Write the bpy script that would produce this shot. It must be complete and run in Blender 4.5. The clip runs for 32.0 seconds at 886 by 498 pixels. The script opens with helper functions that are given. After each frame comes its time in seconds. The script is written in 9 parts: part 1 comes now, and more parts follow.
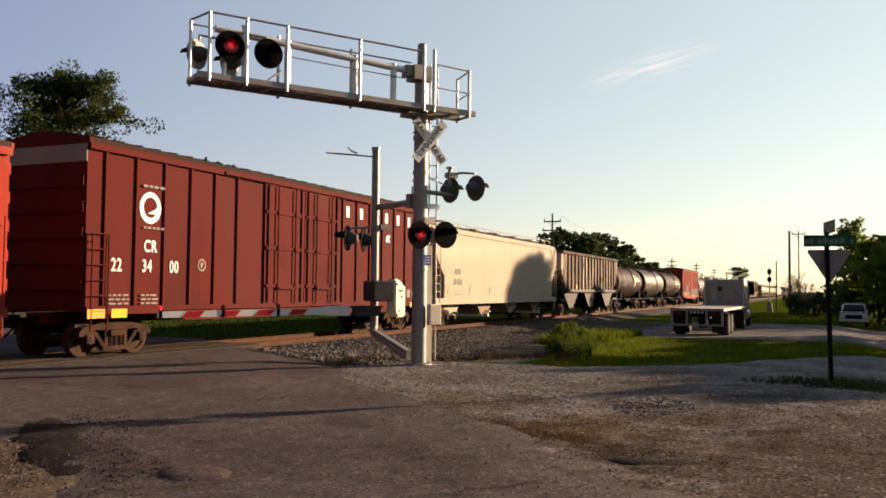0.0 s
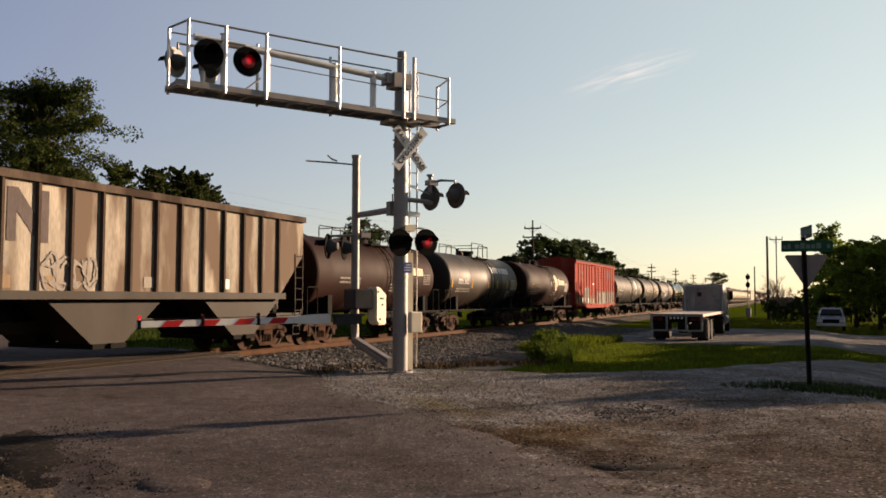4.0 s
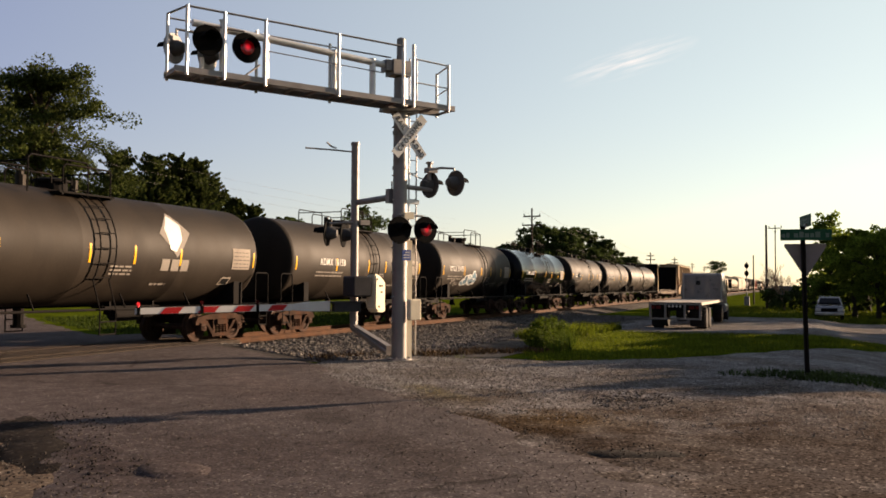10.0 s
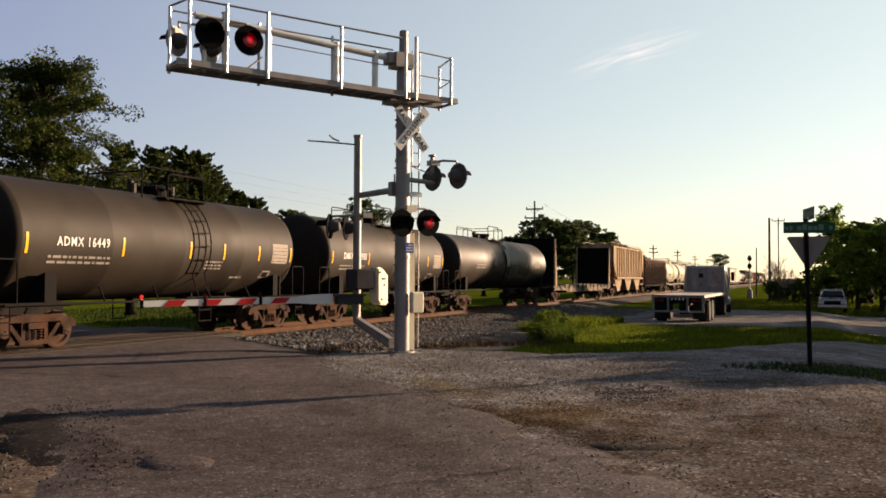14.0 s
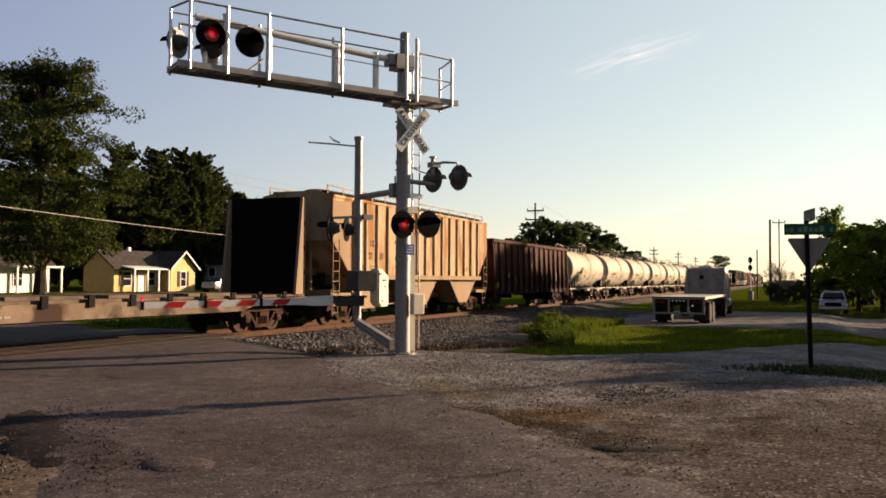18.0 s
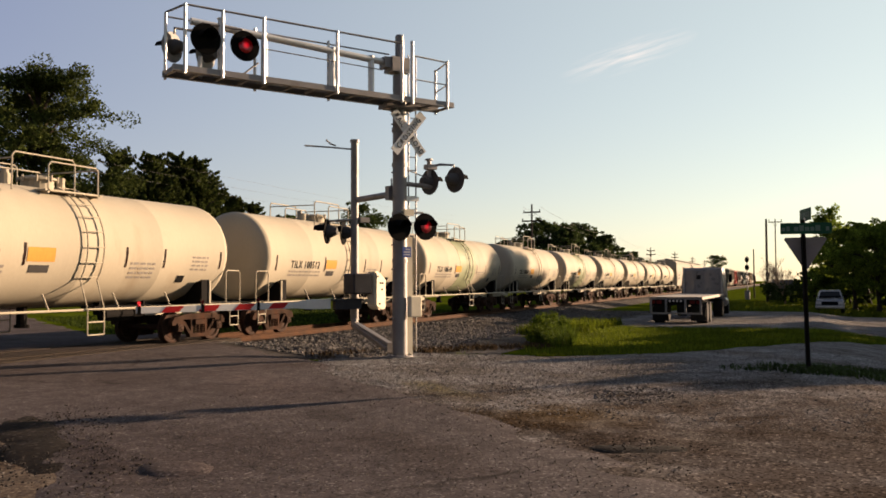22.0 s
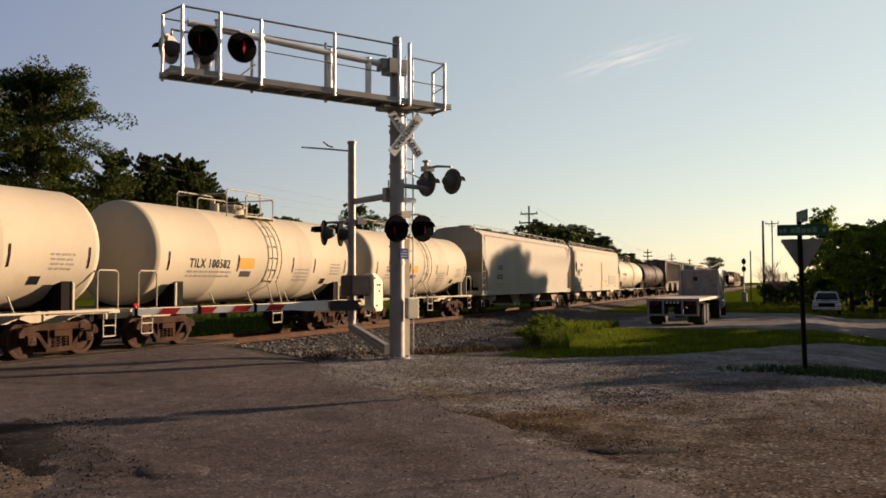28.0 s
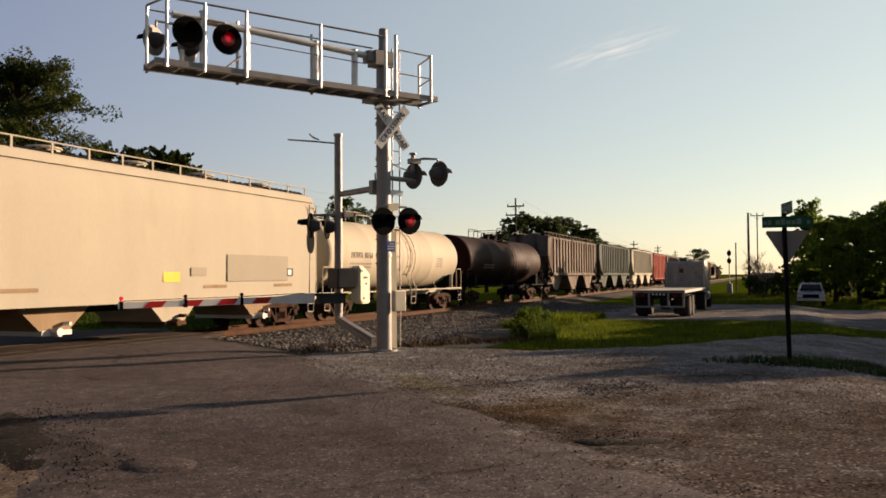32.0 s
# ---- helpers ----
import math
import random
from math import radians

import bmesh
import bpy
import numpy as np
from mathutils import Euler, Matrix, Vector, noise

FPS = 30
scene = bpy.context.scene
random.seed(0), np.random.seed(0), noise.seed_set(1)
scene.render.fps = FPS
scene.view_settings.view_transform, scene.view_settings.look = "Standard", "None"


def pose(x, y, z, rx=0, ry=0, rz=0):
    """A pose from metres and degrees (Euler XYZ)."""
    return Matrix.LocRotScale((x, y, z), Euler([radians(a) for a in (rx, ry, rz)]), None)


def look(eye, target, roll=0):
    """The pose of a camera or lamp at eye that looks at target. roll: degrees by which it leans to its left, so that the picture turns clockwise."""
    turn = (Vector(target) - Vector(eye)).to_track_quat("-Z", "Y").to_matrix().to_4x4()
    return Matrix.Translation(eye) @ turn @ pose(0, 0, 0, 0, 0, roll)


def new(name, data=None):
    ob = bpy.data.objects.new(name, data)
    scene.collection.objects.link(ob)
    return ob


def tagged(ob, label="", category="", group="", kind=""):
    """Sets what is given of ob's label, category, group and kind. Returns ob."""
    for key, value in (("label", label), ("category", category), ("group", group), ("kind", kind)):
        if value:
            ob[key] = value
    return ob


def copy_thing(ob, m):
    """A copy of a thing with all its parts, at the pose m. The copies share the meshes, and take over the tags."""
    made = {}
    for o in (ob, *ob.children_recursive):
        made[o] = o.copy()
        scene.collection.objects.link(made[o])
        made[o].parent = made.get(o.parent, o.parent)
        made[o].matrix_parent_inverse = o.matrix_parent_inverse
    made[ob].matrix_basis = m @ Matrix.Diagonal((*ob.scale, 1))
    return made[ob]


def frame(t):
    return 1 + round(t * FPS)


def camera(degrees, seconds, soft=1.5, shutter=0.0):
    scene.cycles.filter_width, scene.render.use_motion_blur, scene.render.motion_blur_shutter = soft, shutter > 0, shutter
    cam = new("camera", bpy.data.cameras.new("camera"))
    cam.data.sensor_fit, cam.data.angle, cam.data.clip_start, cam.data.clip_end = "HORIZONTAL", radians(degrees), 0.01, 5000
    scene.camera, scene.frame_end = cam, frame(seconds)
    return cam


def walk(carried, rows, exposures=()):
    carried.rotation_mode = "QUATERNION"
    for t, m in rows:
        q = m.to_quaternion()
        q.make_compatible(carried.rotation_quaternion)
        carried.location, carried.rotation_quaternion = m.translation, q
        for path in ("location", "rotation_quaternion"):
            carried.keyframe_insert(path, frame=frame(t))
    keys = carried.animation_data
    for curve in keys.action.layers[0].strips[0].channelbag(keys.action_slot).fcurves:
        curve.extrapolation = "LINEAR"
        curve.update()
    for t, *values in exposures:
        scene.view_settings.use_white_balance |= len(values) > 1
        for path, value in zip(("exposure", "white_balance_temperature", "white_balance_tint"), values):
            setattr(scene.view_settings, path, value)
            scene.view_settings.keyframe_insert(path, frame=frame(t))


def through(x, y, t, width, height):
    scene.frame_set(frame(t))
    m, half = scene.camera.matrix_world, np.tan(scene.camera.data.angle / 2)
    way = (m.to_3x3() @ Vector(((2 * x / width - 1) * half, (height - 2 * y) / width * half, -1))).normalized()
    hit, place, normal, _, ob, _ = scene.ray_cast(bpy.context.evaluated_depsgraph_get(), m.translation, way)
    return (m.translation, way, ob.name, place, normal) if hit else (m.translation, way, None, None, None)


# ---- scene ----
cam = camera(54.56, 32.0, soft=1.7)
# the camera stands on the verge and is turned by hand: seconds, turn right, tilt up, lean left (degrees)
EYE_Z = 1.70
TURNS = (
    (0, -1.150, 2.730, 0.544), (0.5, -1.007, 2.579, 0.600), (1, -0.824, 2.767, 0.324), (1.5, -0.889, 2.802, 0.549),
    (2, -0.154, 2.902, 0.771), (2.5, 0.097, 2.909, 0.519), (3, 0.041, 3.029, 0.350), (3.5, 0.119, 3.287, 0.193),
    (5.5, 0.068, 2.961, -0.092), (6, 0.000, 2.938, -0.000), (6.5, 0.114, 2.674, 0.032), (7, 0.063, 2.546, 0.129),
    (7.5, 0.096, 2.701, 0.106), (8, 0.068, 2.683, 0.126), (8.5, 0.093, 2.607, 0.168), (9, 0.260, 2.403, 0.168),
    (9.5, 0.321, 2.331, 0.291), (10, 0.196, 2.409, 0.308), (10.5, 0.058, 2.231, 0.388), (11, 0.083, 2.208, 0.248),
    (11.5, 0.114, 2.160, 0.195), (12, 0.207, 2.202, 0.102), (12.5, -0.048, 2.151, 0.225), (13, 0.028, 2.083, 0.227),
    (13.5, -0.057, 2.006, 0.267), (14, 0.021, 1.929, 0.299), (14.5, 0.041, 1.966, 0.279), (16.5, -0.095, 1.958, 0.570),
    (17, -0.151, 1.920, 0.536), (17.5, -0.024, 2.020, 0.372), (18, -0.022, 2.036, 0.310), (18.5, -0.075, 1.979, 0.317),
    (19, 0.010, 1.972, 0.115), (19.5, 0.013, 1.970, 0.070), (20, 0.158, 2.080, -0.099), (20.5, 0.107, 2.183, -0.156),
    (21, 0.013, 2.222, -0.093), (21.5, 0.133, 2.187, -0.146), (22, 0.185, 2.185, -0.181), (22.5, 0.179, 2.249, -0.222),
    (23, 0.208, 2.298, -0.203), (23.5, 0.224, 2.352, -0.230), (24, 0.366, 2.366, -0.333), (24.5, 0.386, 2.355, -0.352),
    (25, 0.322, 2.307, -0.315), (25.5, 0.354, 2.361, -0.350), (27.5, 0.314, 2.297, -0.182), (28, 0.372, 2.298, -0.196),
    (28.5, 0.318, 2.297, -0.190), (29, 0.355, 2.326, -0.101), (29.5, 0.313, 2.297, -0.177), (30, 0.318, 2.297, -0.190),
    (30.5, 0.373, 2.339, -0.283), (31, 0.727, 2.266, -0.376), (31.5, 0.846, 2.065, -0.355), (32, 1.247, 1.791, -0.348),
)
walk(cam, [(t, pose(0, 0, EYE_Z, 90, 0, -90 + 22.287 - turn) @ pose(0, 0, 0, tilt) @ pose(0, 0, 0, 0, 0, lean)) for t, turn, tilt, lean in TURNS],
     exposures=((0, 1.96, 7400, 24), (1.5, 1.84, 7400, 24), (2.1, 1.72, 7400, 24), (3.2, 1.72, 7400, 24), (6.5, 1.90, 7400, 24), (12, 1.96, 7400, 24), (21, 1.88, 7400, 24), (24, 1.78, 7400, 24), (28, 1.70, 7400, 24), (32, 1.68, 7400, 24)))

# ---- light ----
SUN_TURN, SUN_LIFT = -38.6, 12.0
to_sun = Vector((math.cos(radians(SUN_TURN)) * math.cos(radians(SUN_LIFT)), math.sin(radians(SUN_TURN)) * math.cos(radians(SUN_LIFT)), math.sin(radians(SUN_LIFT))))
sun = new("sun", bpy.data.lights.new("sun", "SUN"))
sun.data.energy, sun.data.angle, sun.data.color = 4.7, radians(0.6), (1.0, 0.81, 0.57)
sun.matrix_world = look(to_sun * 50, (0, 0, 0))
world = bpy.data.worlds.new("world")
scene.world = world
world.use_nodes = True
_n = world.node_tree.nodes
_sky = _n.new("ShaderNodeTexSky")
_sky.sky_type, _sky.sun_disc = "NISHITA", False
_sky.sun_elevation, _sky.sun_rotation = radians(SUN_LIFT), radians(90 - SUN_TURN)
_sky.air_density, _sky.dust_density, _sky.ozone_density = 1.0, 0.22, 1.0
_n["Background"].inputs[1].default_value = 0.05
# evening haze: pale mint towards the sun, lavender beside it, deep blue behind
_co, _dot, _amt, _hz, _mix = [_n.new(q) for q in ("ShaderNodeTexCoord", "ShaderNodeVectorMath", "ShaderNodeMapRange", "ShaderNodeMix", "ShaderNodeMix")]
_dot.operation = "DOT_PRODUCT"
_dot.inputs[1].default_value = to_sun
_amt.inputs["From Min"].default_value, _amt.inputs["From Max"].default_value = 0.0, 0.85
_hz.data_type = _mix.data_type = "RGBA"
_hz.inputs[6].default_value, _hz.inputs[7].default_value = (1.12, 1.48, 2.9, 1), (3.65, 4.85, 4.4, 1)
_mix.inputs[0].default_value = 0.55
_wl = world.node_tree.links.new
_wl(_co.outputs["Generated"], _dot.inputs[0])
_wl(_dot.outputs["Value"], _amt.inputs["Value"])
_wl(_amt.outputs["Result"], _hz.inputs[0])
_wl(_sky.outputs[0], _mix.inputs[6])
_low, _dim = _n.new("ShaderNodeMapRange"), _n.new("ShaderNodeMix")
_low.inputs["From Min"].default_value, _low.inputs["From Max"].default_value = 0.02, -0.55
_dim.data_type = "RGBA"
_dim.inputs[7].default_value = (0.30, 0.42, 0.90, 1)
_wl(_dot.outputs["Value"], _low.inputs["Value"])
_wl(_low.outputs["Result"], _dim.inputs[0])
_wl(_hz.outputs[2], _dim.inputs[6])
_wl(_dim.outputs[2], _mix.inputs[7])
_wl(_mix.outputs[2], _n["Background"].inputs[0])

# ---- materials ----
def mat(name, base, rough=0.6, metal=0.0, vary=0.25, scale=3.0, fine=40.0, bump=0.15, stain=None, stain_at=0.55, island=0.0, coat=0.0, stretch=(1, 1, 1), spec=0.07):
    """A painted or natural surface: base colour varied at two scales, with stains of another colour and fine relief."""
    m = bpy.data.materials.new(name)
    m.use_nodes = True
    t, lk = m.node_tree, m.node_tree.links.new
    N = t.nodes.new
    b = t.nodes["Principled BSDF"]
    co = N("ShaderNodeTexCoord")
    mp = N("ShaderNodeMapping")
    mp.inputs["Scale"].default_value = stretch
    lk(co.outputs["Object"], mp.inputs["Vector"])

    def noise_tex(s, detail=5.0):
        q = N("ShaderNodeTexNoise")
        q.inputs["Scale"].default_value, q.inputs["Detail"].default_value = s, detail
        lk(mp.outputs["Vector"], q.inputs["Vector"])
        return q.outputs["Fac"]

    def mix(kind, fac, a, c):
        q = N("ShaderNodeMix")
        q.data_type, q.blend_type = "RGBA", kind
        for sock, val in ((q.inputs[0], fac), (q.inputs[6], a), (q.inputs[7], c)):
            if isinstance(val, bpy.types.NodeSocket):
                lk(val, sock)
            else:
                sock.default_value = val if isinstance(val, float) else (*val, 1)
        return q.outputs[2]

    def ramp(src, lo, hi):
        q = N("ShaderNodeMapRange")
        q.inputs["From Min"].default_value, q.inputs["From Max"].default_value = lo, hi
        lk(src, q.inputs["Value"])
        return q.outputs["Result"]

    big, small = noise_tex(scale), noise_tex(fine)
    dark = tuple(c * (1 - vary) for c in base)
    light = tuple(min(1.0, c * (1 + vary)) for c in base)
    col = mix("MIX", ramp(big, 0.3, 0.7), dark, light)
    grain = mix("MIX", ramp(small, 0.3, 0.7), tuple([1 - vary * 0.6] * 3), tuple([1 + vary * 0.4] * 3))
    col = mix("MULTIPLY", 1.0, col, grain)
    if stain is not None:
        st = noise_tex(scale * 0.7 + 0.13, 8.0)
        col = mix("MIX", ramp(st, stain_at, stain_at + 0.12), col, stain)
    if island:
        inf = N("ShaderNodeObjectInfo")
        geo = N("ShaderNodeNewGeometry")
        add = N("ShaderNodeMath")
        add.operation = "ADD"
        lk(inf.outputs["Random"], add.inputs[0])
        lk(geo.outputs["Random Per Island"], add.inputs[1])
        fr = N("ShaderNodeMath")
        fr.operation = "FRACT"
        lk(add.outputs[0], fr.inputs[0])
        tone = mix("MIX", fr.outputs[0], tuple([1 - island] * 3), tuple([1 + island] * 3))
        col = mix("MULTIPLY", 1.0, col, tone)
    lk(col, b.inputs["Base Color"])
    rr = N("ShaderNodeMapRange")
    rr.inputs["To Min"].default_value, rr.inputs["To Max"].default_value = max(0.03, rough - 0.12), min(1.0, rough + 0.12)
    lk(big, rr.inputs["Value"])
    lk(rr.outputs["Result"], b.inputs["Roughness"])
    b.inputs["Metallic"].default_value = metal
    b.inputs["Coat Weight"].default_value = coat
    b.inputs["Specular IOR Level"].default_value = spec if coat == 0 else 0.5
    if bump:
        bp = N("ShaderNodeBump")
        bp.inputs["Strength"].default_value, bp.inputs["Distance"].default_value = bump, 0.02
        lk(small, bp.inputs["Height"])
        lk(bp.outputs["Normal"], b.inputs["Normal"])
    return m


def leafy(name, base, island=0.5, through=0.4, rough=0.8):
    """Leaves: light passes through them as well as off them."""
    m = mat(name, base, rough, vary=0.35, scale=0.6, fine=6, bump=0.0, island=island, spec=0.04)
    t = m.node_tree
    b = t.nodes["Principled BSDF"]
    tr, mx = t.nodes.new("ShaderNodeBsdfTranslucent"), t.nodes.new("ShaderNodeMixShader")
    mx.inputs["Fac"].default_value = through
    t.links.new(b.inputs["Base Color"].links[0].from_socket, tr.inputs["Color"])
    t.links.new(b.outputs[0], mx.inputs[1])
    t.links.new(tr.outputs[0], mx.inputs[2])
    t.links.new(mx.outputs[0], t.nodes["Material Output"].inputs["Surface"])
    return m


def glow(name, colour, strength):
    m = bpy.data.materials.new(name)
    m.use_nodes = True
    b = m.node_tree.nodes["Principled BSDF"]
    b.inputs["Base Color"].default_value = (*colour, 1)
    b.inputs["Emission Color"].default_value = (*colour, 1)
    b.inputs["Emission Strength"].default_value = strength
    return m


def stony(name, tones, cell, patch, patch_scale=0.35, crack=0.0, rough=0.92, bump=0.6, marks=(), spec=0.05):
    """Ground of many small stones: each cell has a tone of its own, with worn patches and, where asked, cracks.
    marks are tinted spots, stains among them: centre x, y, half sizes, turn, softness, tint."""
    m = bpy.data.materials.new(name)
    m.use_nodes = True
    t, lk = m.node_tree, m.node_tree.links.new
    N = t.nodes.new
    b = t.nodes["Principled BSDF"]
    co = N("ShaderNodeTexCoord")

    def noise_tex(s, detail=6.0):
        q = N("ShaderNodeTexNoise")
        q.inputs["Scale"].default_value, q.inputs["Detail"].default_value = s, detail
        lk(co.outputs["Object"], q.inputs["Vector"])
        return q

    def ramp(src, stops):
        q = N("ShaderNodeValToRGB")
        q.color_ramp.elements[0].position, q.color_ramp.elements[0].color = stops[0][0], (*stops[0][1], 1)
        q.color_ramp.elements[1].position, q.color_ramp.elements[1].color = stops[-1][0], (*stops[-1][1], 1)
        for p, c in stops[1:-1]:
            e = q.color_ramp.elements.new(p)
            e.color = (*c, 1)
        lk(src, q.inputs[0])
        return q.outputs[0]

    def mix(kind, fac, a, c):
        q = N("ShaderNodeMix")
        q.data_type, q.blend_type = "RGBA", kind
        for sock, val in ((q.inputs[0], fac), (q.inputs[6], a), (q.inputs[7], c)):
            if isinstance(val, bpy.types.NodeSocket):
                lk(val, sock)
            else:
                sock.default_value = val if isinstance(val, float) else (*val, 1)
        return q.outputs[2]

    vo = N("ShaderNodeTexVoronoi")
    vo.inputs["Scale"].default_value = cell
    lk(co.outputs["Object"], vo.inputs["Vector"])
    sep = N("ShaderNodeSeparateColor")
    lk(vo.outputs["Color"], sep.inputs[0])
    col = ramp(sep.outputs[0], [(0.0, tones[0]), (0.55, tones[1]), (0.9, tones[1]), (1.0, tones[2])])
    big = noise_tex(patch_scale, 7.0)
    col = mix("MIX", ramp(big.outputs["Fac"], [(0.46, (0, 0, 0)), (0.60, (0.85, 0.85, 0.85))]), col, mix("MULTIPLY", 1.0, col, patch))
    mid = noise_tex(3.2, 8.0)
    col = mix("MULTIPLY", 1.0, col, ramp(mid.outputs["Fac"], [(0.3, (0.72, 0.72, 0.72)), (0.7, (1.25, 1.25, 1.25))]))
    if crack:
        wob_ = N("ShaderNodeMix")
        wob_.data_type, wob_.blend_type = "RGBA", "LINEAR_LIGHT"
        wob_.inputs[0].default_value = 0.5
        lk(co.outputs["Object"], wob_.inputs[6])
        lk(noise_tex(0.9).outputs["Color"], wob_.inputs[7])
        cr = N("ShaderNodeTexVoronoi")
        cr.feature = "DISTANCE_TO_EDGE"
        cr.inputs["Scale"].default_value = crack
        lk(wob_.outputs[2], cr.inputs["Vector"])
        col = mix("MULTIPLY", ramp(noise_tex(0.5).outputs["Fac"], [(0.42, (0, 0, 0)), (0.58, (1, 1, 1))]), col, ramp(cr.outputs["Distance"], [(0.0, (0.35, 0.33, 0.32)), (0.012, (1, 1, 1))]))
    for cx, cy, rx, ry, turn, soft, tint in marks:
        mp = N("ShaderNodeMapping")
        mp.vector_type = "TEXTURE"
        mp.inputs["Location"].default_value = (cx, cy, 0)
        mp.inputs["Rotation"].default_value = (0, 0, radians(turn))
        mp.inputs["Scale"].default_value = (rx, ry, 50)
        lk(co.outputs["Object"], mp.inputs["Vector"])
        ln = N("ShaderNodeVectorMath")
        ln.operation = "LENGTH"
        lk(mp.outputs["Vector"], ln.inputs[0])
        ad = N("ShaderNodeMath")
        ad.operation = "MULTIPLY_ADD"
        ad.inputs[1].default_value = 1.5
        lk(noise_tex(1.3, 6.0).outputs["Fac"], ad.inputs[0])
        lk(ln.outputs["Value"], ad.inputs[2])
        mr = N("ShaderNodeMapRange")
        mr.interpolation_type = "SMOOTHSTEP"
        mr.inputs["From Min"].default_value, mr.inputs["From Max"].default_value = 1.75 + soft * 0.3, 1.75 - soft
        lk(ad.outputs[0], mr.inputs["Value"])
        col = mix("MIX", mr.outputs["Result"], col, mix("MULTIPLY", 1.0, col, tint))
    lk(col, b.inputs["Base Color"])
    b.inputs["Roughness"].default_value, b.inputs["Specular IOR Level"].default_value = rough, spec
    bp = N("ShaderNodeBump")
    bp.inputs["Strength"].default_value, bp.inputs["Distance"].default_value = bump, 0.02
    lk(sep.outputs[1], bp.inputs["Height"])
    lk(bp.outputs["Normal"], b.inputs["Normal"])
    return m


ASPHALT = stony("asphalt", ((0.028, 0.0228, 0.0228), (0.060, 0.0495, 0.0485), (0.140, 0.125, 0.120)), 46, (0.74, 0.70, 0.69), 0.30, crack=0.22,
                marks=((9.6, 5.4, 0.9, 0.4, 40, 0.8, (0.6, 0.58, 0.57)), (8.0, 3.6, 2.0, 0.5, 46, 0.9, (0.72, 0.68, 0.66)), (12.5, 8.6, 3.2, 0.9, 48, 0.9, (1.18, 1.12, 1.08)), (6.6, 6.4, 1.2, 0.35, 50, 0.7, (0.66, 0.62, 0.62))))
# The first two marks darken the near right of the lot.
GRAVEL = stony("gravel", ((0.048, 0.045, 0.0435), (0.166, 0.157, 0.152), (0.41, 0.395, 0.38)), 38, (0.66, 0.61, 0.55), 0.55, bump=1.0, spec=0.0,
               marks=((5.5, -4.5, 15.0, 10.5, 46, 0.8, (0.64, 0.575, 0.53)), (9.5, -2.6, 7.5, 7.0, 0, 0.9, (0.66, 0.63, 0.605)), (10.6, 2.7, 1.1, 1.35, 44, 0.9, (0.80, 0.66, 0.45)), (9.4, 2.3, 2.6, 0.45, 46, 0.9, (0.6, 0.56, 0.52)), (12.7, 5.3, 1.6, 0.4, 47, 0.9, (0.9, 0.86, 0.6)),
                      (13.0, 2.2, 0.7, 0.22, -50, 0.6, (0.5, 0.46, 0.42)), (14.6, 1.5, 0.9, 0.16, -60, 0.6, (0.5, 0.47, 0.44)), (11.2, 0.6, 0.9, 0.2, -55, 0.7, (0.6, 0.55, 0.5))))
SHOULDER = stony("shoulder_dirt", ((0.036, 0.026, 0.020), (0.078, 0.060, 0.046), (0.14, 0.115, 0.09)), 40, (0.5, 0.44, 0.38), 0.8, bump=0.5)
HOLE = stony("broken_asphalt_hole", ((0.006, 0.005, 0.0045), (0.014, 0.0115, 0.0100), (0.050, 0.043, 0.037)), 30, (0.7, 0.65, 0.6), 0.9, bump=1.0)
GRASS = mat("grass", (0.0360, 0.0505, 0.0040), 0.9, vary=0.35, scale=0.5, fine=9, bump=0.9, stain=(0.0400, 0.0460, 0.0060), stain_at=0.60, spec=0.0)
BALLAST = stony("ballast", ((0.0214, 0.0181, 0.0162), (0.05, 0.0438, 0.0395), (0.1047, 0.0952, 0.0857)), 16, (0.4385, 0.3758, 0.3132), 0.8, bump=1.0)
STONE = mat("stone", (0.082, 0.0746, 0.0676), 0.9, vary=0.3, scale=6, fine=40, bump=0.4, island=0.5)
RUST = mat("rust", (0.052, 0.0245, 0.0125), 0.85, vary=0.3, scale=2, fine=30, bump=0.3)
TIE = mat("tie_wood", (0.0357, 0.0277, 0.0218), 0.9, vary=0.4, scale=4, fine=50, bump=0.6, stretch=(8, 1, 8))
STEEL_DARK = mat("steel_dark", (0.0056, 0.0049, 0.0046), 0.9, vary=0.4, scale=2, fine=30, stain=(0.0132, 0.0086, 0.0066), stain_at=0.6)
TRUCK = mat("truck_iron", (0.030, 0.0175, 0.0125), 0.9, vary=0.4, scale=3, fine=30, stain=(0.041, 0.0185, 0.0113), bump=0.3, spec=0.03)
BLACK = mat("black_paint", (0.0038, 0.0038, 0.0038), 0.85, vary=0.3, spec=0.03)
WHITE = mat("white_paint", (0.4914, 0.4848, 0.4586), 0.5, vary=0.08, bump=0.03)
RED = mat("red_sheeting", (0.3465, 0.0189, 0.0189), 0.45, vary=0.12, bump=0.03)

# ---- building tools ----
TRACK_Y, RAIL_Z = 16.72, 0.03


def part(name, bm, material, parent=None, label="", smooth=False):
    """One mesh object from a bmesh, under a thing or a part."""
    me = bpy.data.meshes.new(name)
    bm.to_mesh(me)
    bm.free()
    if smooth:
        me.shade_smooth()
        me.set_sharp_from_angle(angle=radians(38))
    for m in (material if isinstance(material, (list, tuple)) else (material,)):
        me.materials.append(m)
    ob = new(name, me)
    ob.parent = parent
    if label:
        tagged(ob, label)
    return ob


def put(mesh, name, parent, m=None):
    """Another object on a mesh that is already built."""
    ob = new(name, mesh)
    ob.parent = parent
    if m is not None:
        ob.matrix_basis = m
    return ob


def thing(name, m, label, category, group="", kind=""):
    ob = new(name)
    ob.empty_display_size = 0.2
    ob.matrix_basis = m
    return tagged(ob, label, category, group, kind)


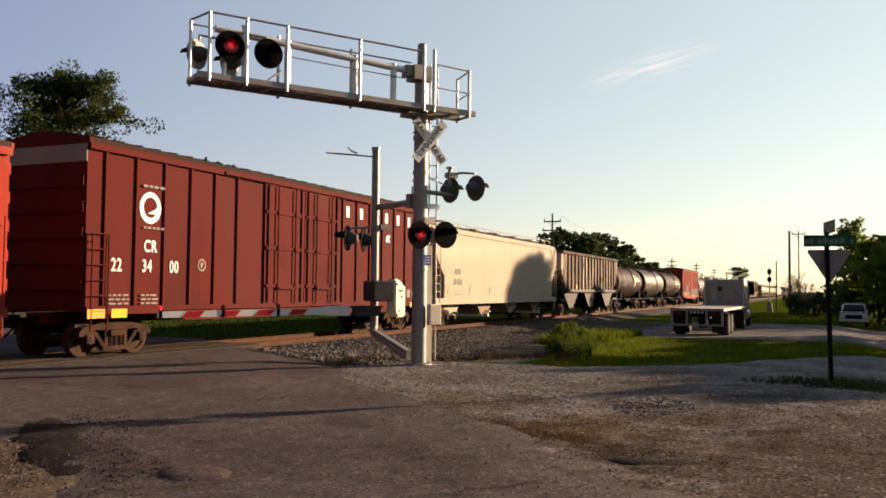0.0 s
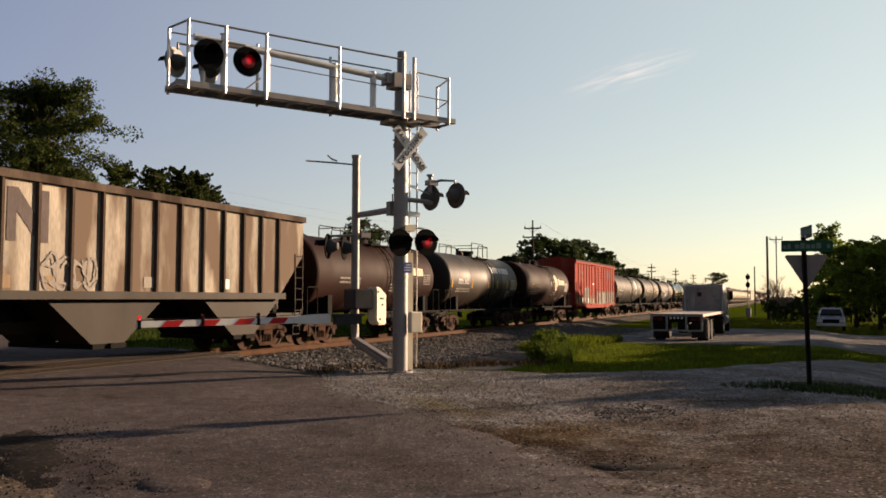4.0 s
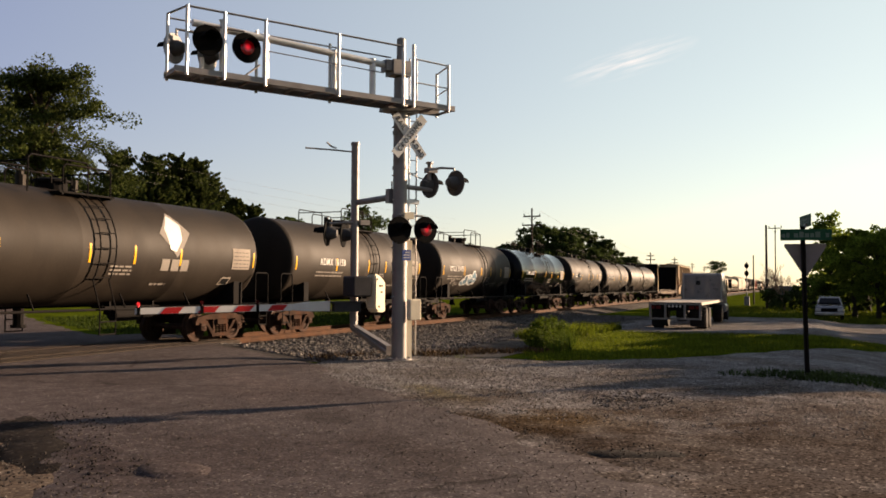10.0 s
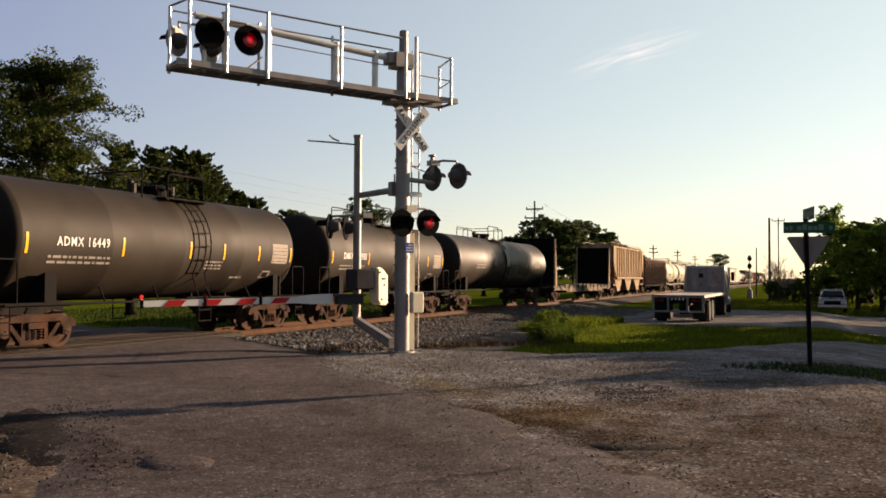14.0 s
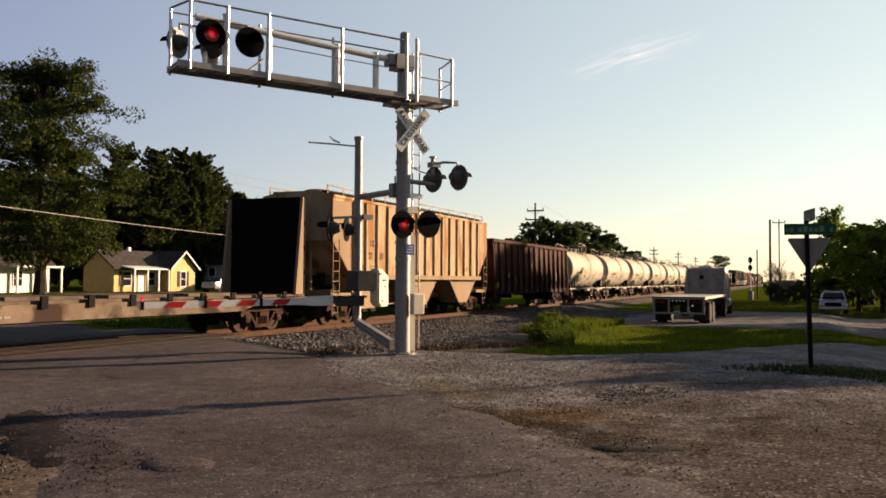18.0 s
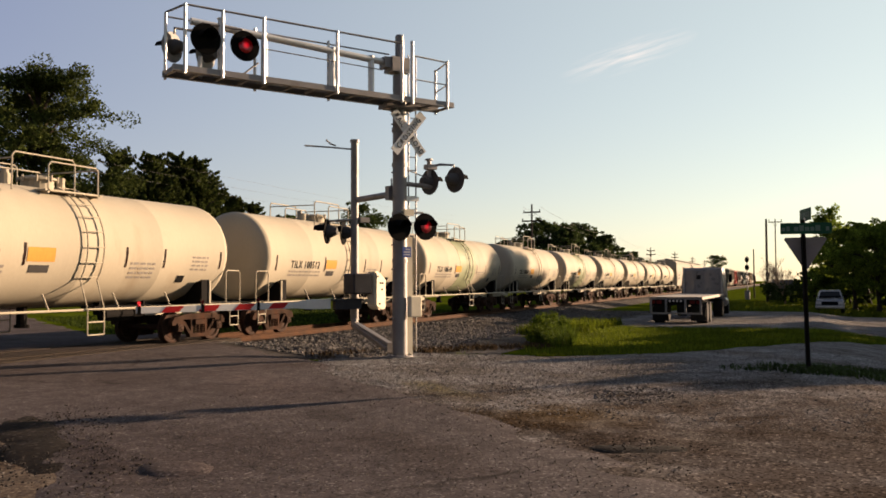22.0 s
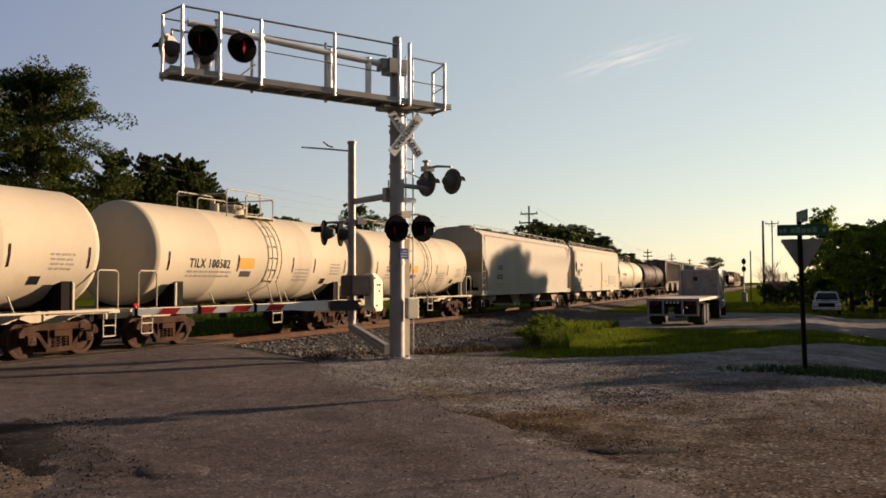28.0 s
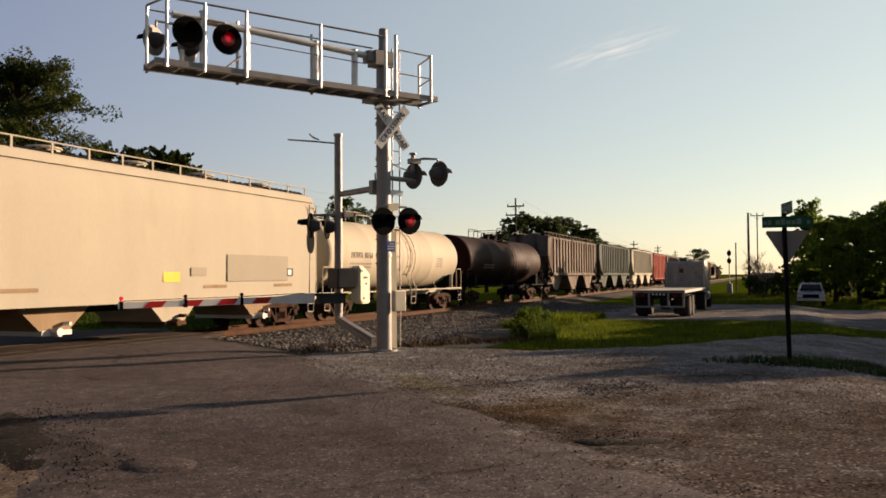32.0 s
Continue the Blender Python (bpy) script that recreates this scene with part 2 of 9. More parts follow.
def box(bm, x0, x1, y0, y1, z0, z1, m=None):
    vs = [bm.verts.new(Vector(p) if m is None else m @ Vector(p)) for p in
          ((x0, y0, z0), (x1, y0, z0), (x1, y1, z0), (x0, y1, z0), (x0, y0, z1), (x1, y0, z1), (x1, y1, z1), (x0, y1, z1))]
    return [bm.faces.new([vs[i] for i in q]) for q in ((3, 2, 1, 0), (4, 5, 6, 7), (0, 1, 5, 4), (1, 2, 6, 5), (2, 3, 7, 6), (3, 0, 4, 7))]


def prism(bm, pts, axis, a, b):
    """A flat outline pushed from a to b along an axis: 'x' takes (y, z), 'y' takes (x, z), 'z' takes (x, y)."""
    def at(p, k):
        return {"x": (k, p[0], p[1]), "y": (p[0], k, p[1]), "z": (p[0], p[1], k)}[axis]
    lo, hi = [bm.verts.new(at(p, a)) for p in pts], [bm.verts.new(at(p, b)) for p in pts]
    n = len(pts)
    fs = [bm.faces.new(lo[::-1]), bm.faces.new(hi)]
    for i in range(n):
        fs.append(bm.faces.new((lo[i], lo[(i + 1) % n], hi[(i + 1) % n], hi[i])))
    bmesh.ops.recalc_face_normals(bm, faces=fs)
    return fs


def rod(bm, a, b, r, seg=8, r2=None, caps=True):
    """A round bar from a to b."""
    a, b = Vector(a), Vector(b)
    r2 = r if r2 is None else r2
    q = (b - a).to_track_quat("Z", "Y")
    ring = [[bm.verts.new(p + q @ Vector((rr * math.cos(k * math.tau / seg), rr * math.sin(k * math.tau / seg), 0))) for k in range(seg)] for p, rr in ((a, r), (b, r2))]
    for k in range(seg):
        bm.faces.new((ring[0][k], ring[0][(k + 1) % seg], ring[1][(k + 1) % seg], ring[1][k]))
    if caps:
        bm.faces.new(ring[0][::-1])
        bm.faces.new(ring[1])


def pipe(bm, pts, r, seg=6):
    """A round bar bent through the points, in one skin."""
    pts = [Vector(p) for p in pts]
    ways = [(b - a).normalized() for a, b in zip(pts, pts[1:])]
    side = ways[0].orthogonal().normalized()
    rings = []
    for k, p in enumerate(pts):
        w = (ways[max(0, k - 1)] + ways[min(k, len(ways) - 1)]).normalized()
        side = (side - w * side.dot(w)).normalized()
        up = w.cross(side)
        rings.append([bm.verts.new(p + (side * math.cos(q * math.tau / seg) + up * math.sin(q * math.tau / seg)) * r) for q in range(seg)])
    for r0, r1 in zip(rings, rings[1:]):
        for q in range(seg):
            bm.faces.new((r0[q], r0[(q + 1) % seg], r1[(q + 1) % seg], r1[q]))
    bm.faces.new(rings[0][::-1])
    bm.faces.new(rings[-1])


def lathe(bm, profile, axis="x", seg=32, centre=(0, 0, 0)):
    """A turned body: profile of (place along the axis, radius)."""
    c = Vector(centre)
    rings = []
    for u, r in profile:
        ring = []
        for k in range(seg):
            ca, sa = r * math.cos(k * math.tau / seg), r * math.sin(k * math.tau / seg)
            ring.append(bm.verts.new(c + Vector({"x": (u, ca, sa), "y": (ca, u, sa), "z": (ca, sa, u)}[axis])))
        rings.append(ring)
    fs = []
    for r0, r1 in zip(rings, rings[1:]):
        for k in range(seg):
            fs.append(bm.faces.new((r0[k], r0[(k + 1) % seg], r1[(k + 1) % seg], r1[k])))
    fs += [bm.faces.new(rings[0][::-1]), bm.faces.new(rings[-1])]
    bmesh.ops.recalc_face_normals(bm, faces=fs)


def soften(bm, width, seg=1):
    bmesh.ops.bevel(bm, geom=bm.edges[:], offset=width, segments=seg, affect="EDGES", clamp_overlap=True)


def lettering(name, text, size, m, material, parent, wrap=None, depth=0.004, align="LEFT", space=1.0, bold=0.0):
    """Letters as a thin mesh; wrap bends them round a tank of that radius."""
    cu = bpy.data.curves.new(name, "FONT")
    cu.body, cu.size, cu.align_x, cu.extrude, cu.space_character, cu.offset = text, size, align, depth, space, bold
    cu.resolution_u = 3
    tmp = bpy.data.objects.new(name, cu)
    scene.collection.objects.link(tmp)
    me = bpy.data.meshes.new_from_object(tmp.evaluated_get(bpy.context.evaluated_depsgraph_get()))
    bpy.data.objects.remove(tmp)
    me.name = name
    me.transform(m)
    if wrap is not None:
        cy, cz, r = wrap
        for v in me.vertices:
            a = (v.co.z - cz) / r
            out = r + 0.006 - (v.co.y - (cy - r))
            v.co.y, v.co.z = cy - out * math.cos(a), cz + out * math.sin(a)
    me.materials.clear()
    me.materials.append(material)
    return put(me, name, parent)


def shade(x, lo, hi):
    """Smooth step."""
    k = max(0.0, min(1.0, (x - lo) / (hi - lo)))
    return k * k * (3 - 2 * k)


def ground_z(x, y):
    """The lie of the land: level at the crossing, falling gently along the track."""
    side = 1 - shade(y, 9.0, 13.5)
    z = -0.0095 * max(0.0, min(x, 75.0) - 15.0) * side
    z -= 0.45 * shade(x, 19.0, 26.0) * (1 - side) * (1 - shade(abs(y - TRACK_Y), 60, 90))
    z -= 0.35 * shade(-y, 0.5, 4.0) * shade(x, 8.0, 14.0)
    z += 0.80 * shade(y, 36.0, 52.0)
    z += 0.02 * noise.noise((x * 0.35, y * 0.35, 0.0))
    return z

# ---- ground ----
def spaced(lo, hi, near, step, grow=1.16):
    """Places along a line, close together about near and wider away from it."""
    out, s, p = [near], step, near
    while p < hi:
        p += s
        s *= grow if p > near + 45 else 1
        out.append(min(p, hi))
    s, p = step, near
    while p > lo:
        p -= s
        s *= grow if p < near - 30 else 1
        out.insert(0, max(p, lo))
    return out


def sheet(name, xs, ys, height, inside, material, label, category, kind="structure"):
    bm = bmesh.new()
    vs = {}

    def vert(i, j):
        if (i, j) not in vs:
            vs[i, j] = bm.verts.new((xs[i], ys[j], height(xs[i], ys[j])))
        return vs[i, j]
    for i in range(len(xs) - 1):
        for j in range(len(ys) - 1):
            if inside is None or inside((xs[i] + xs[i + 1]) / 2, (ys[j] + ys[j + 1]) / 2):
                bm.faces.new((vert(i, j), vert(i + 1, j), vert(i + 1, j + 1), vert(i, j + 1)))
    return tagged(part(name, bm, material, smooth=True), label, category, kind=kind)


def arange(a, b, s):
    return [a + s * i for i in range(int(round((b - a) / s)) + 1)]


def wob(x, y, s=0.8, k=0.4):
    return k * noise.noise((x * s, y * s, 3.7)) + k * 0.4 * noise.noise((x * s * 4, y * s * 4, 1.7))


ROAD_N = Vector((0.834, -0.551))


def road_u(x, y):
    """How far a place lies from the road's right edge, positive off the road; the edge bends a little before the track."""
    k = shade(y, 7.5, 11.0)
    near, far = (x - 15.73) * 0.724 - (y - 9.4) * 0.690, (x - 16.3) * ROAD_N.x + (y - 9.4) * ROAD_N.y
    return near + (far - near) * k


sheet("ground", spaced(-2500, 3000, 20, 1.2), spaced(-2500, 2500, 6, 1.2), ground_z, None, GRASS, "flat mown grass land reaching to the horizon", "ground")


def lay(name, xs, ys, edge, lift, material, label, category, base=ground_z):
    """A surface laid on the land; edge tells how far inside its outline a place lies, and it dips under the land beyond it."""
    return sheet(name, xs, ys, lambda x, y: base(x, y) + max(-0.06, min(lift, edge(x, y) * 0.12)), lambda x, y: edge(x, y) > -0.9, material, label, category)


def road_edge(x, y):
    u = road_u(x, y) + wob(x, y, 0.6, 0.4) + wob(x, y, 2.6, 0.22)
    return min(-u, u + 5.25 + 5.8 * shade(y, 7.6, 9.6) + wob(x, y, 1.7, 0.2))


def road_base(x, y):
    return ground_z(x, y) * shade(abs(y - TRACK_Y), 2.5, 9.0)


lay("road", arange(-16, 60, 0.3), arange(-16, 75, 0.3), road_edge, 0.022, ASPHALT, "worn grey cracked asphalt road over the crossing", "road", road_base)


def lot_edge(x, y):
    u = road_u(x, y) + wob(x, y, 0.6, 0.4)
    grass = 5.4 - 0.93 * (x - 19.2) if x < 22.2 else 2.6 - 0.59 * (x - 22.2)
    g = (grass - y) * 0.75 + wob(x, y, 0.9, 0.3)
    near = min(19.4 - x, 9.7 - y) + wob(x, y, 0.9, 0.3)
    return min(u + 0.5, max(g, near))


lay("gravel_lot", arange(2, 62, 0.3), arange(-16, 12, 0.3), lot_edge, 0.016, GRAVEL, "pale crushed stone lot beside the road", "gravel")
lay("driveway", arange(30, 75, 0.5), arange(-22, 10, 0.5), lambda x, y: min(x - 36.5 + 0.12 * y, 65 - x, 8.8 - y) + wob(x, y, 0.3, 1.2), 0.02, GRAVEL, "pale gravel yard behind the grass strip", "gravel")



def shoulder_edge(x, y):
    u = road_u(x, y)
    return min(-5.0 - u, u + 12.0, 9.5 - y, y + 8.0) + wob(x, y, 0.5, 0.5)


lay("road_shoulder", arange(-12, 12, 0.3), arange(-9, 12.6, 0.3), shoulder_edge, 0.008, SHOULDER, "pale brown dirt shoulder beside the broken road edge", "dirt", road_base)


# broken places, each a thin sheet laid on top without depth: centre, half sizes, turn of the long side
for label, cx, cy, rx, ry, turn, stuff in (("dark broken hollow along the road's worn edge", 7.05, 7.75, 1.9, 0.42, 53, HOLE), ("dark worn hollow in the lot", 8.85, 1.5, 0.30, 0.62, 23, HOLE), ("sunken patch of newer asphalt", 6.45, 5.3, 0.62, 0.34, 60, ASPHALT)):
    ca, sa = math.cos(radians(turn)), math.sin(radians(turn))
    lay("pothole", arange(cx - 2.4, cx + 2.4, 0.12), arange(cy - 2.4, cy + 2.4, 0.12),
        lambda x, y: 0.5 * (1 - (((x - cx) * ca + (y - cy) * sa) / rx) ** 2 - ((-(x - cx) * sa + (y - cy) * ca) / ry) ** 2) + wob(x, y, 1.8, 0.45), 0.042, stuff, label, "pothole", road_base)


def bed_z(x, y):
    d = abs(y - TRACK_Y)
    top = RAIL_Z - 0.20
    slope = top - (d - 1.9) * (0.42 if y > TRACK_Y else 0.115 + 0.10 * shade(x, 30, 48))
    return (top if d < 1.9 else slope) + 0.02 * noise.noise((x * 3, y * 3, 5.0))


def bed_inside(x, y):
    return not (-9.8 < road_u(x, y) < 0.1) and bed_z(x, y) > ground_z(x, y) - 0.35


def verge_edge(x, y):
    toe = max(0.297 * min(x, 27.0), 9.7 - 0.653 * (x - 16.8) if x < 19.4 else 0.0)
    return min(road_u(x, y) + 0.5, 62 - x, y - toe, 15.4 - y) + wob(x, y, 0.9, 0.35)


lay("stony_verge", arange(15, 63, 0.3), arange(6.5, 15.6, 0.3), verge_edge, 0.02, BALLAST, "stony verge between the ballast and the grass", "gravel")


def along(lo, hi, near_lo, near_hi, fine_step, coarse):
    xs = []
    x = lo
    while x < hi:
        xs.append(x)
        x += fine_step if near_lo <= x < near_hi else coarse
    return xs + [hi]


sheet("ballast", along(-620, 900, 8, 60, 0.3, 6), arange(TRACK_Y - 8.1, TRACK_Y + 5.1, 0.3), bed_z, bed_inside, BALLAST, "grey crushed stone ballast under the rails", "ballast")
for side in (-1, 1):
    bm = bmesh.new()
    yc = TRACK_Y + side * 0.755
    prism(bm, [(yc - 0.075, -0.171), (yc + 0.075, -0.171), (yc + 0.07, -0.15), (yc + 0.012, -0.135), (yc + 0.012, -0.04), (yc + 0.036, -0.028), (yc + 0.036, 0), (yc - 0.036, 0), (yc - 0.036, -0.028), (yc - 0.012, -0.04), (yc - 0.012, -0.135), (yc - 0.07, -0.15)], "x", -620, 900)
    ob = part("rail", bm, RUST)
    ob.location.z = RAIL_Z
    tagged(ob, "rusty steel rail on timber sleepers", "rail", "rails of the track", "structure")

# sleepers, the nearest ones each by itself
track = tagged(new("railway_track"), "timber sleepers under rusty rails", "track", kind="structure")
M_TIE = None
for k in range(150):
    x = 15.5 + k * 0.53
    if -10.6 < road_u(x, TRACK_Y) < 0.2:
        continue
    if M_TIE is None:
        bm = bmesh.new()
        box(bm, -0.115, 0.115, -1.3, 1.3, -0.2, 0.0)
        soften(bm, 0.012)
        ob = part("sleeper", bm, TIE, track)
        M_TIE = ob.data
        ob.location = (x, TRACK_Y, RAIL_Z - 0.168)
    else:
        put(M_TIE, "sleeper", track, pose(x + 0.03 * math.sin(k * 7.1), TRACK_Y + 0.05 * math.sin(k * 3.3), RAIL_Z - 0.168, 0, 0, 1.2 * math.sin(k * 5.7)))
for y0, y1 in ((TRACK_Y - 1.45, TRACK_Y - 0.84), (TRACK_Y - 0.66, TRACK_Y + 0.66), (TRACK_Y + 0.84, TRACK_Y + 1.45)):
    for k in range(6):
        bm = bmesh.new()
        xa, xb = 9.0 + k * 2.1, 9.0 + (k + 1) * 2.1 - 0.02
        box(bm, xa, xb, y0, y1, -0.14, 0.012)
        soften(bm, 0.01)
        ob = part("crossing_panel", bm, TIE, track)
        ob.location.z = RAIL_Z

# ---- the crossing signal ----
MAST_TURN = 146.55
GALV = mat("weathered_galvanised_steel", (0.1667, 0.1547, 0.1469), 0.5, metal=0.3, vary=0.14, scale=2.5, fine=40, bump=0.06, stain=(0.127, 0.1111, 0.0991), stain_at=0.6, spec=0.3)
BRIGHT = mat("bright_aluminium", (0.4462, 0.4364, 0.4165), 0.38, metal=0.45, vary=0.1, scale=4, fine=60, bump=0.04, spec=0.3)
CREAM_BOX = mat("cream_enamel", (0.5544, 0.4872, 0.3612), 0.5, vary=0.08, scale=3, fine=30, bump=0.05, stain=(0.4032, 0.336, 0.2352), stain_at=0.68)
GREY_BOX = mat("grey_enamel", (0.0304, 0.0304, 0.0334), 0.5, vary=0.15)
BLUE_SIGN = mat("blue_sheeting", (0.0608, 0.0973, 0.2554), 0.45, vary=0.1)
CONCRETE = mat("concrete", (0.1508, 0.1428, 0.1309), 0.9, vary=0.2, scale=3, fine=30, bump=0.3)
LENS_DARK = mat("dark_red_glass", (0.038, 0.003, 0.0046), 0.12, vary=0.1, bump=0.0)
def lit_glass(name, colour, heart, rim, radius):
    """Glowing glass, its emission strongest at the middle as about a bulb."""
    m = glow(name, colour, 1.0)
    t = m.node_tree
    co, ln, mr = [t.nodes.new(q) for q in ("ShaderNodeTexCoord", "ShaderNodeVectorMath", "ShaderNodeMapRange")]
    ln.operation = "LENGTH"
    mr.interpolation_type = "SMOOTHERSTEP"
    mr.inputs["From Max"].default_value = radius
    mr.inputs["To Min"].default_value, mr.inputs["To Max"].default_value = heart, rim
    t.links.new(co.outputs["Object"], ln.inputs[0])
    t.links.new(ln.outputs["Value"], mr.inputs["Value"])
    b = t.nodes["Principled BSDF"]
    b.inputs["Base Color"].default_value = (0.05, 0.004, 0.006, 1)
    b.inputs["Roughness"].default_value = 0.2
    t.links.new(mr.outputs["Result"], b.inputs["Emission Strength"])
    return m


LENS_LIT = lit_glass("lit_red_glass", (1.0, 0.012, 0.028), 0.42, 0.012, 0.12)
GATE_LAMP = glow("lit_red_gate_lamp", (1.0, 0.02, 0.03), 0.06)
LAMP_GREY = mat("grey_lamp_paint", (0.0562, 0.0546, 0.0529), 0.5, vary=0.15)
LAMP_PALE = mat("pale_lamp_paint", (0.1984, 0.1917, 0.1851), 0.5, vary=0.15)
FLASHERS = []

signal = thing("crossing_signal", pose(17.756, 8.273, ground_z(17.756, 8.273), 0, 0, MAST_TURN), "galvanised cantilever railway crossing signal with flashing lamps and lowered gate", "crossing signal")


def flange(bm, z, r, t=0.03, bolts=8):
    lathe(bm, [(z - t / 2, r), (z + t / 2, r)], "z", 20)
    for k in range(bolts):
        a = k * math.tau / bolts
        rod(bm, (r * 0.84 * math.cos(a), r * 0.84 * math.sin(a), z + t / 2), (r * 0.84 * math.cos(a), r * 0.84 * math.sin(a), z + t / 2 + 0.03), 0.016, 6)


bm = bmesh.new()
lathe(bm, [(0.06, 0.172), (1.5, 0.170), (5.75, 0.160), (6.45, 0.158)], "z", 20)
part("mast", bm, GALV, signal, smooth=True)
bm = bmesh.new()
lathe(bm, [(6.45, 0.158), (6.47, 0.11), (7.37, 0.10), (7.40, 0.07), (7.41, 0.01)], "z", 18)
part("mast_cap", bm, GALV, signal, smooth=True)
bm = bmesh.new()
box(bm, -0.36, 0.36, -0.34, 0.34, -0.12, 0.035)
part("footing", bm, CONCRETE, signal)
bm = bmesh.new()
flange(bm, 0.05, 0.30)
part("base_flange", bm, GALV, signal)
for k in range(9):
    z = 0.9 + k * 0.55
    bm = bmesh.new()
    box(bm, 0.15, 0.21, -0.03, 0.03, z, z + 0.03)
    part("mast_cleat", bm, GALV, signal)
for z in (2.2, 3.28, 4.4, 5.2):
    bm = bmesh.new()
    lathe(bm, [(z - 0.04, 0.182), (z + 0.04, 0.182)], "z", 20)
    part("mast_band", bm, GALV, signal)

# walkway on the arm
for y in (-0.10, 0.55):
    bm = bmesh.new()
    prism(bm, [(y - 0.05, 5.74), (y + 0.05, 5.74), (y + 0.05, 5.752), (y + 0.03, 5.752), (y + 0.03, 5.86), (y - 0.03, 5.86), (y - 0.03, 5.752), (y - 0.05, 5.752)], "x", -1.12, 5.36)
    part("deck_beam", bm, GALV, signal)
for k in range(14):
    bm = bmesh.new()
    x = -1.1 + k * 0.493
    box(bm, x - 0.03, x + 0.03, -0.07, 0.52, 5.755, 5.80)
    part("deck_crossbar", bm, GALV, signal)
for k in range(13):
    bm = bmesh.new()
    x0 = -1.08 + k * 0.493
    for q in range(6):
        y = -0.05 + q * 0.105
        box(bm, x0, x0 + 0.485, y, y + 0.065, 5.845, 5.862)
    part("deck_grate", bm, GALV, signal)
for x, z1 in ((5.14, 7.05), (4.40, 7.05), (3.55, 7.05), (1.90, 7.05), (0.29, 7.05), (-0.93, 6.80)):
    bm = bmesh.new()
    rod(bm, (x, 0.575, 5.70), (x, 0.575, z1), 0.034, 10)
    part("handrail_post", bm, BRIGHT, signal)
for x, z1 in ((5.30, 7.02), (3.45, 7.02), (1.75, 7.02), (-1.08, 6.76)):
    bm = bmesh.new()
    rod(bm, (x, -0.135, 5.70), (x, -0.135, z1), 0.032, 10)
    part("handrail_post", bm, BRIGHT, signal)
bm = bmesh.new()
rod(bm, (0.29, 0.575, 7.03), (5.14, 0.575, 7.03), 0.022, 8)
rod(bm, (5.14, 0.575, 7.03), (5.30, -0.135, 7.03), 0.022, 8)
rod(bm, (0.2, -0.135, 6.95), (5.30, -0.135, 6.95), 0.018, 8)
part("handrail", bm, GALV, signal)
bm = bmesh.new()
rod(bm, (0.02, 0.575, 6.80), (-0.93, 0.575, 6.77), 0.02, 8)
rod(bm, (-0.93, 0.575, 6.77), (-1.08, -0.135, 6.73), 0.02, 8)
rod(bm, (0.02, 0.575, 6.27), (-0.93, 0.575, 6.25), 0.016, 8)
rod(bm, (-0.93, 0.575, 6.25), (-1.08, -0.135, 6.22), 0.016, 8)
rod(bm, (0.02, 0.57, 5.70), (0.02, 0.57, 7.12), 0.04, 10)
part("end_handrail", bm, BRIGHT, signal)
bm = bmesh.new()
rod(bm, (0.12, 0.0, 6.70), (4.85, 0.0, 6.90), 0.072, 14)
part("arm_pipe", bm, BRIGHT, signal)
bm = bmesh.new()
box(bm, -0.16, 0.30, -0.19, 0.19, 6.50, 6.84)
box(bm, 0.20, 0.46, -0.13, 0.13, 6.58, 6.82)
part("arm_clamp", bm, GALV, signal)
for x in (3.30, 1.72, 0.75):
    bm = bmesh.new()
    rod(bm, (x, 0.0, 5.86), (x, 0.0, 6.78 + 0.04 * x), 0.07, 12)
    part("hanger", bm, BRIGHT, signal)
bm = bmesh.new()
rod(bm, (3.9, 0.1, 5.87), (3.45, 0.05, 6.25), 0.02, 6)
rod(bm, (3.3, 0.1, 6.55), (0.5, 0.1, 6.5), 0.012, 6)
part("conduit", bm, GALV, signal)
bm = bmesh.new()
prism(bm, [(0.17, 5.58), (0.40, 5.74), (0.17, 5.74)], "y", -0.05, 0.05)
prism(bm, [(-0.17, 5.58), (-0.36, 5.74), (-0.17, 5.74)], "y", -0.05, 0.05)
box(bm, -0.35, 0.45, -0.2, 0.2, 5.66, 5.74)
part("arm_bracket", bm, GALV, signal)


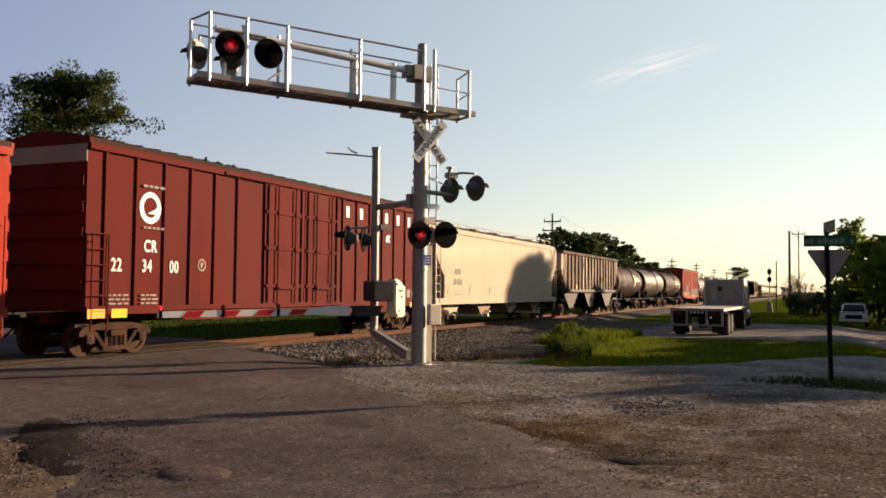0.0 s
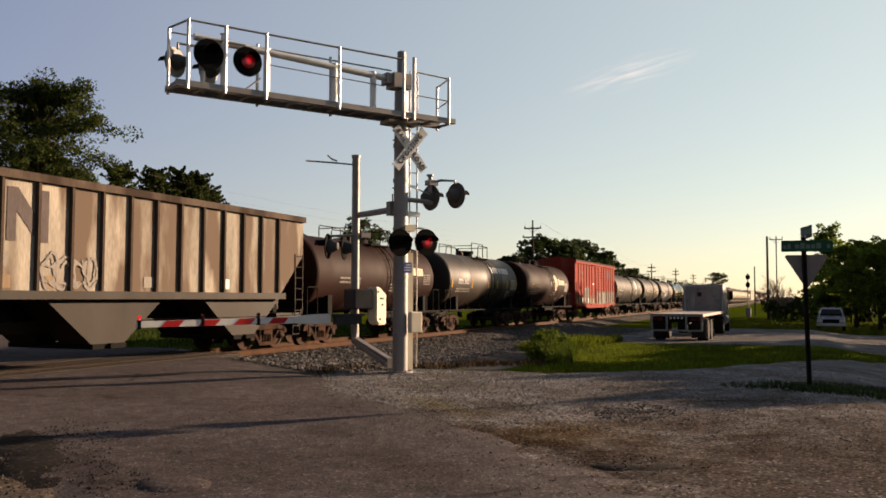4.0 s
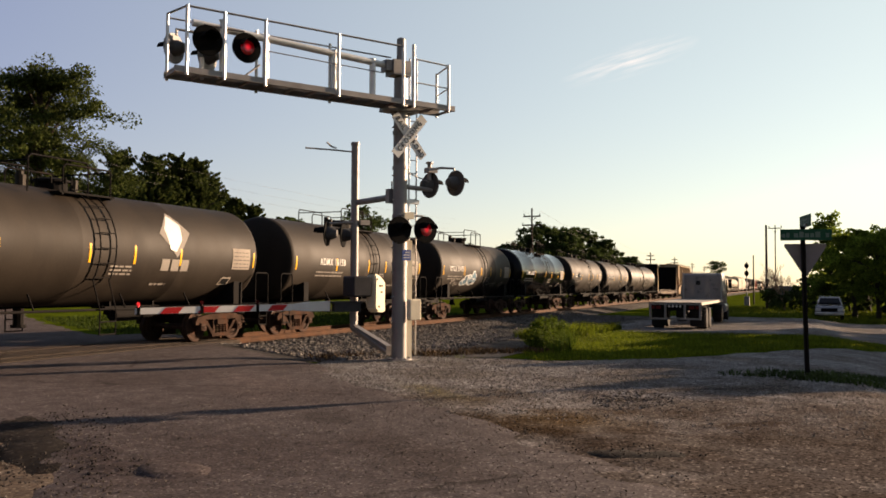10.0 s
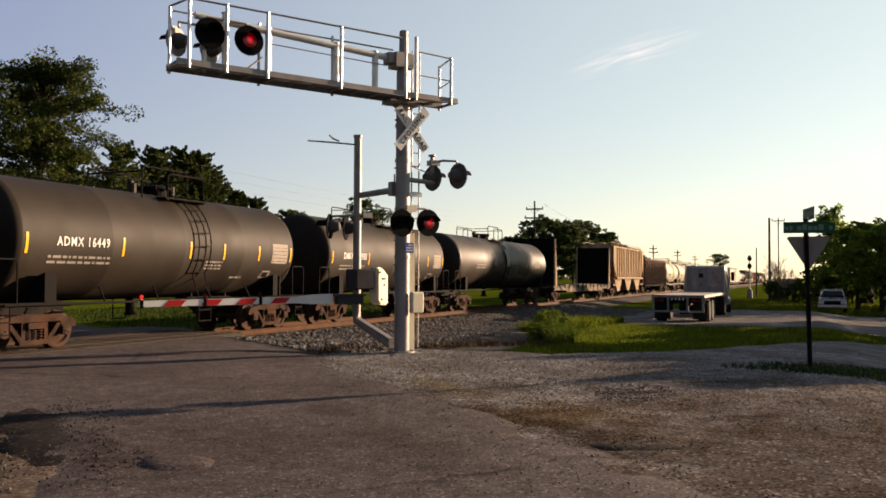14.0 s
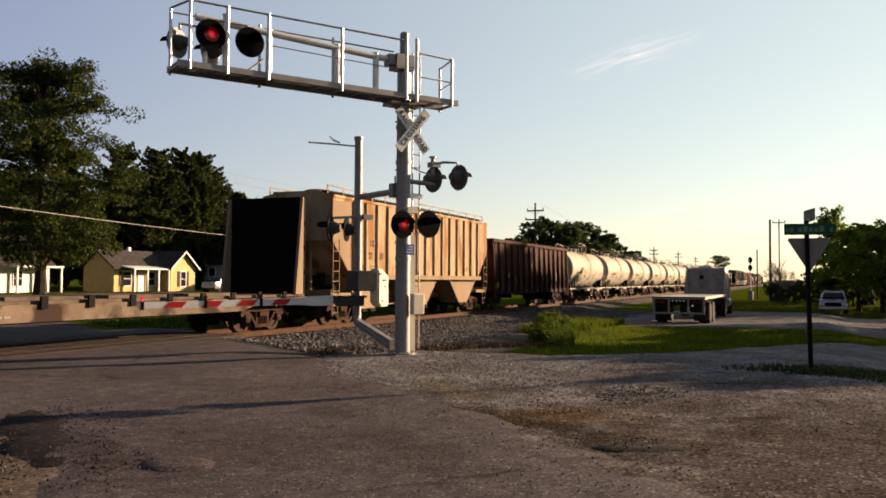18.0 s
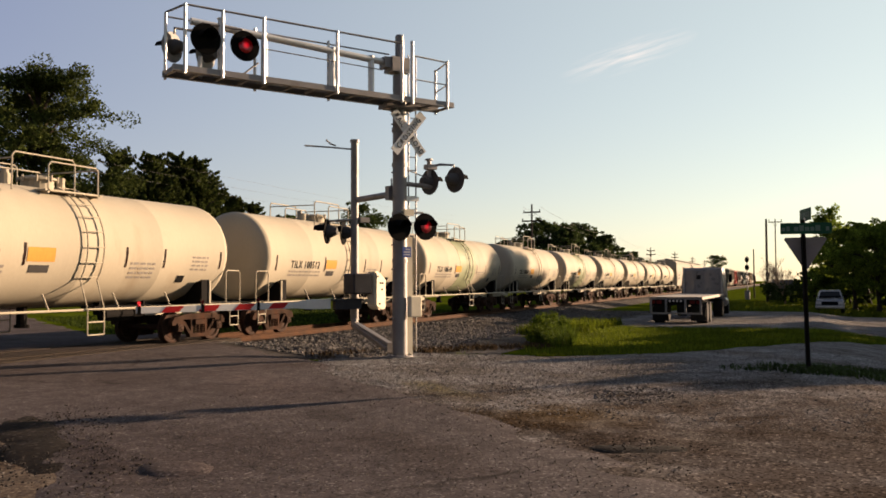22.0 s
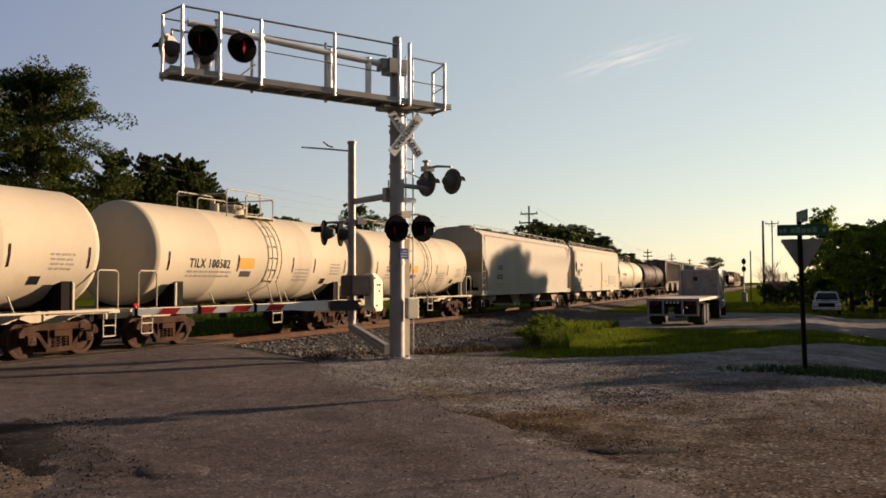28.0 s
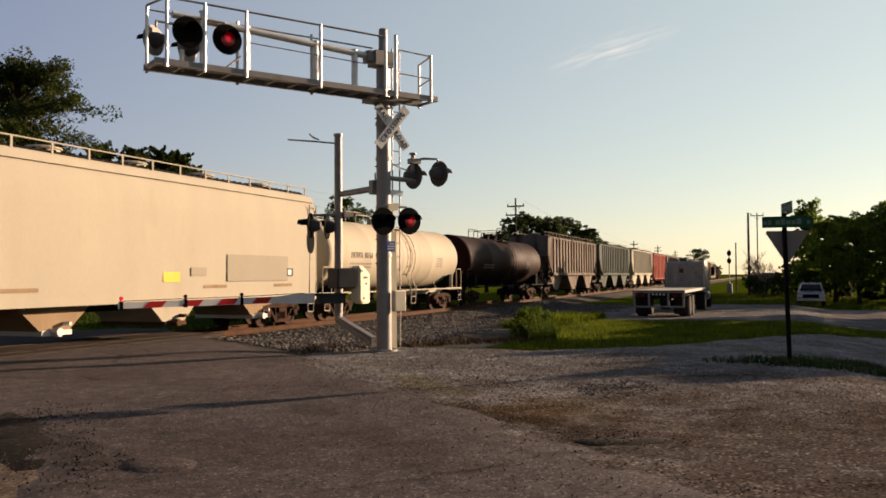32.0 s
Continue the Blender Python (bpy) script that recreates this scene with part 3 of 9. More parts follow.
def lamp(parent, x, y, z, turn, phase=None, tilt=0.0, rear=None):
    """A flasher: round black backing, drum, hood and lens. phase 0 or 1: the pair that it flashes with."""
    m = pose(x, y, z, 0, 0, turn) @ pose(0, 0, 0, tilt)
    bm = bmesh.new()
    lathe(bm, [(-0.015, 0.16), (-0.015, 0.302), (0.0, 0.308), (0.015, 0.302), (0.015, 0.16)], "y", 36)
    for f in bm.faces:
        f.material_index = 1 if f.calc_center_median().y < -0.004 else 0
    back = part("lamp_backing", bm, [BLACK, rear or BLACK], parent)
    back.matrix_basis = m
    bm = bmesh.new()
    lathe(bm, [(-0.26, 0.03), (-0.25, 0.09), (-0.12, 0.15), (0.0, 0.165), (0.0, 0.15), (-0.05, 0.14)], "y", 28)
    part("lamp_housing", bm, LAMP_GREY, back, smooth=True)
    bm = bmesh.new()
    seg, rings = 20, []
    for yy, r in ((0.015, 0.175), (0.30, 0.150)):
        rings.append([[bm.verts.new((rr * math.cos(a), yy if k == 0 else yy - 0.20 * max(0.0, 0.75 - math.sin(a)) * (yy > 0.1), rr * math.sin(a)))
                       for a in [math.radians(8 + 164 * k2 / seg) for k2 in range(seg + 1)]] for k, rr in enumerate((r, r - 0.008))])
    for k in range(seg):
        for q in (0, 1):
            bm.faces.new((rings[0][q][k], rings[0][q][k + 1], rings[1][q][k + 1], rings[1][q][k]))
        bm.faces.new((rings[1][0][k], rings[1][0][k + 1], rings[1][1][k + 1], rings[1][1][k]))
    part("lamp_hood", bm, BLACK, back, smooth=True)
    # Added two-faced disc: turning it over imitates the lens lighting and going dark.
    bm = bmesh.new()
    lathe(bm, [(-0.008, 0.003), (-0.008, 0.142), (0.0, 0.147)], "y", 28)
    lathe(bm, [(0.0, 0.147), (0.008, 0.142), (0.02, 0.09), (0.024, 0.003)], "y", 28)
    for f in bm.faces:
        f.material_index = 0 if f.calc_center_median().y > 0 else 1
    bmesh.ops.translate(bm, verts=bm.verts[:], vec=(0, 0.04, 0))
    lens = part("flasher_disc", bm, [LENS_LIT if phase is not None else LENS_DARK, LENS_DARK], back, "red stand-in lens disc, flipped over where the lamp flashes")
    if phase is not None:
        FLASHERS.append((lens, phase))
    return back


def crossarm(name, a, b, parent, r=0.03, lift=0.12):
    a, b = Vector(a), Vector(b)
    bm = bmesh.new()
    mid = (a + b) / 2
    pipe(bm, [a, a + Vector((0, 0, lift)), mid + Vector((0, 0, lift)), b + Vector((0, 0, lift)), b], r, 8)
    part(name, bm, GALV, parent)


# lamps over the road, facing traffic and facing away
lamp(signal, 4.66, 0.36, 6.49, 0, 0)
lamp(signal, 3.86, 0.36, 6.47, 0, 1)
crossarm("lamp_arm", (4.66, 0.2, 6.72), (3.86, 0.2, 6.72), signal)
bm = bmesh.new()
rod(bm, (4.30, 0.18, 5.8), (4.30, 0.18, 6.98), 0.055, 12)
rod(bm, (4.30, 0.18, 6.98), (4.30, 0.18, 7.0), 0.075, 12)
part("lamp_post", bm, BRIGHT, signal)
lamp(signal, 5.10, -0.36, 6.42, 214, rear=LAMP_PALE)
lamp(signal, 4.42, -0.36, 6.36, 214, rear=LAMP_PALE)
crossarm("lamp_arm", (5.10, -0.2, 6.65), (4.25, -0.2, 6.65), signal)
bm = bmesh.new()
rod(bm, (4.62, -0.1, 5.8), (4.62, -0.1, 6.25), 0.05, 10)
part("lamp_post", bm, BRIGHT, signal)
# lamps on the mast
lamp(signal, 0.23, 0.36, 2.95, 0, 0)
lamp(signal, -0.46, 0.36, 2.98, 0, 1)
crossarm("lamp_arm", (0.23, 0.24, 3.18), (-0.46, 0.24, 3.18), signal)
bm = bmesh.new()
box(bm, -0.2, 0.06, 0.15, 0.30, 3.22, 3.36)
part("junction_box", bm, CREAM_BOX, signal)
# side lamps for the joining road
bm = bmesh.new()
rod(bm, (-0.1, -0.02, 3.98), (-1.0, -0.22, 3.98), 0.055, 12)
rod(bm, (-0.95, -0.22, 3.98), (-0.95, -0.22, 4.62), 0.05, 12)
rod(bm, (-0.95, -0.22, 4.60), (-0.95, -0.22, 4.64), 0.09, 12)
part("side_arm", bm, GALV, signal)
bm = bmesh.new()
rod(bm, (-0.1, 0.1, 4.30), (-0.95, -0.18, 4.15), 0.014, 6)
part("stay_rod", bm, GALV, signal)
lamp(signal, -1.02, -0.30, 4.10, 98, rear=LAMP_GREY)
lamp(signal, -1.45, 0.14, 4.14, 98, rear=LAMP_GREY)
bm = bmesh.new()
pipe(bm, [(-0.95, -0.22, 4.45), (-1.15, -0.05, 4.50), (-1.38, 0.17, 4.48), (-1.40, 0.17, 4.40)], 0.03, 8)
box(bm, -1.1, -0.85, -0.30, -0.10, 4.38, 4.50)
part("lamp_arm", bm, GALV, signal)
# ladder and cable trough
bm = bmesh.new()
for x in (-0.30, -0.50):
    rod(bm, (x, -0.10, 0.12), (x, -0.10, 7.0), 0.017, 8)
part("ladder_rail", bm, GALV, signal)
me = None
for k in range(22):
    if me is None:
        bm = bmesh.new()
        rod(bm, (-0.30, -0.10, 0), (-0.50, -0.10, 0), 0.012, 6)
        ob = part("ladder_rung", bm, GALV, signal)
        me = ob.data
        ob.location.z = 0.35
    else:
        put(me, "ladder_rung", signal, pose(0, 0, 0.35 + 0.305 * k))
for z in (1.05, 3.65):
    bm = bmesh.new()
    box(bm, -0.56, -0.16, -0.14, -0.06, z - 0.05, z + 0.05)
    part("ladder_bracket", bm, BRIGHT, signal)
bm = bmesh.new()
box(bm, -0.34, -0.19, -0.16, 0.0, 0.06, 2.75)
part("cable_trough", bm, CREAM_BOX, signal)
bm = bmesh.new()
box(bm, -0.38, -0.08, 0.17, 0.34, 0.93, 1.40)
soften(bm, 0.02)
part("meter_box", bm, CREAM_BOX, signal)
bm = bmesh.new()
box(bm, -0.18, 0.05, 0.185, 0.195, 2.28, 2.52)
plate = part("blue_plate", bm, BLUE_SIGN, signal, "small blue emergency notice plate")
for k in range(3):
    bm = bmesh.new()
    box(bm, -0.15, 0.02 - 0.05 * (k == 2), 0.196, 0.198, 2.33 + k * 0.06, 2.355 + k * 0.06)
    part("plate_writing", bm, WHITE, plate)
# crossbuck
for k, (text, ang, yy) in enumerate((("RAIL     ROAD", -50, 0.235), ("CROSSING", 50, 0.25))):
    bm = bmesh.new()
    prism(bm, [(-0.60, -0.112), (0.60, -0.112), (0.60, 0.112), (-0.60, 0.112)], "y", -0.006, 0.006)
    blade = part("crossbuck_blade", bm, WHITE, signal, "white crossbuck board with black letters")
    blade.matrix_basis = pose(-0.09, yy, 5.11) @ pose(0, 0, 0, 0, ang, 0)
    for word, dx in ((("RAIL", -0.355), ("ROAD", 0.355)) if k == 0 else (("CROSSING", 0.0),)):
        lettering("crossbuck_letters", word, 0.18, pose(-dx, 0.009, -0.062, 90, 0, 180) @ Matrix.Diagonal((0.86, 1, 1, 1)), BLACK, blade, align="CENTER", space=1.1 if k == 0 else 1.32, bold=0.0)
for z in (4.95, 5.25):
    bm = bmesh.new()
    rod(bm, (-0.09, 0.10, z), (-0.09, 0.24, z), 0.02, 8)
    part("crossbuck_bracket", bm, GALV, signal)

# gate post held off the mast, with the gate machine and the lowered arm
bm = bmesh.new()
rod(bm, (0.05, -0.12, 3.75), (0.05, -1.92, 3.75), 0.075, 12)
part("strut", bm, GALV, signal)
bm = bmesh.new()
box(bm, -0.08, 0.22, -0.28, -0.12, 3.6, 3.92)
rod(bm, (0.1, -0.2, 3.92), (0.1, -0.2, 4.10), 0.02, 6)
part("strut_clamp", bm, GALV, signal)
bm = bmesh.new()
lathe(bm, [(0.80, 0.10), (5.16, 0.095), (5.17, 0.11), (5.24, 0.11), (5.25, 0.02)], "z", 16, (0.10, -1.96, 0))
part("gate_post", bm, GALV, signal, smooth=True)
bm = bmesh.new()
pipe(bm, [(0.10, -1.96, 5.0), (0.75, -1.98, 5.0), (1.45, -1.96, 4.98)], 0.02, 8)
pipe(bm, [(0.62, -1.97, 5.05), (0.75, -1.97, 5.08), (0.88, -1.97, 5.17)], 0.022, 6)
part("wind_bracket", bm, GALV, signal)
lamp(signal, 0.82, -2.02, 2.96, 228)
lamp(signal, 0.22, -2.32, 2.96, 228)
bm = bmesh.new()
pipe(bm, [(0.80, -1.96, 3.2), (0.1, -1.92, 3.26), (-0.3, -1.94, 3.26)], 0.03, 8)
box(bm, -0.26, 0.0, -2.02, -1.84, 3.2, 3.32)
part("lamp_arm", bm, GALV, signal)
bm = bmesh.new()
box(bm, -0.05, 0.45, -1.90, -1.34, 1.44, 1.93)
soften(bm, 0.03)
part("gate_machine", bm, GREY_BOX, signal, "dark grey gate machine housing")
bm = bmesh.new()
prism(bm, [(-0.30, 1.06), (0.02, 1.06), (0.14, 1.16), (0.14, 1.98), (-0.02, 1.98), (-0.30, 1.80)], "y", -0.14, 0.14)
soften(bm, 0.035, 2)
casting = part("gate_casting", bm, CREAM_BOX, signal, "cream gate machine side casting")
casting.matrix_basis = pose(-0.20, -1.50, 0, 0, 0, 24)
for x, z in ((-0.12, 1.55), (-0.05, 1.70), (-0.14, 1.70), (0.06, 1.86), (-0.02, 1.20)):
    bm = bmesh.new()
    rod(bm, (x, 0.13, z), (x, 0.155, z), 0.026, 8)
    part("casting_bolt", bm, GREY_BOX, casting)
bm = bmesh.new()
box(bm, 0.15, 0.85, -1.68, -1.52, 1.08, 1.32)
box(bm, 0.10, 0.95, -1.72, -1.48, 1.28, 1.33)
part("arm_holder", bm, GREY_BOX, signal)
bm = bmesh.new()
prism(bm, [(0.95, 1.10), (0.95, 1.34), (1.5, 1.32), (1.9, 1.27), (1.9, 1.13), (1.5, 1.10)], "y", -1.64, -1.57)
part("arm_root", bm, WHITE, signal)


def arm_z(x):
    return 1.20 - 0.014 * (x - 1.9)


bm = bmesh.new()
prism(bm, [(1.9, 1.20 - 0.075), (1.9, 1.20 + 0.075), (5.42, arm_z(5.42) + 0.065), (5.42, arm_z(5.42) - 0.065)], "y", -1.63, -1.58)
arm = part("gate_arm", bm, WHITE, signal, "striped red and white gate arm lowered over the road")
for k in range(4):
    x = 2.02 + k * 0.80
    for yy in (-1.577, -1.633):
        bm = bmesh.new()
        prism(bm, [(x + 0.12, arm_z(x) - 0.066), (x + 0.50, arm_z(x + 0.5) - 0.064), (x + 0.38, arm_z(x + 0.4) + 0.064), (x, arm_z(x) + 0.066)], "y", yy - 0.002, yy + 0.002)
        part("red_stripe", bm, RED, arm)
for k, x in enumerate((5.36, 4.02, 2.75)):
    bm = bmesh.new()
    box(bm, x - 0.035, x + 0.035, -1.64, -1.57, arm_z(x) - 0.09, arm_z(x) + 0.085)
    part("lamp_clip", bm, BLACK, arm)
    bm = bmesh.new()
    rod(bm, (x, -1.605, arm_z(x) + 0.085), (x, -1.605, arm_z(x) + 0.12), 0.022, 10)
    rod(bm, (x, -1.63, arm_z(x) + 0.15), (x, -1.58, arm_z(x) + 0.15), 0.038, 12)
    part("arm_lamp", bm, GATE_LAMP if k == 0 else LENS_DARK, arm, "small red gate arm lamp")
bm = bmesh.new()
pipe(bm, [(5.36, -1.605, arm_z(5.36) + 0.09), (4.0, -1.605, arm_z(4.0) + 0.10), (2.75, -1.605, arm_z(2.75) + 0.10), (1.2, -1.605, 1.34)], 0.008, 5)
part("arm_cable", bm, BLACK, arm)
bm = bmesh.new()
pipe(bm, [(0.10, -1.96, 0.85), (0.12, -1.9, 0.70)], 0.09, 10)
part("post_foot", bm, GALV, signal)
bm = bmesh.new()
for d in (-0.07, 0.07):
    rod(bm, (0.12 + d, -1.92, 0.72), (0.16 + d, -0.22, 0.22), 0.03, 8)
prism(bm, [(-1.95, 0.78), (-1.95, 0.62), (-0.22, 0.12), (-0.22, 0.34)], "x", 0.06, 0.20)
part("foot_brace", bm, GALV, signal)

# ---- street sign post ----
SIGN_GREEN = mat("green_sheeting", (0.0119, 0.0595, 0.0318), 0.5, vary=0.12)
SIGN_BACK = mat("dull_aluminium_sheet", (0.175, 0.150, 0.140), 0.55, metal=0.3, vary=0.12, scale=3, fine=40)
SIGN_INK = mat("pale_green_lettering", (0.10, 0.145, 0.115), 0.5, vary=0.1)
POST = mat("rusty_channel", (0.0149, 0.0119, 0.0099), 0.8, vary=0.3, scale=5)
sign = thing("street_sign", pose(18.3, -0.26, ground_z(18.3, -0.26) - 0.15, 0, 0, 0), "dark steel post with green street blades and yield board", "street sign")
bm = bmesh.new()
prism(bm, [(-0.045, -0.03), (-0.02, -0.03), (-0.02, 0.02), (0.02, 0.02), (0.02, -0.03), (0.045, -0.03), (0.045, -0.018), (0.03, -0.018), (0.03, 0.032), (-0.03, 0.032), (-0.03, -0.018), (-0.045, -0.018)], "z", 0, 3.08)
ob = part("post", bm, POST, sign)
ob.rotation_euler = (0, radians(-1.2), radians(-70))
bm = bmesh.new()
prism(bm, [(-0.37, 2.74), (0.37, 2.74), (0.395, 2.70), (0.03, 2.10), (-0.03, 2.10), (-0.395, 2.70)], "y", -0.004, 0.004)
ob = part("yield_board", bm, SIGN_BACK, sign, "bare back of a triangular yield board")
ob.matrix_basis = pose(0, 0, 0, 0, 0, 97) @ pose(0, -0.055, 0)
bm = bmesh.new()
box(bm, -0.47, 0.47, -0.005, 0.005, 2.80, 3.02)
blade = part("blade", bm, SIGN_GREEN, sign, "green street name blade")
blade.matrix_basis = pose(0, 0, 0, 0, 0, 97) @ pose(0, 0.06, 0)
for x0, x1, h0 in ((-0.42, -0.36, 0.08), (-0.26, -0.17, 0.11), (-0.15, -0.08, 0.08), (-0.06, 0.02, 0.08), (0.04, 0.12, 0.11), (0.14, 0.22, 0.08), (0.30, 0.36, 0.09), (0.38, 0.44, 0.07)):
    for y in (-0.008, 0.006):
        bm = bmesh.new()
        box(bm, x0, x1, y, y + 0.002, 2.91 - 0.05, 2.86 + h0)
        part("blade_writing", bm, SIGN_INK, blade)
bm = bmesh.new()
box(bm, -0.42, 0.42, -0.005, 0.005, 3.06, 3.30)
blade = part("blade", bm, SIGN_GREEN, sign, "green street name blade")
blade.matrix_basis = pose(0, 0, 0, 0, 0, 13)
for x0, x1 in ((-0.32, -0.24), (-0.20, -0.12), (-0.06, 0.02), (0.06, 0.14), (0.22, 0.30)):
    for y in (-0.008, 0.006):
        bm = bmesh.new()
        box(bm, x0, x1, y, y + 0.002, 3.13, 3.23)
        part("blade_writing", bm, SIGN_INK, blade)
bm = bmesh.new()
rod(bm, (0, 0, 3.05), (0, 0, 3.12), 0.03, 10)
part("blade_bracket", bm, BRIGHT, sign)

# ---- the train ----
def paint(name, base, rough=0.5, stain=None, stain_at=0.6, **kw):
    return mat(name, base, rough, vary=kw.pop("vary", 0.14), scale=kw.pop("scale", 0.9), fine=kw.pop("fine", 22), bump=kw.pop("bump", 0.06), stain=stain, stain_at=stain_at, stretch=kw.pop("stretch", (1, 1, 0.35)), **kw)


P_ROOF = paint("weathered_roof_steel", (0.022, 0.012, 0.010), 0.9, (0.040, 0.022, 0.016), 0.55, vary=0.3)
P_OXIDE = paint("oxide_red_paint", (0.0582, 0.0069, 0.0049), 0.85, (0.041, 0.0063, 0.0049), 0.55)
P_RED = paint("bright_red_paint", (0.185, 0.0225, 0.0140), 0.85, (0.190, 0.046, 0.030), 0.56, vary=0.16)
P_CREAM = paint("cream_paint", (0.246, 0.216, 0.164), 0.8, (0.222, 0.190, 0.140), 0.62, vary=0.06)
P_PUTTY = paint("pale_putty_paint", (0.222, 0.207, 0.172), 0.8, (0.198, 0.180, 0.145), 0.62, vary=0.06)
P_PALE = paint("pale_grey_paint", (0.250, 0.227, 0.180), 0.8, (0.228, 0.203, 0.156), 0.62, vary=0.06)
P_PATCH = paint("dull_cover_paint", (0.195, 0.176, 0.140), 0.8, (0.175, 0.155, 0.120), 0.6, vary=0.06)
P_GREY = paint("weathered_grey_paint", (0.118, 0.098, 0.080), 0.9, (0.048, 0.033, 0.024), 0.50, vary=0.3, scale=1.4, stretch=(1, 1, 0.25))
P_GREEN = paint("faded_green_paint", (0.0461, 0.0575, 0.0499), 0.85, (0.0345, 0.0307, 0.023), 0.55)
P_TAN = paint("rust_streaked_tan_paint", (0.262, 0.192, 0.118), 0.9, (0.165, 0.078, 0.032), 0.50, vary=0.25, stretch=(1, 1, 0.22), scale=1.5)
P_TANBASE = paint("pale_tan_paint", (0.175, 0.125, 0.080), 0.9, (0.125, 0.068, 0.036), 0.58, stretch=(1, 1, 0.2))
P_BROWN = paint("dark_brown_paint", (0.0125, 0.0040, 0.0025), 0.62, (0.0180, 0.0066, 0.0042), 0.62, spec=0.04)
P_GON = paint("rusty_brown_paint", (0.046, 0.0200, 0.0130), 0.9, (0.019, 0.0074, 0.0052), 0.50, vary=0.35, scale=1.9, stretch=(1, 1, 0.7))
P_TABLE = paint("pale_grey_stencil", (0.19, 0.165, 0.14), 0.8, (0.12, 0.10, 0.085), 0.55)
P_SILL = paint("mottled_sill_paint", (0.1026, 0.076, 0.0547), 0.9, (0.0258, 0.016, 0.0114), 0.50, vary=0.3, scale=1.4, stretch=(1, 1, 1))
P_SLATE = paint("slate_grey_paint", (0.0190, 0.0142, 0.0108), 0.48, (0.0280, 0.0195, 0.0130), 0.58, spec=0.09, scale=1.6)
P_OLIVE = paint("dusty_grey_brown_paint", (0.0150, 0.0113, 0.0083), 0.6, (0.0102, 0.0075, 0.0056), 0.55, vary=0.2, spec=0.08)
P_GLOSS = paint("gloss_black_paint", (0.0030, 0.0030, 0.0036), 0.13, None, vary=0.2, spec=0.10, bump=0.01)
P_TANK = paint("white_tank_paint", (0.272, 0.240, 0.183), 0.7, (0.226, 0.186, 0.133), 0.62, vary=0.06, stretch=(1, 1, 0.3))
P_BAND = paint("pale_green_paint", (0.1764, 0.1917, 0.1189), 0.55)
P_ORANGE = paint("orange_sticker", (0.4104, 0.197, 0.0274), 0.5)
P_YELLOW = paint("yellow_reflector", (0.4838, 0.254, 0.0121), 0.35)
P_INK = paint("black_lettering", (0.0077, 0.0077, 0.0077), 0.5)
P_WHITE = paint("white_lettering", (0.4355, 0.4234, 0.3992), 0.5)
P_FADE = paint("faded_white_lettering", (0.1534, 0.1381, 0.1227), 0.8)
P_BLUE = paint("blue_spray_paint", (0.0613, 0.1151, 0.1534), 0.5)
P_SILVER = paint("silver_spray_paint", (0.1196, 0.1151, 0.0966), 0.7, (0.046, 0.0368, 0.0253), 0.5, scale=2.5, vary=0.3)
P_MOTTLED = paint("mottled_brown_paint", (0.060, 0.044, 0.034), 0.9, (0.024, 0.016, 0.012), 0.48, vary=0.3, stretch=(1, 1, 0.3))
P_BONE = paint("chalky_tan_paint", (0.205, 0.183, 0.152), 0.9, (0.085, 0.062, 0.047), 0.42, vary=0.35, scale=1.6, stretch=(1, 1, 0.22))
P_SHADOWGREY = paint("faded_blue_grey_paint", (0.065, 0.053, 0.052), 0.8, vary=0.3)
P_DARKGREY = paint("grey_patch_paint", (0.0349, 0.0323, 0.0309), 0.6)
WHEEL = mat("wheel_iron", (0.030, 0.0165, 0.0115), 0.7, vary=0.3, scale=6, fine=30, stain=(0.0418, 0.0182, 0.0106), spec=0.05)
DECK = mat("worn_deck", (0.074, 0.0556, 0.0394), 0.85, vary=0.35, scale=2, fine=25, bump=0.4)


def wheelset_mesh():
    bm = bmesh.new()
    pr = [(-1.13, 0.055), (-1.12, 0.085), (-1.02, 0.085), (-1.0, 0.075), (-0.84, 0.10), (-0.835, 0.13), (-0.80, 0.15), (-0.775, 0.30), (-0.822, 0.345), (-0.825, 0.415),
          (-0.82, 0.425), (-0.71, 0.43), (-0.70, 0.455), (-0.675, 0.455), (-0.67, 0.36), (-0.715, 0.30), (-0.69, 0.14), (-0.66, 0.10), (-0.6, 0.085)]
    lathe(bm, pr + [(-y, r) for y, r in pr[::-1]], "y", 28)
    for s in (-1, 1):
        for k in range(3):
            a = k * math.tau / 3
            rod(bm, (0.045 * math.cos(a), s * 1.125, 0.045 * math.sin(a)), (0.045 * math.cos(a), s * 1.15, 0.045 * math.sin(a)), 0.016, 6)
    me = bpy.data.meshes.new("wheelset")
    bm.to_mesh(me)
    bm.free()
    me.shade_smooth()
    me.set_sharp_from_angle(angle=radians(35))
    me.materials.append(WHEEL)
    return me


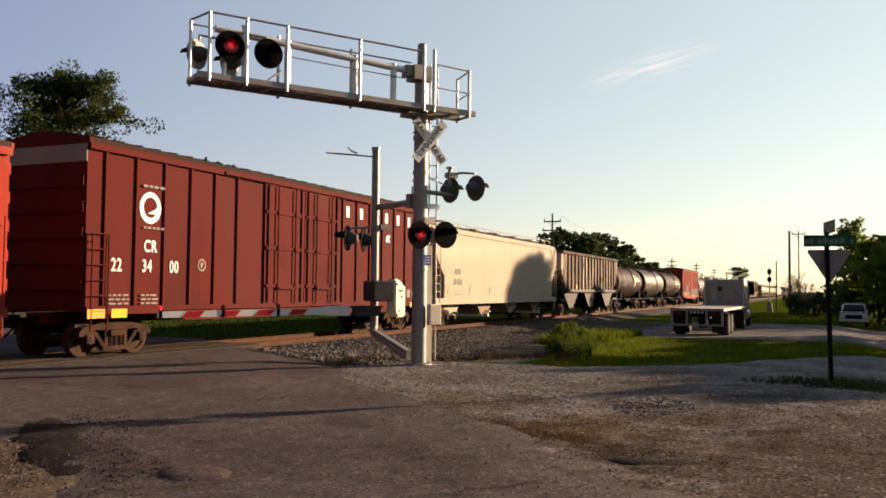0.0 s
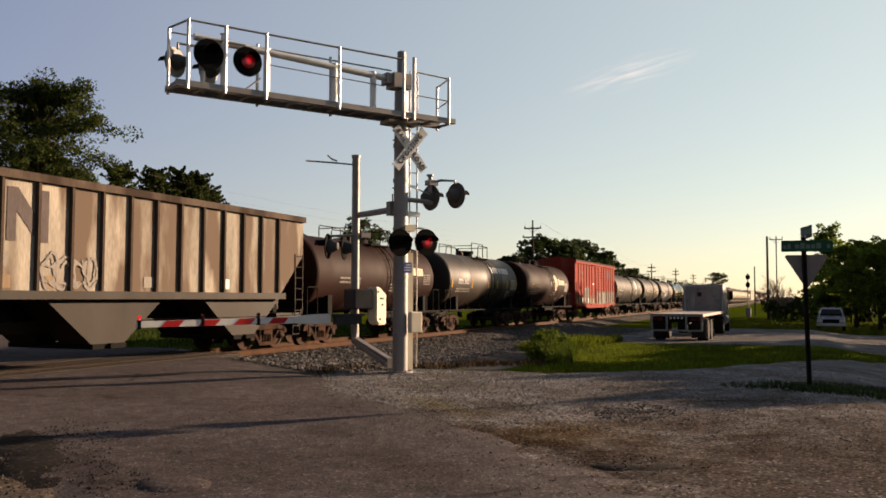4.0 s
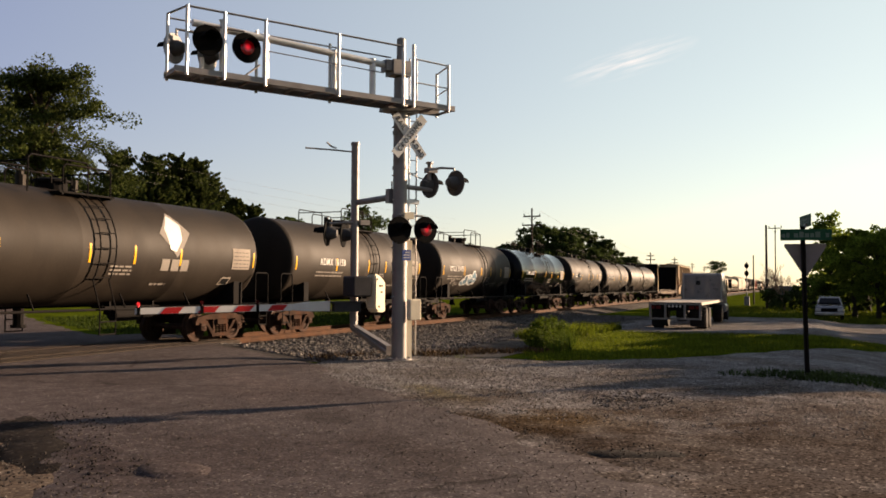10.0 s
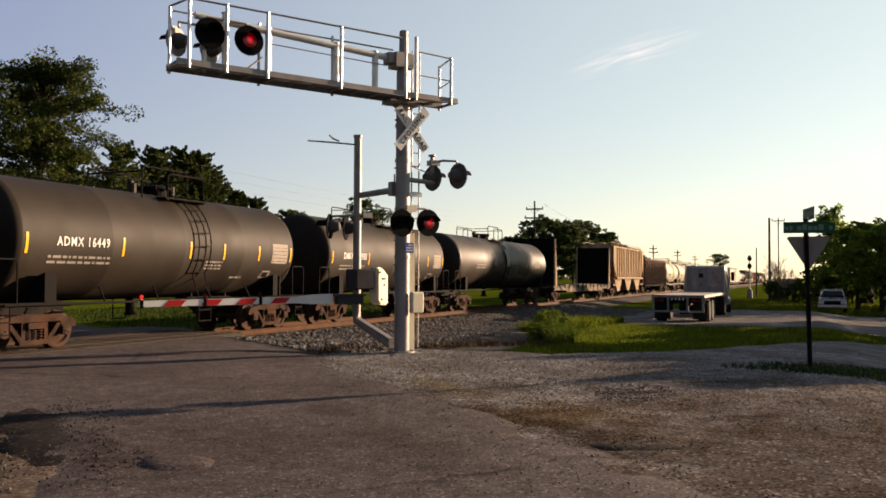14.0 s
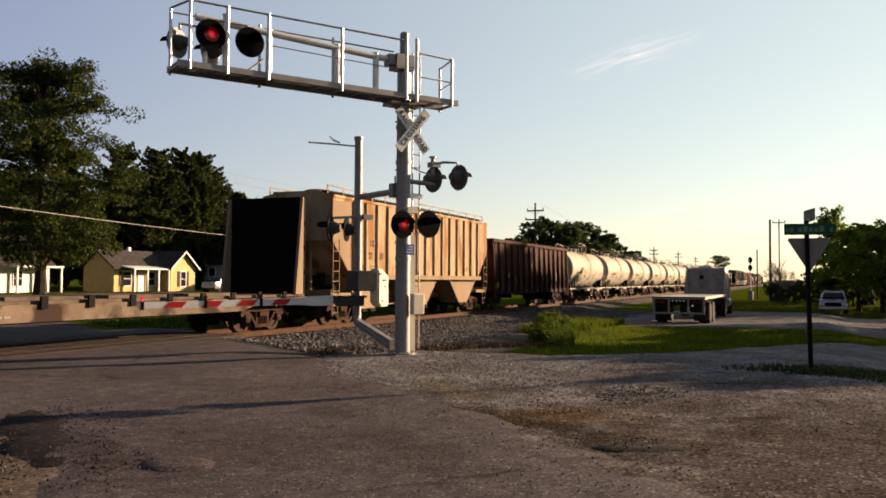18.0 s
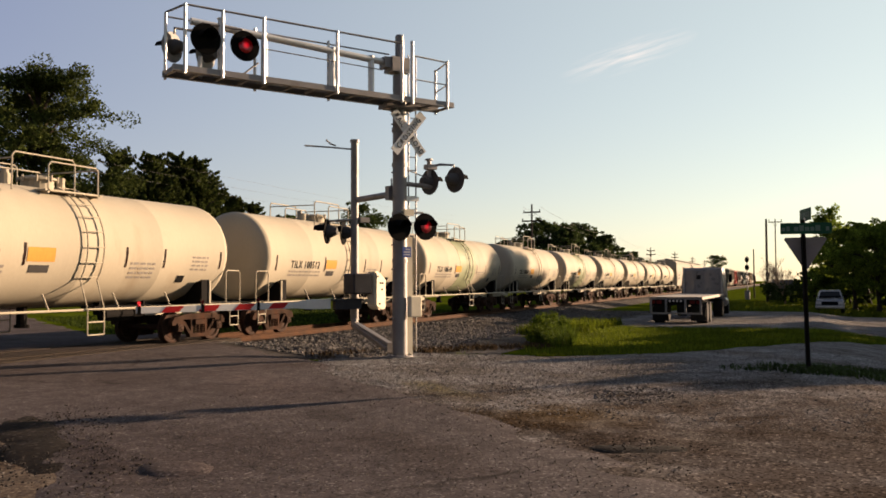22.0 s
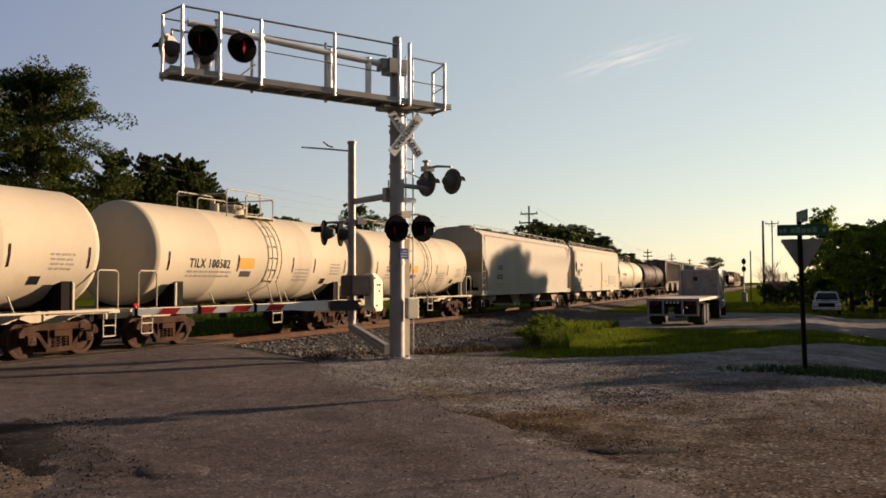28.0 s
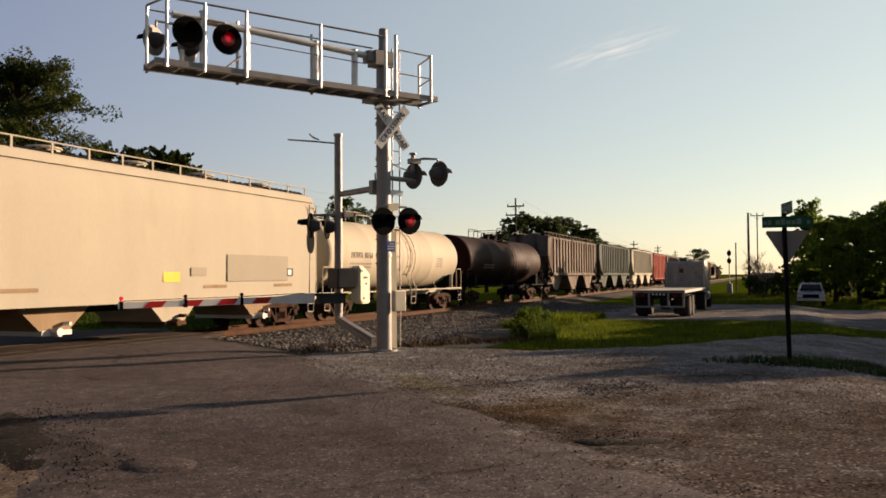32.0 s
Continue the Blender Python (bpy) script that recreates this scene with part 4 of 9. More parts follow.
def truck_mesh():
    bm = bmesh.new()
    for s in (-1, 1):
        y0, y1 = sorted((s * 0.93, s * 1.07))
        prism(bm, [(-1.16, 0.60), (-1.05, 0.72), (-0.45, 0.80), (0.45, 0.80), (1.05, 0.72), (1.16, 0.60), (1.16, 0.50), (0.74, 0.50), (0.70, 0.64), (-0.70, 0.64), (-0.74, 0.50), (-1.16, 0.50)], "y", y0, y1)
        for d in (-1, 1):
            prism(bm, [(d * 0.74, 0.60), (d * 0.62, 0.60), (d * 0.28, 0.20), (d * 0.40, 0.18)], "y", y0 + 0.01, y1 - 0.01)
            prism(bm, [(d * 0.36, 0.64), (d * 0.26, 0.64), (d * 0.26, 0.22), (d * 0.36, 0.22)], "y", y0 + 0.015, y1 - 0.015)
            box(bm, d * 0.85 - 0.12, d * 0.85 + 0.12, s * 1.0 - 0.11, s * 1.0 + 0.11, 0.33, 0.55)
            rod(bm, (d * 0.85, s * 0.90, 0.43), (d * 0.85, s * 1.12, 0.43), 0.115, 14)
            box(bm, d * 0.52 - 0.04, d * 0.52 + 0.04, s * 0.66, s * 0.80, 0.25, 0.50)
        box(bm, -0.42, 0.42, y0, y1, 0.14, 0.24)
        for k in (-0.16, 0, 0.16):
            for q in range(4):
                rod(bm, (k, s * 1.0, 0.24 + q * 0.062), (k, s * 1.0, 0.27 + q * 0.062), 0.075, 10)
        box(bm, -0.24, 0.24, s * 0.86, s * 1.13, 0.49, 0.63)
    box(bm, -0.20, 0.20, -0.95, 0.95, 0.50, 0.74)
    rod(bm, (0, 0, 0.70), (0, 0, 0.90), 0.24, 16)
    box(bm, -0.62, 0.62, -0.06, 0.06, 0.40, 0.46)
    me = bpy.data.meshes.new("truck")
    bm.to_mesh(me)
    bm.free()
    me.materials.append(TRUCK)
    return me


def coupler_mesh():
    bm = bmesh.new()
    box(bm, -0.9, 0.0, -0.07, 0.07, 0.80, 0.95)
    prism(bm, [(0.0, -0.10), (0.16, -0.17), (0.26, -0.12), (0.20, 0.0), (0.28, 0.10), (0.22, 0.17), (0.0, 0.14)], "z", 0.72, 1.02)
    pipe(bm, [(-0.3, -0.35, 0.75), (-0.1, -0.38, 0.55), (0.15, -0.33, 0.42), (0.28, -0.30, 0.5)], 0.025)
    me = bpy.data.meshes.new("coupler")
    bm.to_mesh(me)
    bm.free()
    me.materials.append(STEEL_DARK)
    return me


M_WHEEL, M_TRUCK, M_COUPLER = wheelset_mesh(), truck_mesh(), coupler_mesh()


def running_gear(car, half_base, half_len):
    """Two trucks with two wheelsets each, and a coupler at either end."""
    for s in (-1, 1):
        tr = put(M_TRUCK, "truck", car, pose(s * half_base, 0, 0))
        for d in (-0.85, 0.85):
            put(M_WHEEL, "wheelset", tr, pose(d, 0, 0.43))
        put(M_COUPLER, "coupler", car, pose(s * (half_len - 0.27), 0, 0, 0, 0, 0 if s > 0 else 180))


def ladder(name, car, x, y, z0, z1, material, width=0.42, step=0.36, out=0.06, r=0.016):
    bm = bmesh.new()
    s = -1 if y < 0 else 1
    for d in (-width / 2, width / 2):
        rod(bm, (x + d, y + s * out, z0), (x + d, y + s * out, z1), r * 1.3, 6)
    z = z0 + 0.12
    while z < z1:
        rod(bm, (x - width / 2, y + s * out, z), (x + width / 2, y + s * out, z), r, 6)
        z += step
    for z in (z0 + 0.2, z1 - 0.2):
        for d in (-width / 2, width / 2):
            rod(bm, (x + d, y + s * out, z), (x + d, y, z), r, 6)
    return part(name, bm, material, car)


def bars(name, car, spots, material, wrap=None, y=-1.5):
    """Small plain bars of writing: each spot is x, z, width, height, rows."""
    bm = bmesh.new()
    rng = random.Random(len(name) + int(abs(spots[0][0]) * 100))
    for x, z, w, h, rows in spots:
        rh = h / rows
        for k in range(rows):
            zz = z + k * rh
            px = x
            while px < x + w - 0.02:
                pw = min(rng.uniform(0.06, 0.26), x + w - px) if rows > 1 or w > 0.5 else w
                q = [(px, zz), (px + pw, zz), (px + pw, zz + rh * 0.45), (px, zz + rh * 0.45)]
                vs = []
                for a, b in q:
                    if wrap:
                        cz, r = wrap
                        ang = (b - cz) / r
                        vs.append(bm.verts.new((a, -(r + 0.006) * math.cos(ang), cz + (r + 0.006) * math.sin(ang))))
                    else:
                        vs.append(bm.verts.new((a, y - 0.006, b)))
                bm.faces.new(vs)
                px += pw + 0.05
    return part(name, bm, material, car)


def patch_on(name, car, outline, material, wrap=None, y=-1.5, lift=0.008, label=""):
    """A flat painted shape on a side, bent round a tank where wrap is given."""
    bm = bmesh.new()
    vs = [bm.verts.new((a, 0 if wrap else y - lift, b)) for a, b in outline]
    bmesh.ops.triangle_fill(bm, use_beauty=True, edges=[bm.edges.new((vs[i], vs[(i + 1) % len(vs)])) for i in range(len(vs))], normal=(0, -1, 0))
    if wrap:
        cz, r = wrap
        z = min(b for _, b in outline) + 0.08
        while z < max(b for _, b in outline):
            bmesh.ops.bisect_plane(bm, geom=bm.verts[:] + bm.edges[:] + bm.faces[:], plane_co=(0, 0, z), plane_no=(0, 0, 1))
            z += 0.08
        for v in bm.verts:
            ang = (v.co.z - cz) / r
            v.co = (v.co.x, -(r + lift) * math.cos(ang), cz + (r + lift) * math.sin(ang))
    return part(name, bm, material, car, label)


def oval(cx, cz, rx, rz, n=20, a0=0.0, a1=math.tau):
    return [(cx + rx * math.cos(a0 + (a1 - a0) * k / n), cz + rz * math.sin(a0 + (a1 - a0) * k / n)) for k in range(n)]


def car_thing(lead, length, label, category):
    return thing(category.replace(" ", "_"), pose(lead + length / 2, TRACK_Y, RAIL_Z), label, category, "cars of the train")


TANK_Z = 2.53


def tank_car(lead, length, paint_, label, gap=2.4, r=1.42, steel=None, ladder_x=0.72):
    """A tank car: turned tank on a stub frame, with a ladder, top platform, side bars and end rails."""
    steel = steel or STEEL_DARK
    car = car_thing(lead, length, label, "tank car")
    h, end, cz = length / 2, length / 2 + gap / 2 - 0.45, TANK_Z
    bm = bmesh.new()
    dome = [(0.0, 1.0), (0.07, 0.99), (0.14, 0.96), (0.21, 0.88), (0.27, 0.74), (0.32, 0.52), (0.35, 0.26), (0.36, 0.02)]
    pr = [(-h - u, r * k) for u, k in dome[::-1]] + [(-h + 0.02, r * 1.004), (-h + 0.06, r)]
    for q in (-h * 0.5, 0.0, h * 0.5):
        pr += [(q - 0.05, r), (q - 0.02, r * 1.003), (q + 0.02, r * 1.003), (q + 0.05, r)]
    pr += [(h - 0.06, r), (h - 0.02, r * 1.004)] + [(h + u, r * k) for u, k in dome]
    lathe(bm, pr, "x", 44, (0, 0, cz))
    part("tank", bm, paint_, car, smooth=True)
    for s in (-1, 1):
        bm = bmesh.new()
        box(bm, s * (end - 0.02) - 0.35, s * (end - 0.02) + 0.05, -1.42, 1.42, 0.98, 1.06)
        box(bm, min(s * end, s * (h - 2.2)), max(s * end, s * (h - 2.2)), -0.33, 0.33, 0.78, 1.06)
        box(bm, min(s * end, s * (h - 1.4)), max(s * end, s * (h - 1.4)), -1.40, -1.30, 0.98, 1.08)
        box(bm, min(s * end, s * (h - 1.4)), max(s * end, s * (h - 1.4)), 1.30, 1.40, 0.98, 1.08)
        part("end_frame", bm, steel, car)
        bm = bmesh.new()
        x0 = s * (h - 0.85)
        prism(bm, [(-1.36, 1.06), (1.36, 1.06), (1.36, 1.75), (1.15, 1.68), (0.8, 1.34), (0.4, 1.16), (-0.4, 1.16), (-0.8, 1.34), (-1.15, 1.68), (-1.36, 1.75)], "x", x0 - 0.16, x0 + 0.16)
        part("saddle", bm, STEEL_DARK, car)
        for y in (-1.38, 1.38):
            bm = bmesh.new()
            box(bm, x0 + s * 0.17 - 0.03, x0 + s * 0.17 + 0.03, y - 0.02, y + 0.02, 1.06, 1.72)
            part("saddle_post", bm, steel, car)
        for y in (-1.38, 1.38):
            bm = bmesh.new()
            pipe(bm, [(s * end, y, 1.05), (s * end, y, 1.95), (s * (end - 0.08), y, 2.02), (s * (end - 0.62), y, 2.02), (s * (end - 0.68), y, 1.95), (s * (end - 0.68), y, 1.06)], 0.022)
            part("end_rail", bm, steel, car)
        for y in (-1.40, 1.40):
            bm = bmesh.new()
            xa = s * (end - 0.3)
            for d in (-0.2, 0.2):
                rod(bm, (xa + d, y, 1.0), (xa + d, y, 0.42), 0.016, 6)
            for z in (0.42, 0.68):
                rod(bm, (xa - 0.2, y, z), (xa + 0.2, y, z), 0.018, 6)
            part("step", bm, steel, car)
    for y in (-1.45, 1.45):
        bm = bmesh.new()
        rod(bm, (-end + 0.3, y, 1.04), (end - 0.3, y, 1.04), 0.03, 8)
        for q in (-h * 0.55, -h * 0.2, h * 0.2, h * 0.55):
            rod(bm, (q, y, 1.04), (q, y * 0.86, 1.42), 0.022, 6)
        part("side_rail", bm, steel, car)
    for y in (-1, 1):
        bm = bmesh.new()
        for d in (-0.26, 0.26):
            pts = [(ladder_x + d, y * 1.52, 0.45), (ladder_x + d, y * 1.52, 1.05)]
            for k in range(0, 13):
                a = -0.55 + k * 0.145
                pts.append((ladder_x + d, y * (r + 0.09) * math.cos(a), cz + (r + 0.09) * math.sin(a)))
            pipe(bm, pts, 0.02)
            stile = part("ladder_stile", bm, steel, car)
            bm = bmesh.new()
        for k in range(0, 8):
            a = -0.5 + k * 0.245
            p = (y * (r + 0.09) * math.cos(a), cz + (r + 0.09) * math.sin(a))
            bm = bmesh.new()
            rod(bm, (ladder_x - 0.26, *p), (ladder_x + 0.26, *p), 0.016, 6)
            part("rung", bm, steel, stile)
        for z in (0.45, 0.75, 1.05):
            bm = bmesh.new()
            rod(bm, (ladder_x - 0.26, y * 1.52, z), (ladder_x + 0.26, y * 1.52, z), 0.018, 6)
            part("rung", bm, steel, stile)
    top = cz + r
    bm = bmesh.new()
    lathe(bm, [(top - 0.06, 0.38), (top + 0.16, 0.38), (top + 0.17, 0.44), (top + 0.22, 0.44), (top + 0.27, 0.30), (top + 0.29, 0.05)], "z", 20, (ladder_x - 0.35, 0, 0))
    for k in range(8):
        a = k * math.tau / 8
        rod(bm, (ladder_x - 0.35 + 0.44 * math.cos(a), 0.44 * math.sin(a), top + 0.12), (ladder_x - 0.35 + 0.44 * math.cos(a), 0.44 * math.sin(a), top + 0.28), 0.03, 6)
    part("manway", bm, steel, car)
    for dx, y, hh, rr in ((-1.15, 0.15, 0.36, 0.09), (-1.35, -0.1, 0.24, 0.12), (0.35, 0.0, 0.30, 0.10)):
        bm = bmesh.new()
        rod(bm, (ladder_x + dx, y, top - 0.05), (ladder_x + dx, y, top + hh), rr, 10)
        part("valve", bm, paint_, car)
    bm = bmesh.new()
    box(bm, ladder_x - 1.0, ladder_x + 0.75, -0.95, -0.45, top - 0.16, top - 0.12)
    box(bm, ladder_x - 1.0, ladder_x + 0.75, 0.45, 0.95, top - 0.16, top - 0.12)
    for x in (ladder_x - 0.9, ladder_x + 0.65):
        box(bm, x - 0.03, x + 0.03, -0.95, 0.95, top - 0.20, top - 0.12)
    part("platform", bm, steel, car)
    bm = bmesh.new()
    hh = 0.62
    for y in (-0.93, 0.93):
        for x0, x1 in ((ladder_x - 1.9, ladder_x - 0.12), (ladder_x - 0.9, ladder_x + 0.62)):
            z1 = top + hh - (0.0 if x0 < ladder_x - 1.5 else 0.1)
            pipe(bm, [(x0, y, top - 0.22), (x0, y, z1 - 0.08), (x0 + 0.08, y, z1), (x1 - 0.08, y, z1), (x1, y, z1 - 0.08), (x1, y, top - 0.22)], 0.022)
    for x in (ladder_x - 1.9, ladder_x + 0.62):
        rod(bm, (x, -0.93, top + hh - 0.14), (x, 0.93, top + hh - 0.14), 0.02, 6)
    part("top_railing", bm, steel, car)
    bm = bmesh.new()
    rod(bm, (-0.5, 0.0, cz - r + 0.05), (-0.5, 0.0, 0.62), 0.12, 10)
    rod(bm, (-0.5, 0.0, 0.70), (-0.5, 0.0, 0.62), 0.17, 10)
    part("outlet", bm, STEEL_DARK, car)
    bm = bmesh.new()
    rod(bm, (h * 0.28, -0.5, 0.86), (h * 0.28 + 0.95, -0.5, 0.86), 0.17, 12)
    rod(bm, (h * 0.28 + 1.1, -0.45, 0.88), (h * 0.28 + 1.5, -0.45, 0.88), 0.13, 12)
    box(bm, h * 0.28 - 0.3, h * 0.28 + 1.7, -0.55, -0.1, 1.03, 1.08)
    box(bm, h * 0.28 - 0.1, h * 0.28 - 0.04, -0.5, -0.3, 0.86, cz - r + 0.35)
    box(bm, h * 0.28 + 1.5, h * 0.28 + 1.56, -0.5, -0.3, 0.86, cz - r + 0.35)
    part("air_tank", bm, STEEL_DARK, car)
    running_gear(car, h - 0.72 if length < 12 else h - 1.2, h + gap / 2)
    return car


def tank_marks(car, length, text, material, size=0.34, x=None, z=2.36, r=1.42, yellow=True):
    wrap = (TANK_Z, r)
    x = -length / 2 + 0.95 if x is None else x
    lettering("lettering", text, size, pose(x, -r, z, 90) @ Matrix.Diagonal((0.80, 1, 1, 1)), material, car, wrap=(0, TANK_Z, r), space=1.22, bold=0.004)
    bars("small_writing", car, [(x - 0.2, z - 0.42, 1.9, 0.26, 2), (0.95, z - 0.5, 0.75, 0.3, 3), (1.6 + length * 0.07, z - 0.8, 0.6, 0.14, 1)], P_FADE, wrap)
    x1 = length / 2
    patch_on("data_table", car, [(x1 - 1.15, 2.10), (x1 - 0.28, 2.10), (x1 - 0.28, 2.72), (x1 - 1.15, 2.72)], P_TABLE, wrap)
    bars("table_line", car, [(x1 - 1.10, 2.15 + 0.11 * k, 0.78, 0.05, 1) for k in range(5)], P_DARKGREY, (wrap[0], wrap[1] + 0.006))
    patch_on("placard_holder", car, [(x1 - 1.55, 1.58), (x1 - 1.10, 1.58), (x1 - 1.02, 1.84), (x1 - 1.45, 1.84)], P_TABLE, wrap)
    patch_on("placard_holder", car, [(x1 - 1.49, 1.62), (x1 - 1.14, 1.62), (x1 - 1.08, 1.80), (x1 - 1.42, 1.80)], P_INK, wrap, lift=0.014)
    if yellow:
        for q in (-length / 2 + 0.10, -2.35, 0.20, 1.70, 3.45, length / 2 - 0.12):
            patch_on("reflector", car, [(q, 2.16), (q + 0.07, 2.16), (q + 0.07, 2.62), (q, 2.62)], P_YELLOW, wrap)


def shell(bm, stations, widths, roof_rise=0.28, roof_n=8):
    """A hopper body: at each station (x, lowest z) a ring of sides and curved roof; widths are (z, half width) from top to bottom."""
    rings = []
    z_top, w_top = widths[0]
    z_bot = widths[-1][0]
    for x, zb in stations:
        pts = []
        for z, w in widths[::-1]:
            k = (z - z_bot) / (z_top - z_bot)
            zz = zb + (z_top - zb) * k
            pts.append((-w, zz))
        for q in range(1, roof_n):
            a = math.pi * q / roof_n
            pts.append((-w_top * math.cos(a), z_top + roof_rise * math.sin(a)))
        pts += [(-a, b) for a, b in pts[:len(widths)][::-1]]
        rings.append([bm.verts.new((x, a, b)) for a, b in pts])
    n = len(rings[0])
    fs = []
    for r0, r1 in zip(rings, rings[1:]):
        for k in range(n):
            fs.append(bm.faces.new((r0[k], r0[(k + 1) % n], r1[(k + 1) % n], r1[k])))
    fs += [bm.faces.new(rings[0]), bm.faces.new(rings[-1])]
    bmesh.ops.recalc_face_normals(bm, faces=fs)


def roof_walk(car, length, z, y, material, rail_h=0.22, step=1.15):
    """A running board with a low rail along either edge of the roof."""
    bm = bmesh.new()
    for s in (-1, 1):
        box(bm, -length / 2 + 0.2, length / 2 - 0.2, s * y - 0.14, s * y + 0.14, z - 0.02, z + 0.02)
        x = -length / 2 + 0.2
        while x < length / 2 - 0.2:
            box(bm, x, x + 0.02, s * y - 0.14, s * y + 0.14, z + 0.02, z + 0.06)
            x += 0.3
    part("running_board", bm, STEEL_DARK, car)
    bm = bmesh.new()
    for s in (-1, 1):
        rod(bm, (-length / 2 + 0.05, s * (y + 0.16), z + rail_h), (length / 2 - 0.05, s * (y + 0.16), z + rail_h), 0.02, 6)
        n = int(length / step)
        for k in range(n + 1):
            x = -length / 2 + 0.05 + (length - 0.1) * k / n
            box(bm, x - 0.03, x + 0.03, s * (y + 0.16) - 0.012, s * (y + 0.16) + 0.012, z - 0.12, z + rail_h)
    part("roof_rail", bm, material, car)


def hatches(car, length, z, n, material):
    me = None
    for k in range(n):
        x = -length / 2 + length * (k + 0.5) / n
        if me is None:
            bm = bmesh.new()
            lathe(bm, [(0, 0.42), (0.12, 0.42), (0.13, 0.47), (0.17, 0.47), (0.21, 0.3), (0.22, 0.02)], "z", 16)
            ob = part("hatch", bm, material, car)
            me = ob.data
            ob.location = (x, 0, z)
        else:
            put(me, "hatch", car, pose(x, 0, z))


def end_frames(car, length, material, z_floor=1.12, z_top=4.0, y=1.42):
    """Open end platforms with corner posts, ladders and steps."""
    for s in (-1, 1):
        x = s * length / 2
        for yy in (-y, y):
            ladder("corner_ladder", car, x - s * 0.26, yy, z_floor - 0.05, z_top, material, width=0.46, out=0.05)
        bm = bmesh.new()
        box(bm, min(x, x - s * 1.5), max(x, x - s * 1.5), -y, y, z_floor - 0.14, z_floor)
        box(bm, x - 0.04, x + 0.04, -y, y, z_floor - 0.05, z_floor + 0.12)
        for yy in (-0.5, 0.5):
            box(bm, x - s * 0.1 - 0.04, x - s * 0.1 + 0.04, yy - 0.04, yy + 0.04, z_floor, z_top)
        part("end_platform", bm, material, car)
        for yy in (-y + 0.02, y - 0.02):
            bm = bmesh.new()
            for d in (-0.2, 0.2):
                rod(bm, (x - s * 0.3 + d, yy, z_floor - 0.1), (x - s * 0.3 + d, yy, 0.45), 0.018, 6)
            for z in (0.45, 0.72):
                rod(bm, (x - s * 0.3 - 0.2, yy, z), (x - s * 0.3 + 0.2, yy, z), 0.018, 6)
            part("step", bm, material, car)
        bm = bmesh.new()
        rod(bm, (x - s * 0.75, -0.55, z_floor + 0.1), (x - s * 0.75, -0.55, z_floor + 0.75), 0.17, 12)
        rod(bm, (x - s * 0.95, -1.0, z_floor + 0.15), (x - s * 0.95, -0.3, z_floor + 0.15), 0.14, 12)
        lathe(bm, [(-0.03, 0.27), (0.03, 0.27)], "x", 18, (x - s * 0.12, 0.45, z_floor + 0.95))
        part("brake_gear", bm, STEEL_DARK, car)


def smooth_hopper(lead, length, paint_, label, end_open=True, outlets=4, z_top=4.45):
    """A covered hopper with smooth bulging sides, open sloping ends and bottom outlets."""
    car = car_thing(lead, length, label, "hopper car")
    h = length / 2
    low, cut = 1.22, 0.95
    bm = bmesh.new()
    widths = [(z_top, 1.20), (z_top - 0.12, 1.36), (z_top - 0.42, 1.50), (3.4, 1.548), (2.7, 1.556), (1.9, 1.556), (1.5, 1.548), (low, 1.54)]
    st = [(-h, 3.45), (-h + 0.02, 3.40), (-h + 0.28, 2.95), (-h + cut, 2.30), (-h + cut + 0.02, low), (0, low), (h - cut - 0.02, low), (h - cut, 2.30), (h - 0.28, 2.95), (h - 0.02, 3.40), (h, 3.45)]
    if not end_open:
        st = [(-h, low), (0, low), (h, low)]
    shell(bm, st, widths, 0.30)
    part("body", bm, paint_, car, smooth=True)
    bm = bmesh.new()
    for s in (-1, 1):
        box(bm, -h, h, s * 1.50 - 0.04, s * 1.50 + 0.04, 1.02, 1.30)
        part("side_sill", bm, paint_, car)
        bm = bmesh.new()
        prism(bm, [(s * 1.30, z_top + 0.03), (s * 1.42, z_top - 0.16), (s * 1.44, z_top - 0.16), (s * 1.33, z_top + 0.05)], "x", -h, h)
        part("roof_edge", bm, paint_, car)
        bm = bmesh.new()
    box(bm, -h, h, -0.35, 0.35, 0.80, 1.05)
    part("centre_sill", bm, STEEL_DARK, car)
    for k in range(outlets):
        x = -h + 2.9 + (length - 5.8) * k / (outlets - 1)
        bm = bmesh.new()
        prism(bm, [(x - 1.2, 1.10), (x + 1.2, 1.10), (x + 0.42, 0.42), (x - 0.42, 0.42)], "y", -1.05, 1.05)
        part("outlet_hopper", bm, paint_ if k % 2 == 0 else P_TANBASE, car)
        bm = bmesh.new()
        box(bm, x - 0.45, x + 0.45, -1.12, 1.12, 0.34, 0.46)
        rod(bm, (x - 0.1, -1.32, 0.42), (x - 0.1, -1.1, 0.42), 0.10, 12)
        rod(bm, (x + 0.25, -1.28, 0.60), (x + 0.25, -1.0, 0.60), 0.05, 8)
        part("outlet_gate", bm, P_WHITE if k % 2 else RUST, car)
    roof_walk(car, length, z_top + 0.16, 0.95, paint_)
    hatches(car, length, z_top + 0.25, 6, paint_)
    end_frames(car, length, paint_, 1.16, 4.3 if end_open else 4.2, y=1.50)
    for k in range(7 if end_open else 0):
        x = -h + 1.3 + (length - 2.9) * k / 6
        patch_on("reflector", car, [(x, 1.50), (x + 0.08, 1.50), (x + 0.16, 1.92), (x + 0.10, 1.92)], P_ORANGE, y=-1.562, lift=0.006)
    running_gear(car, h - 1.55, h + 0.72)
    return car


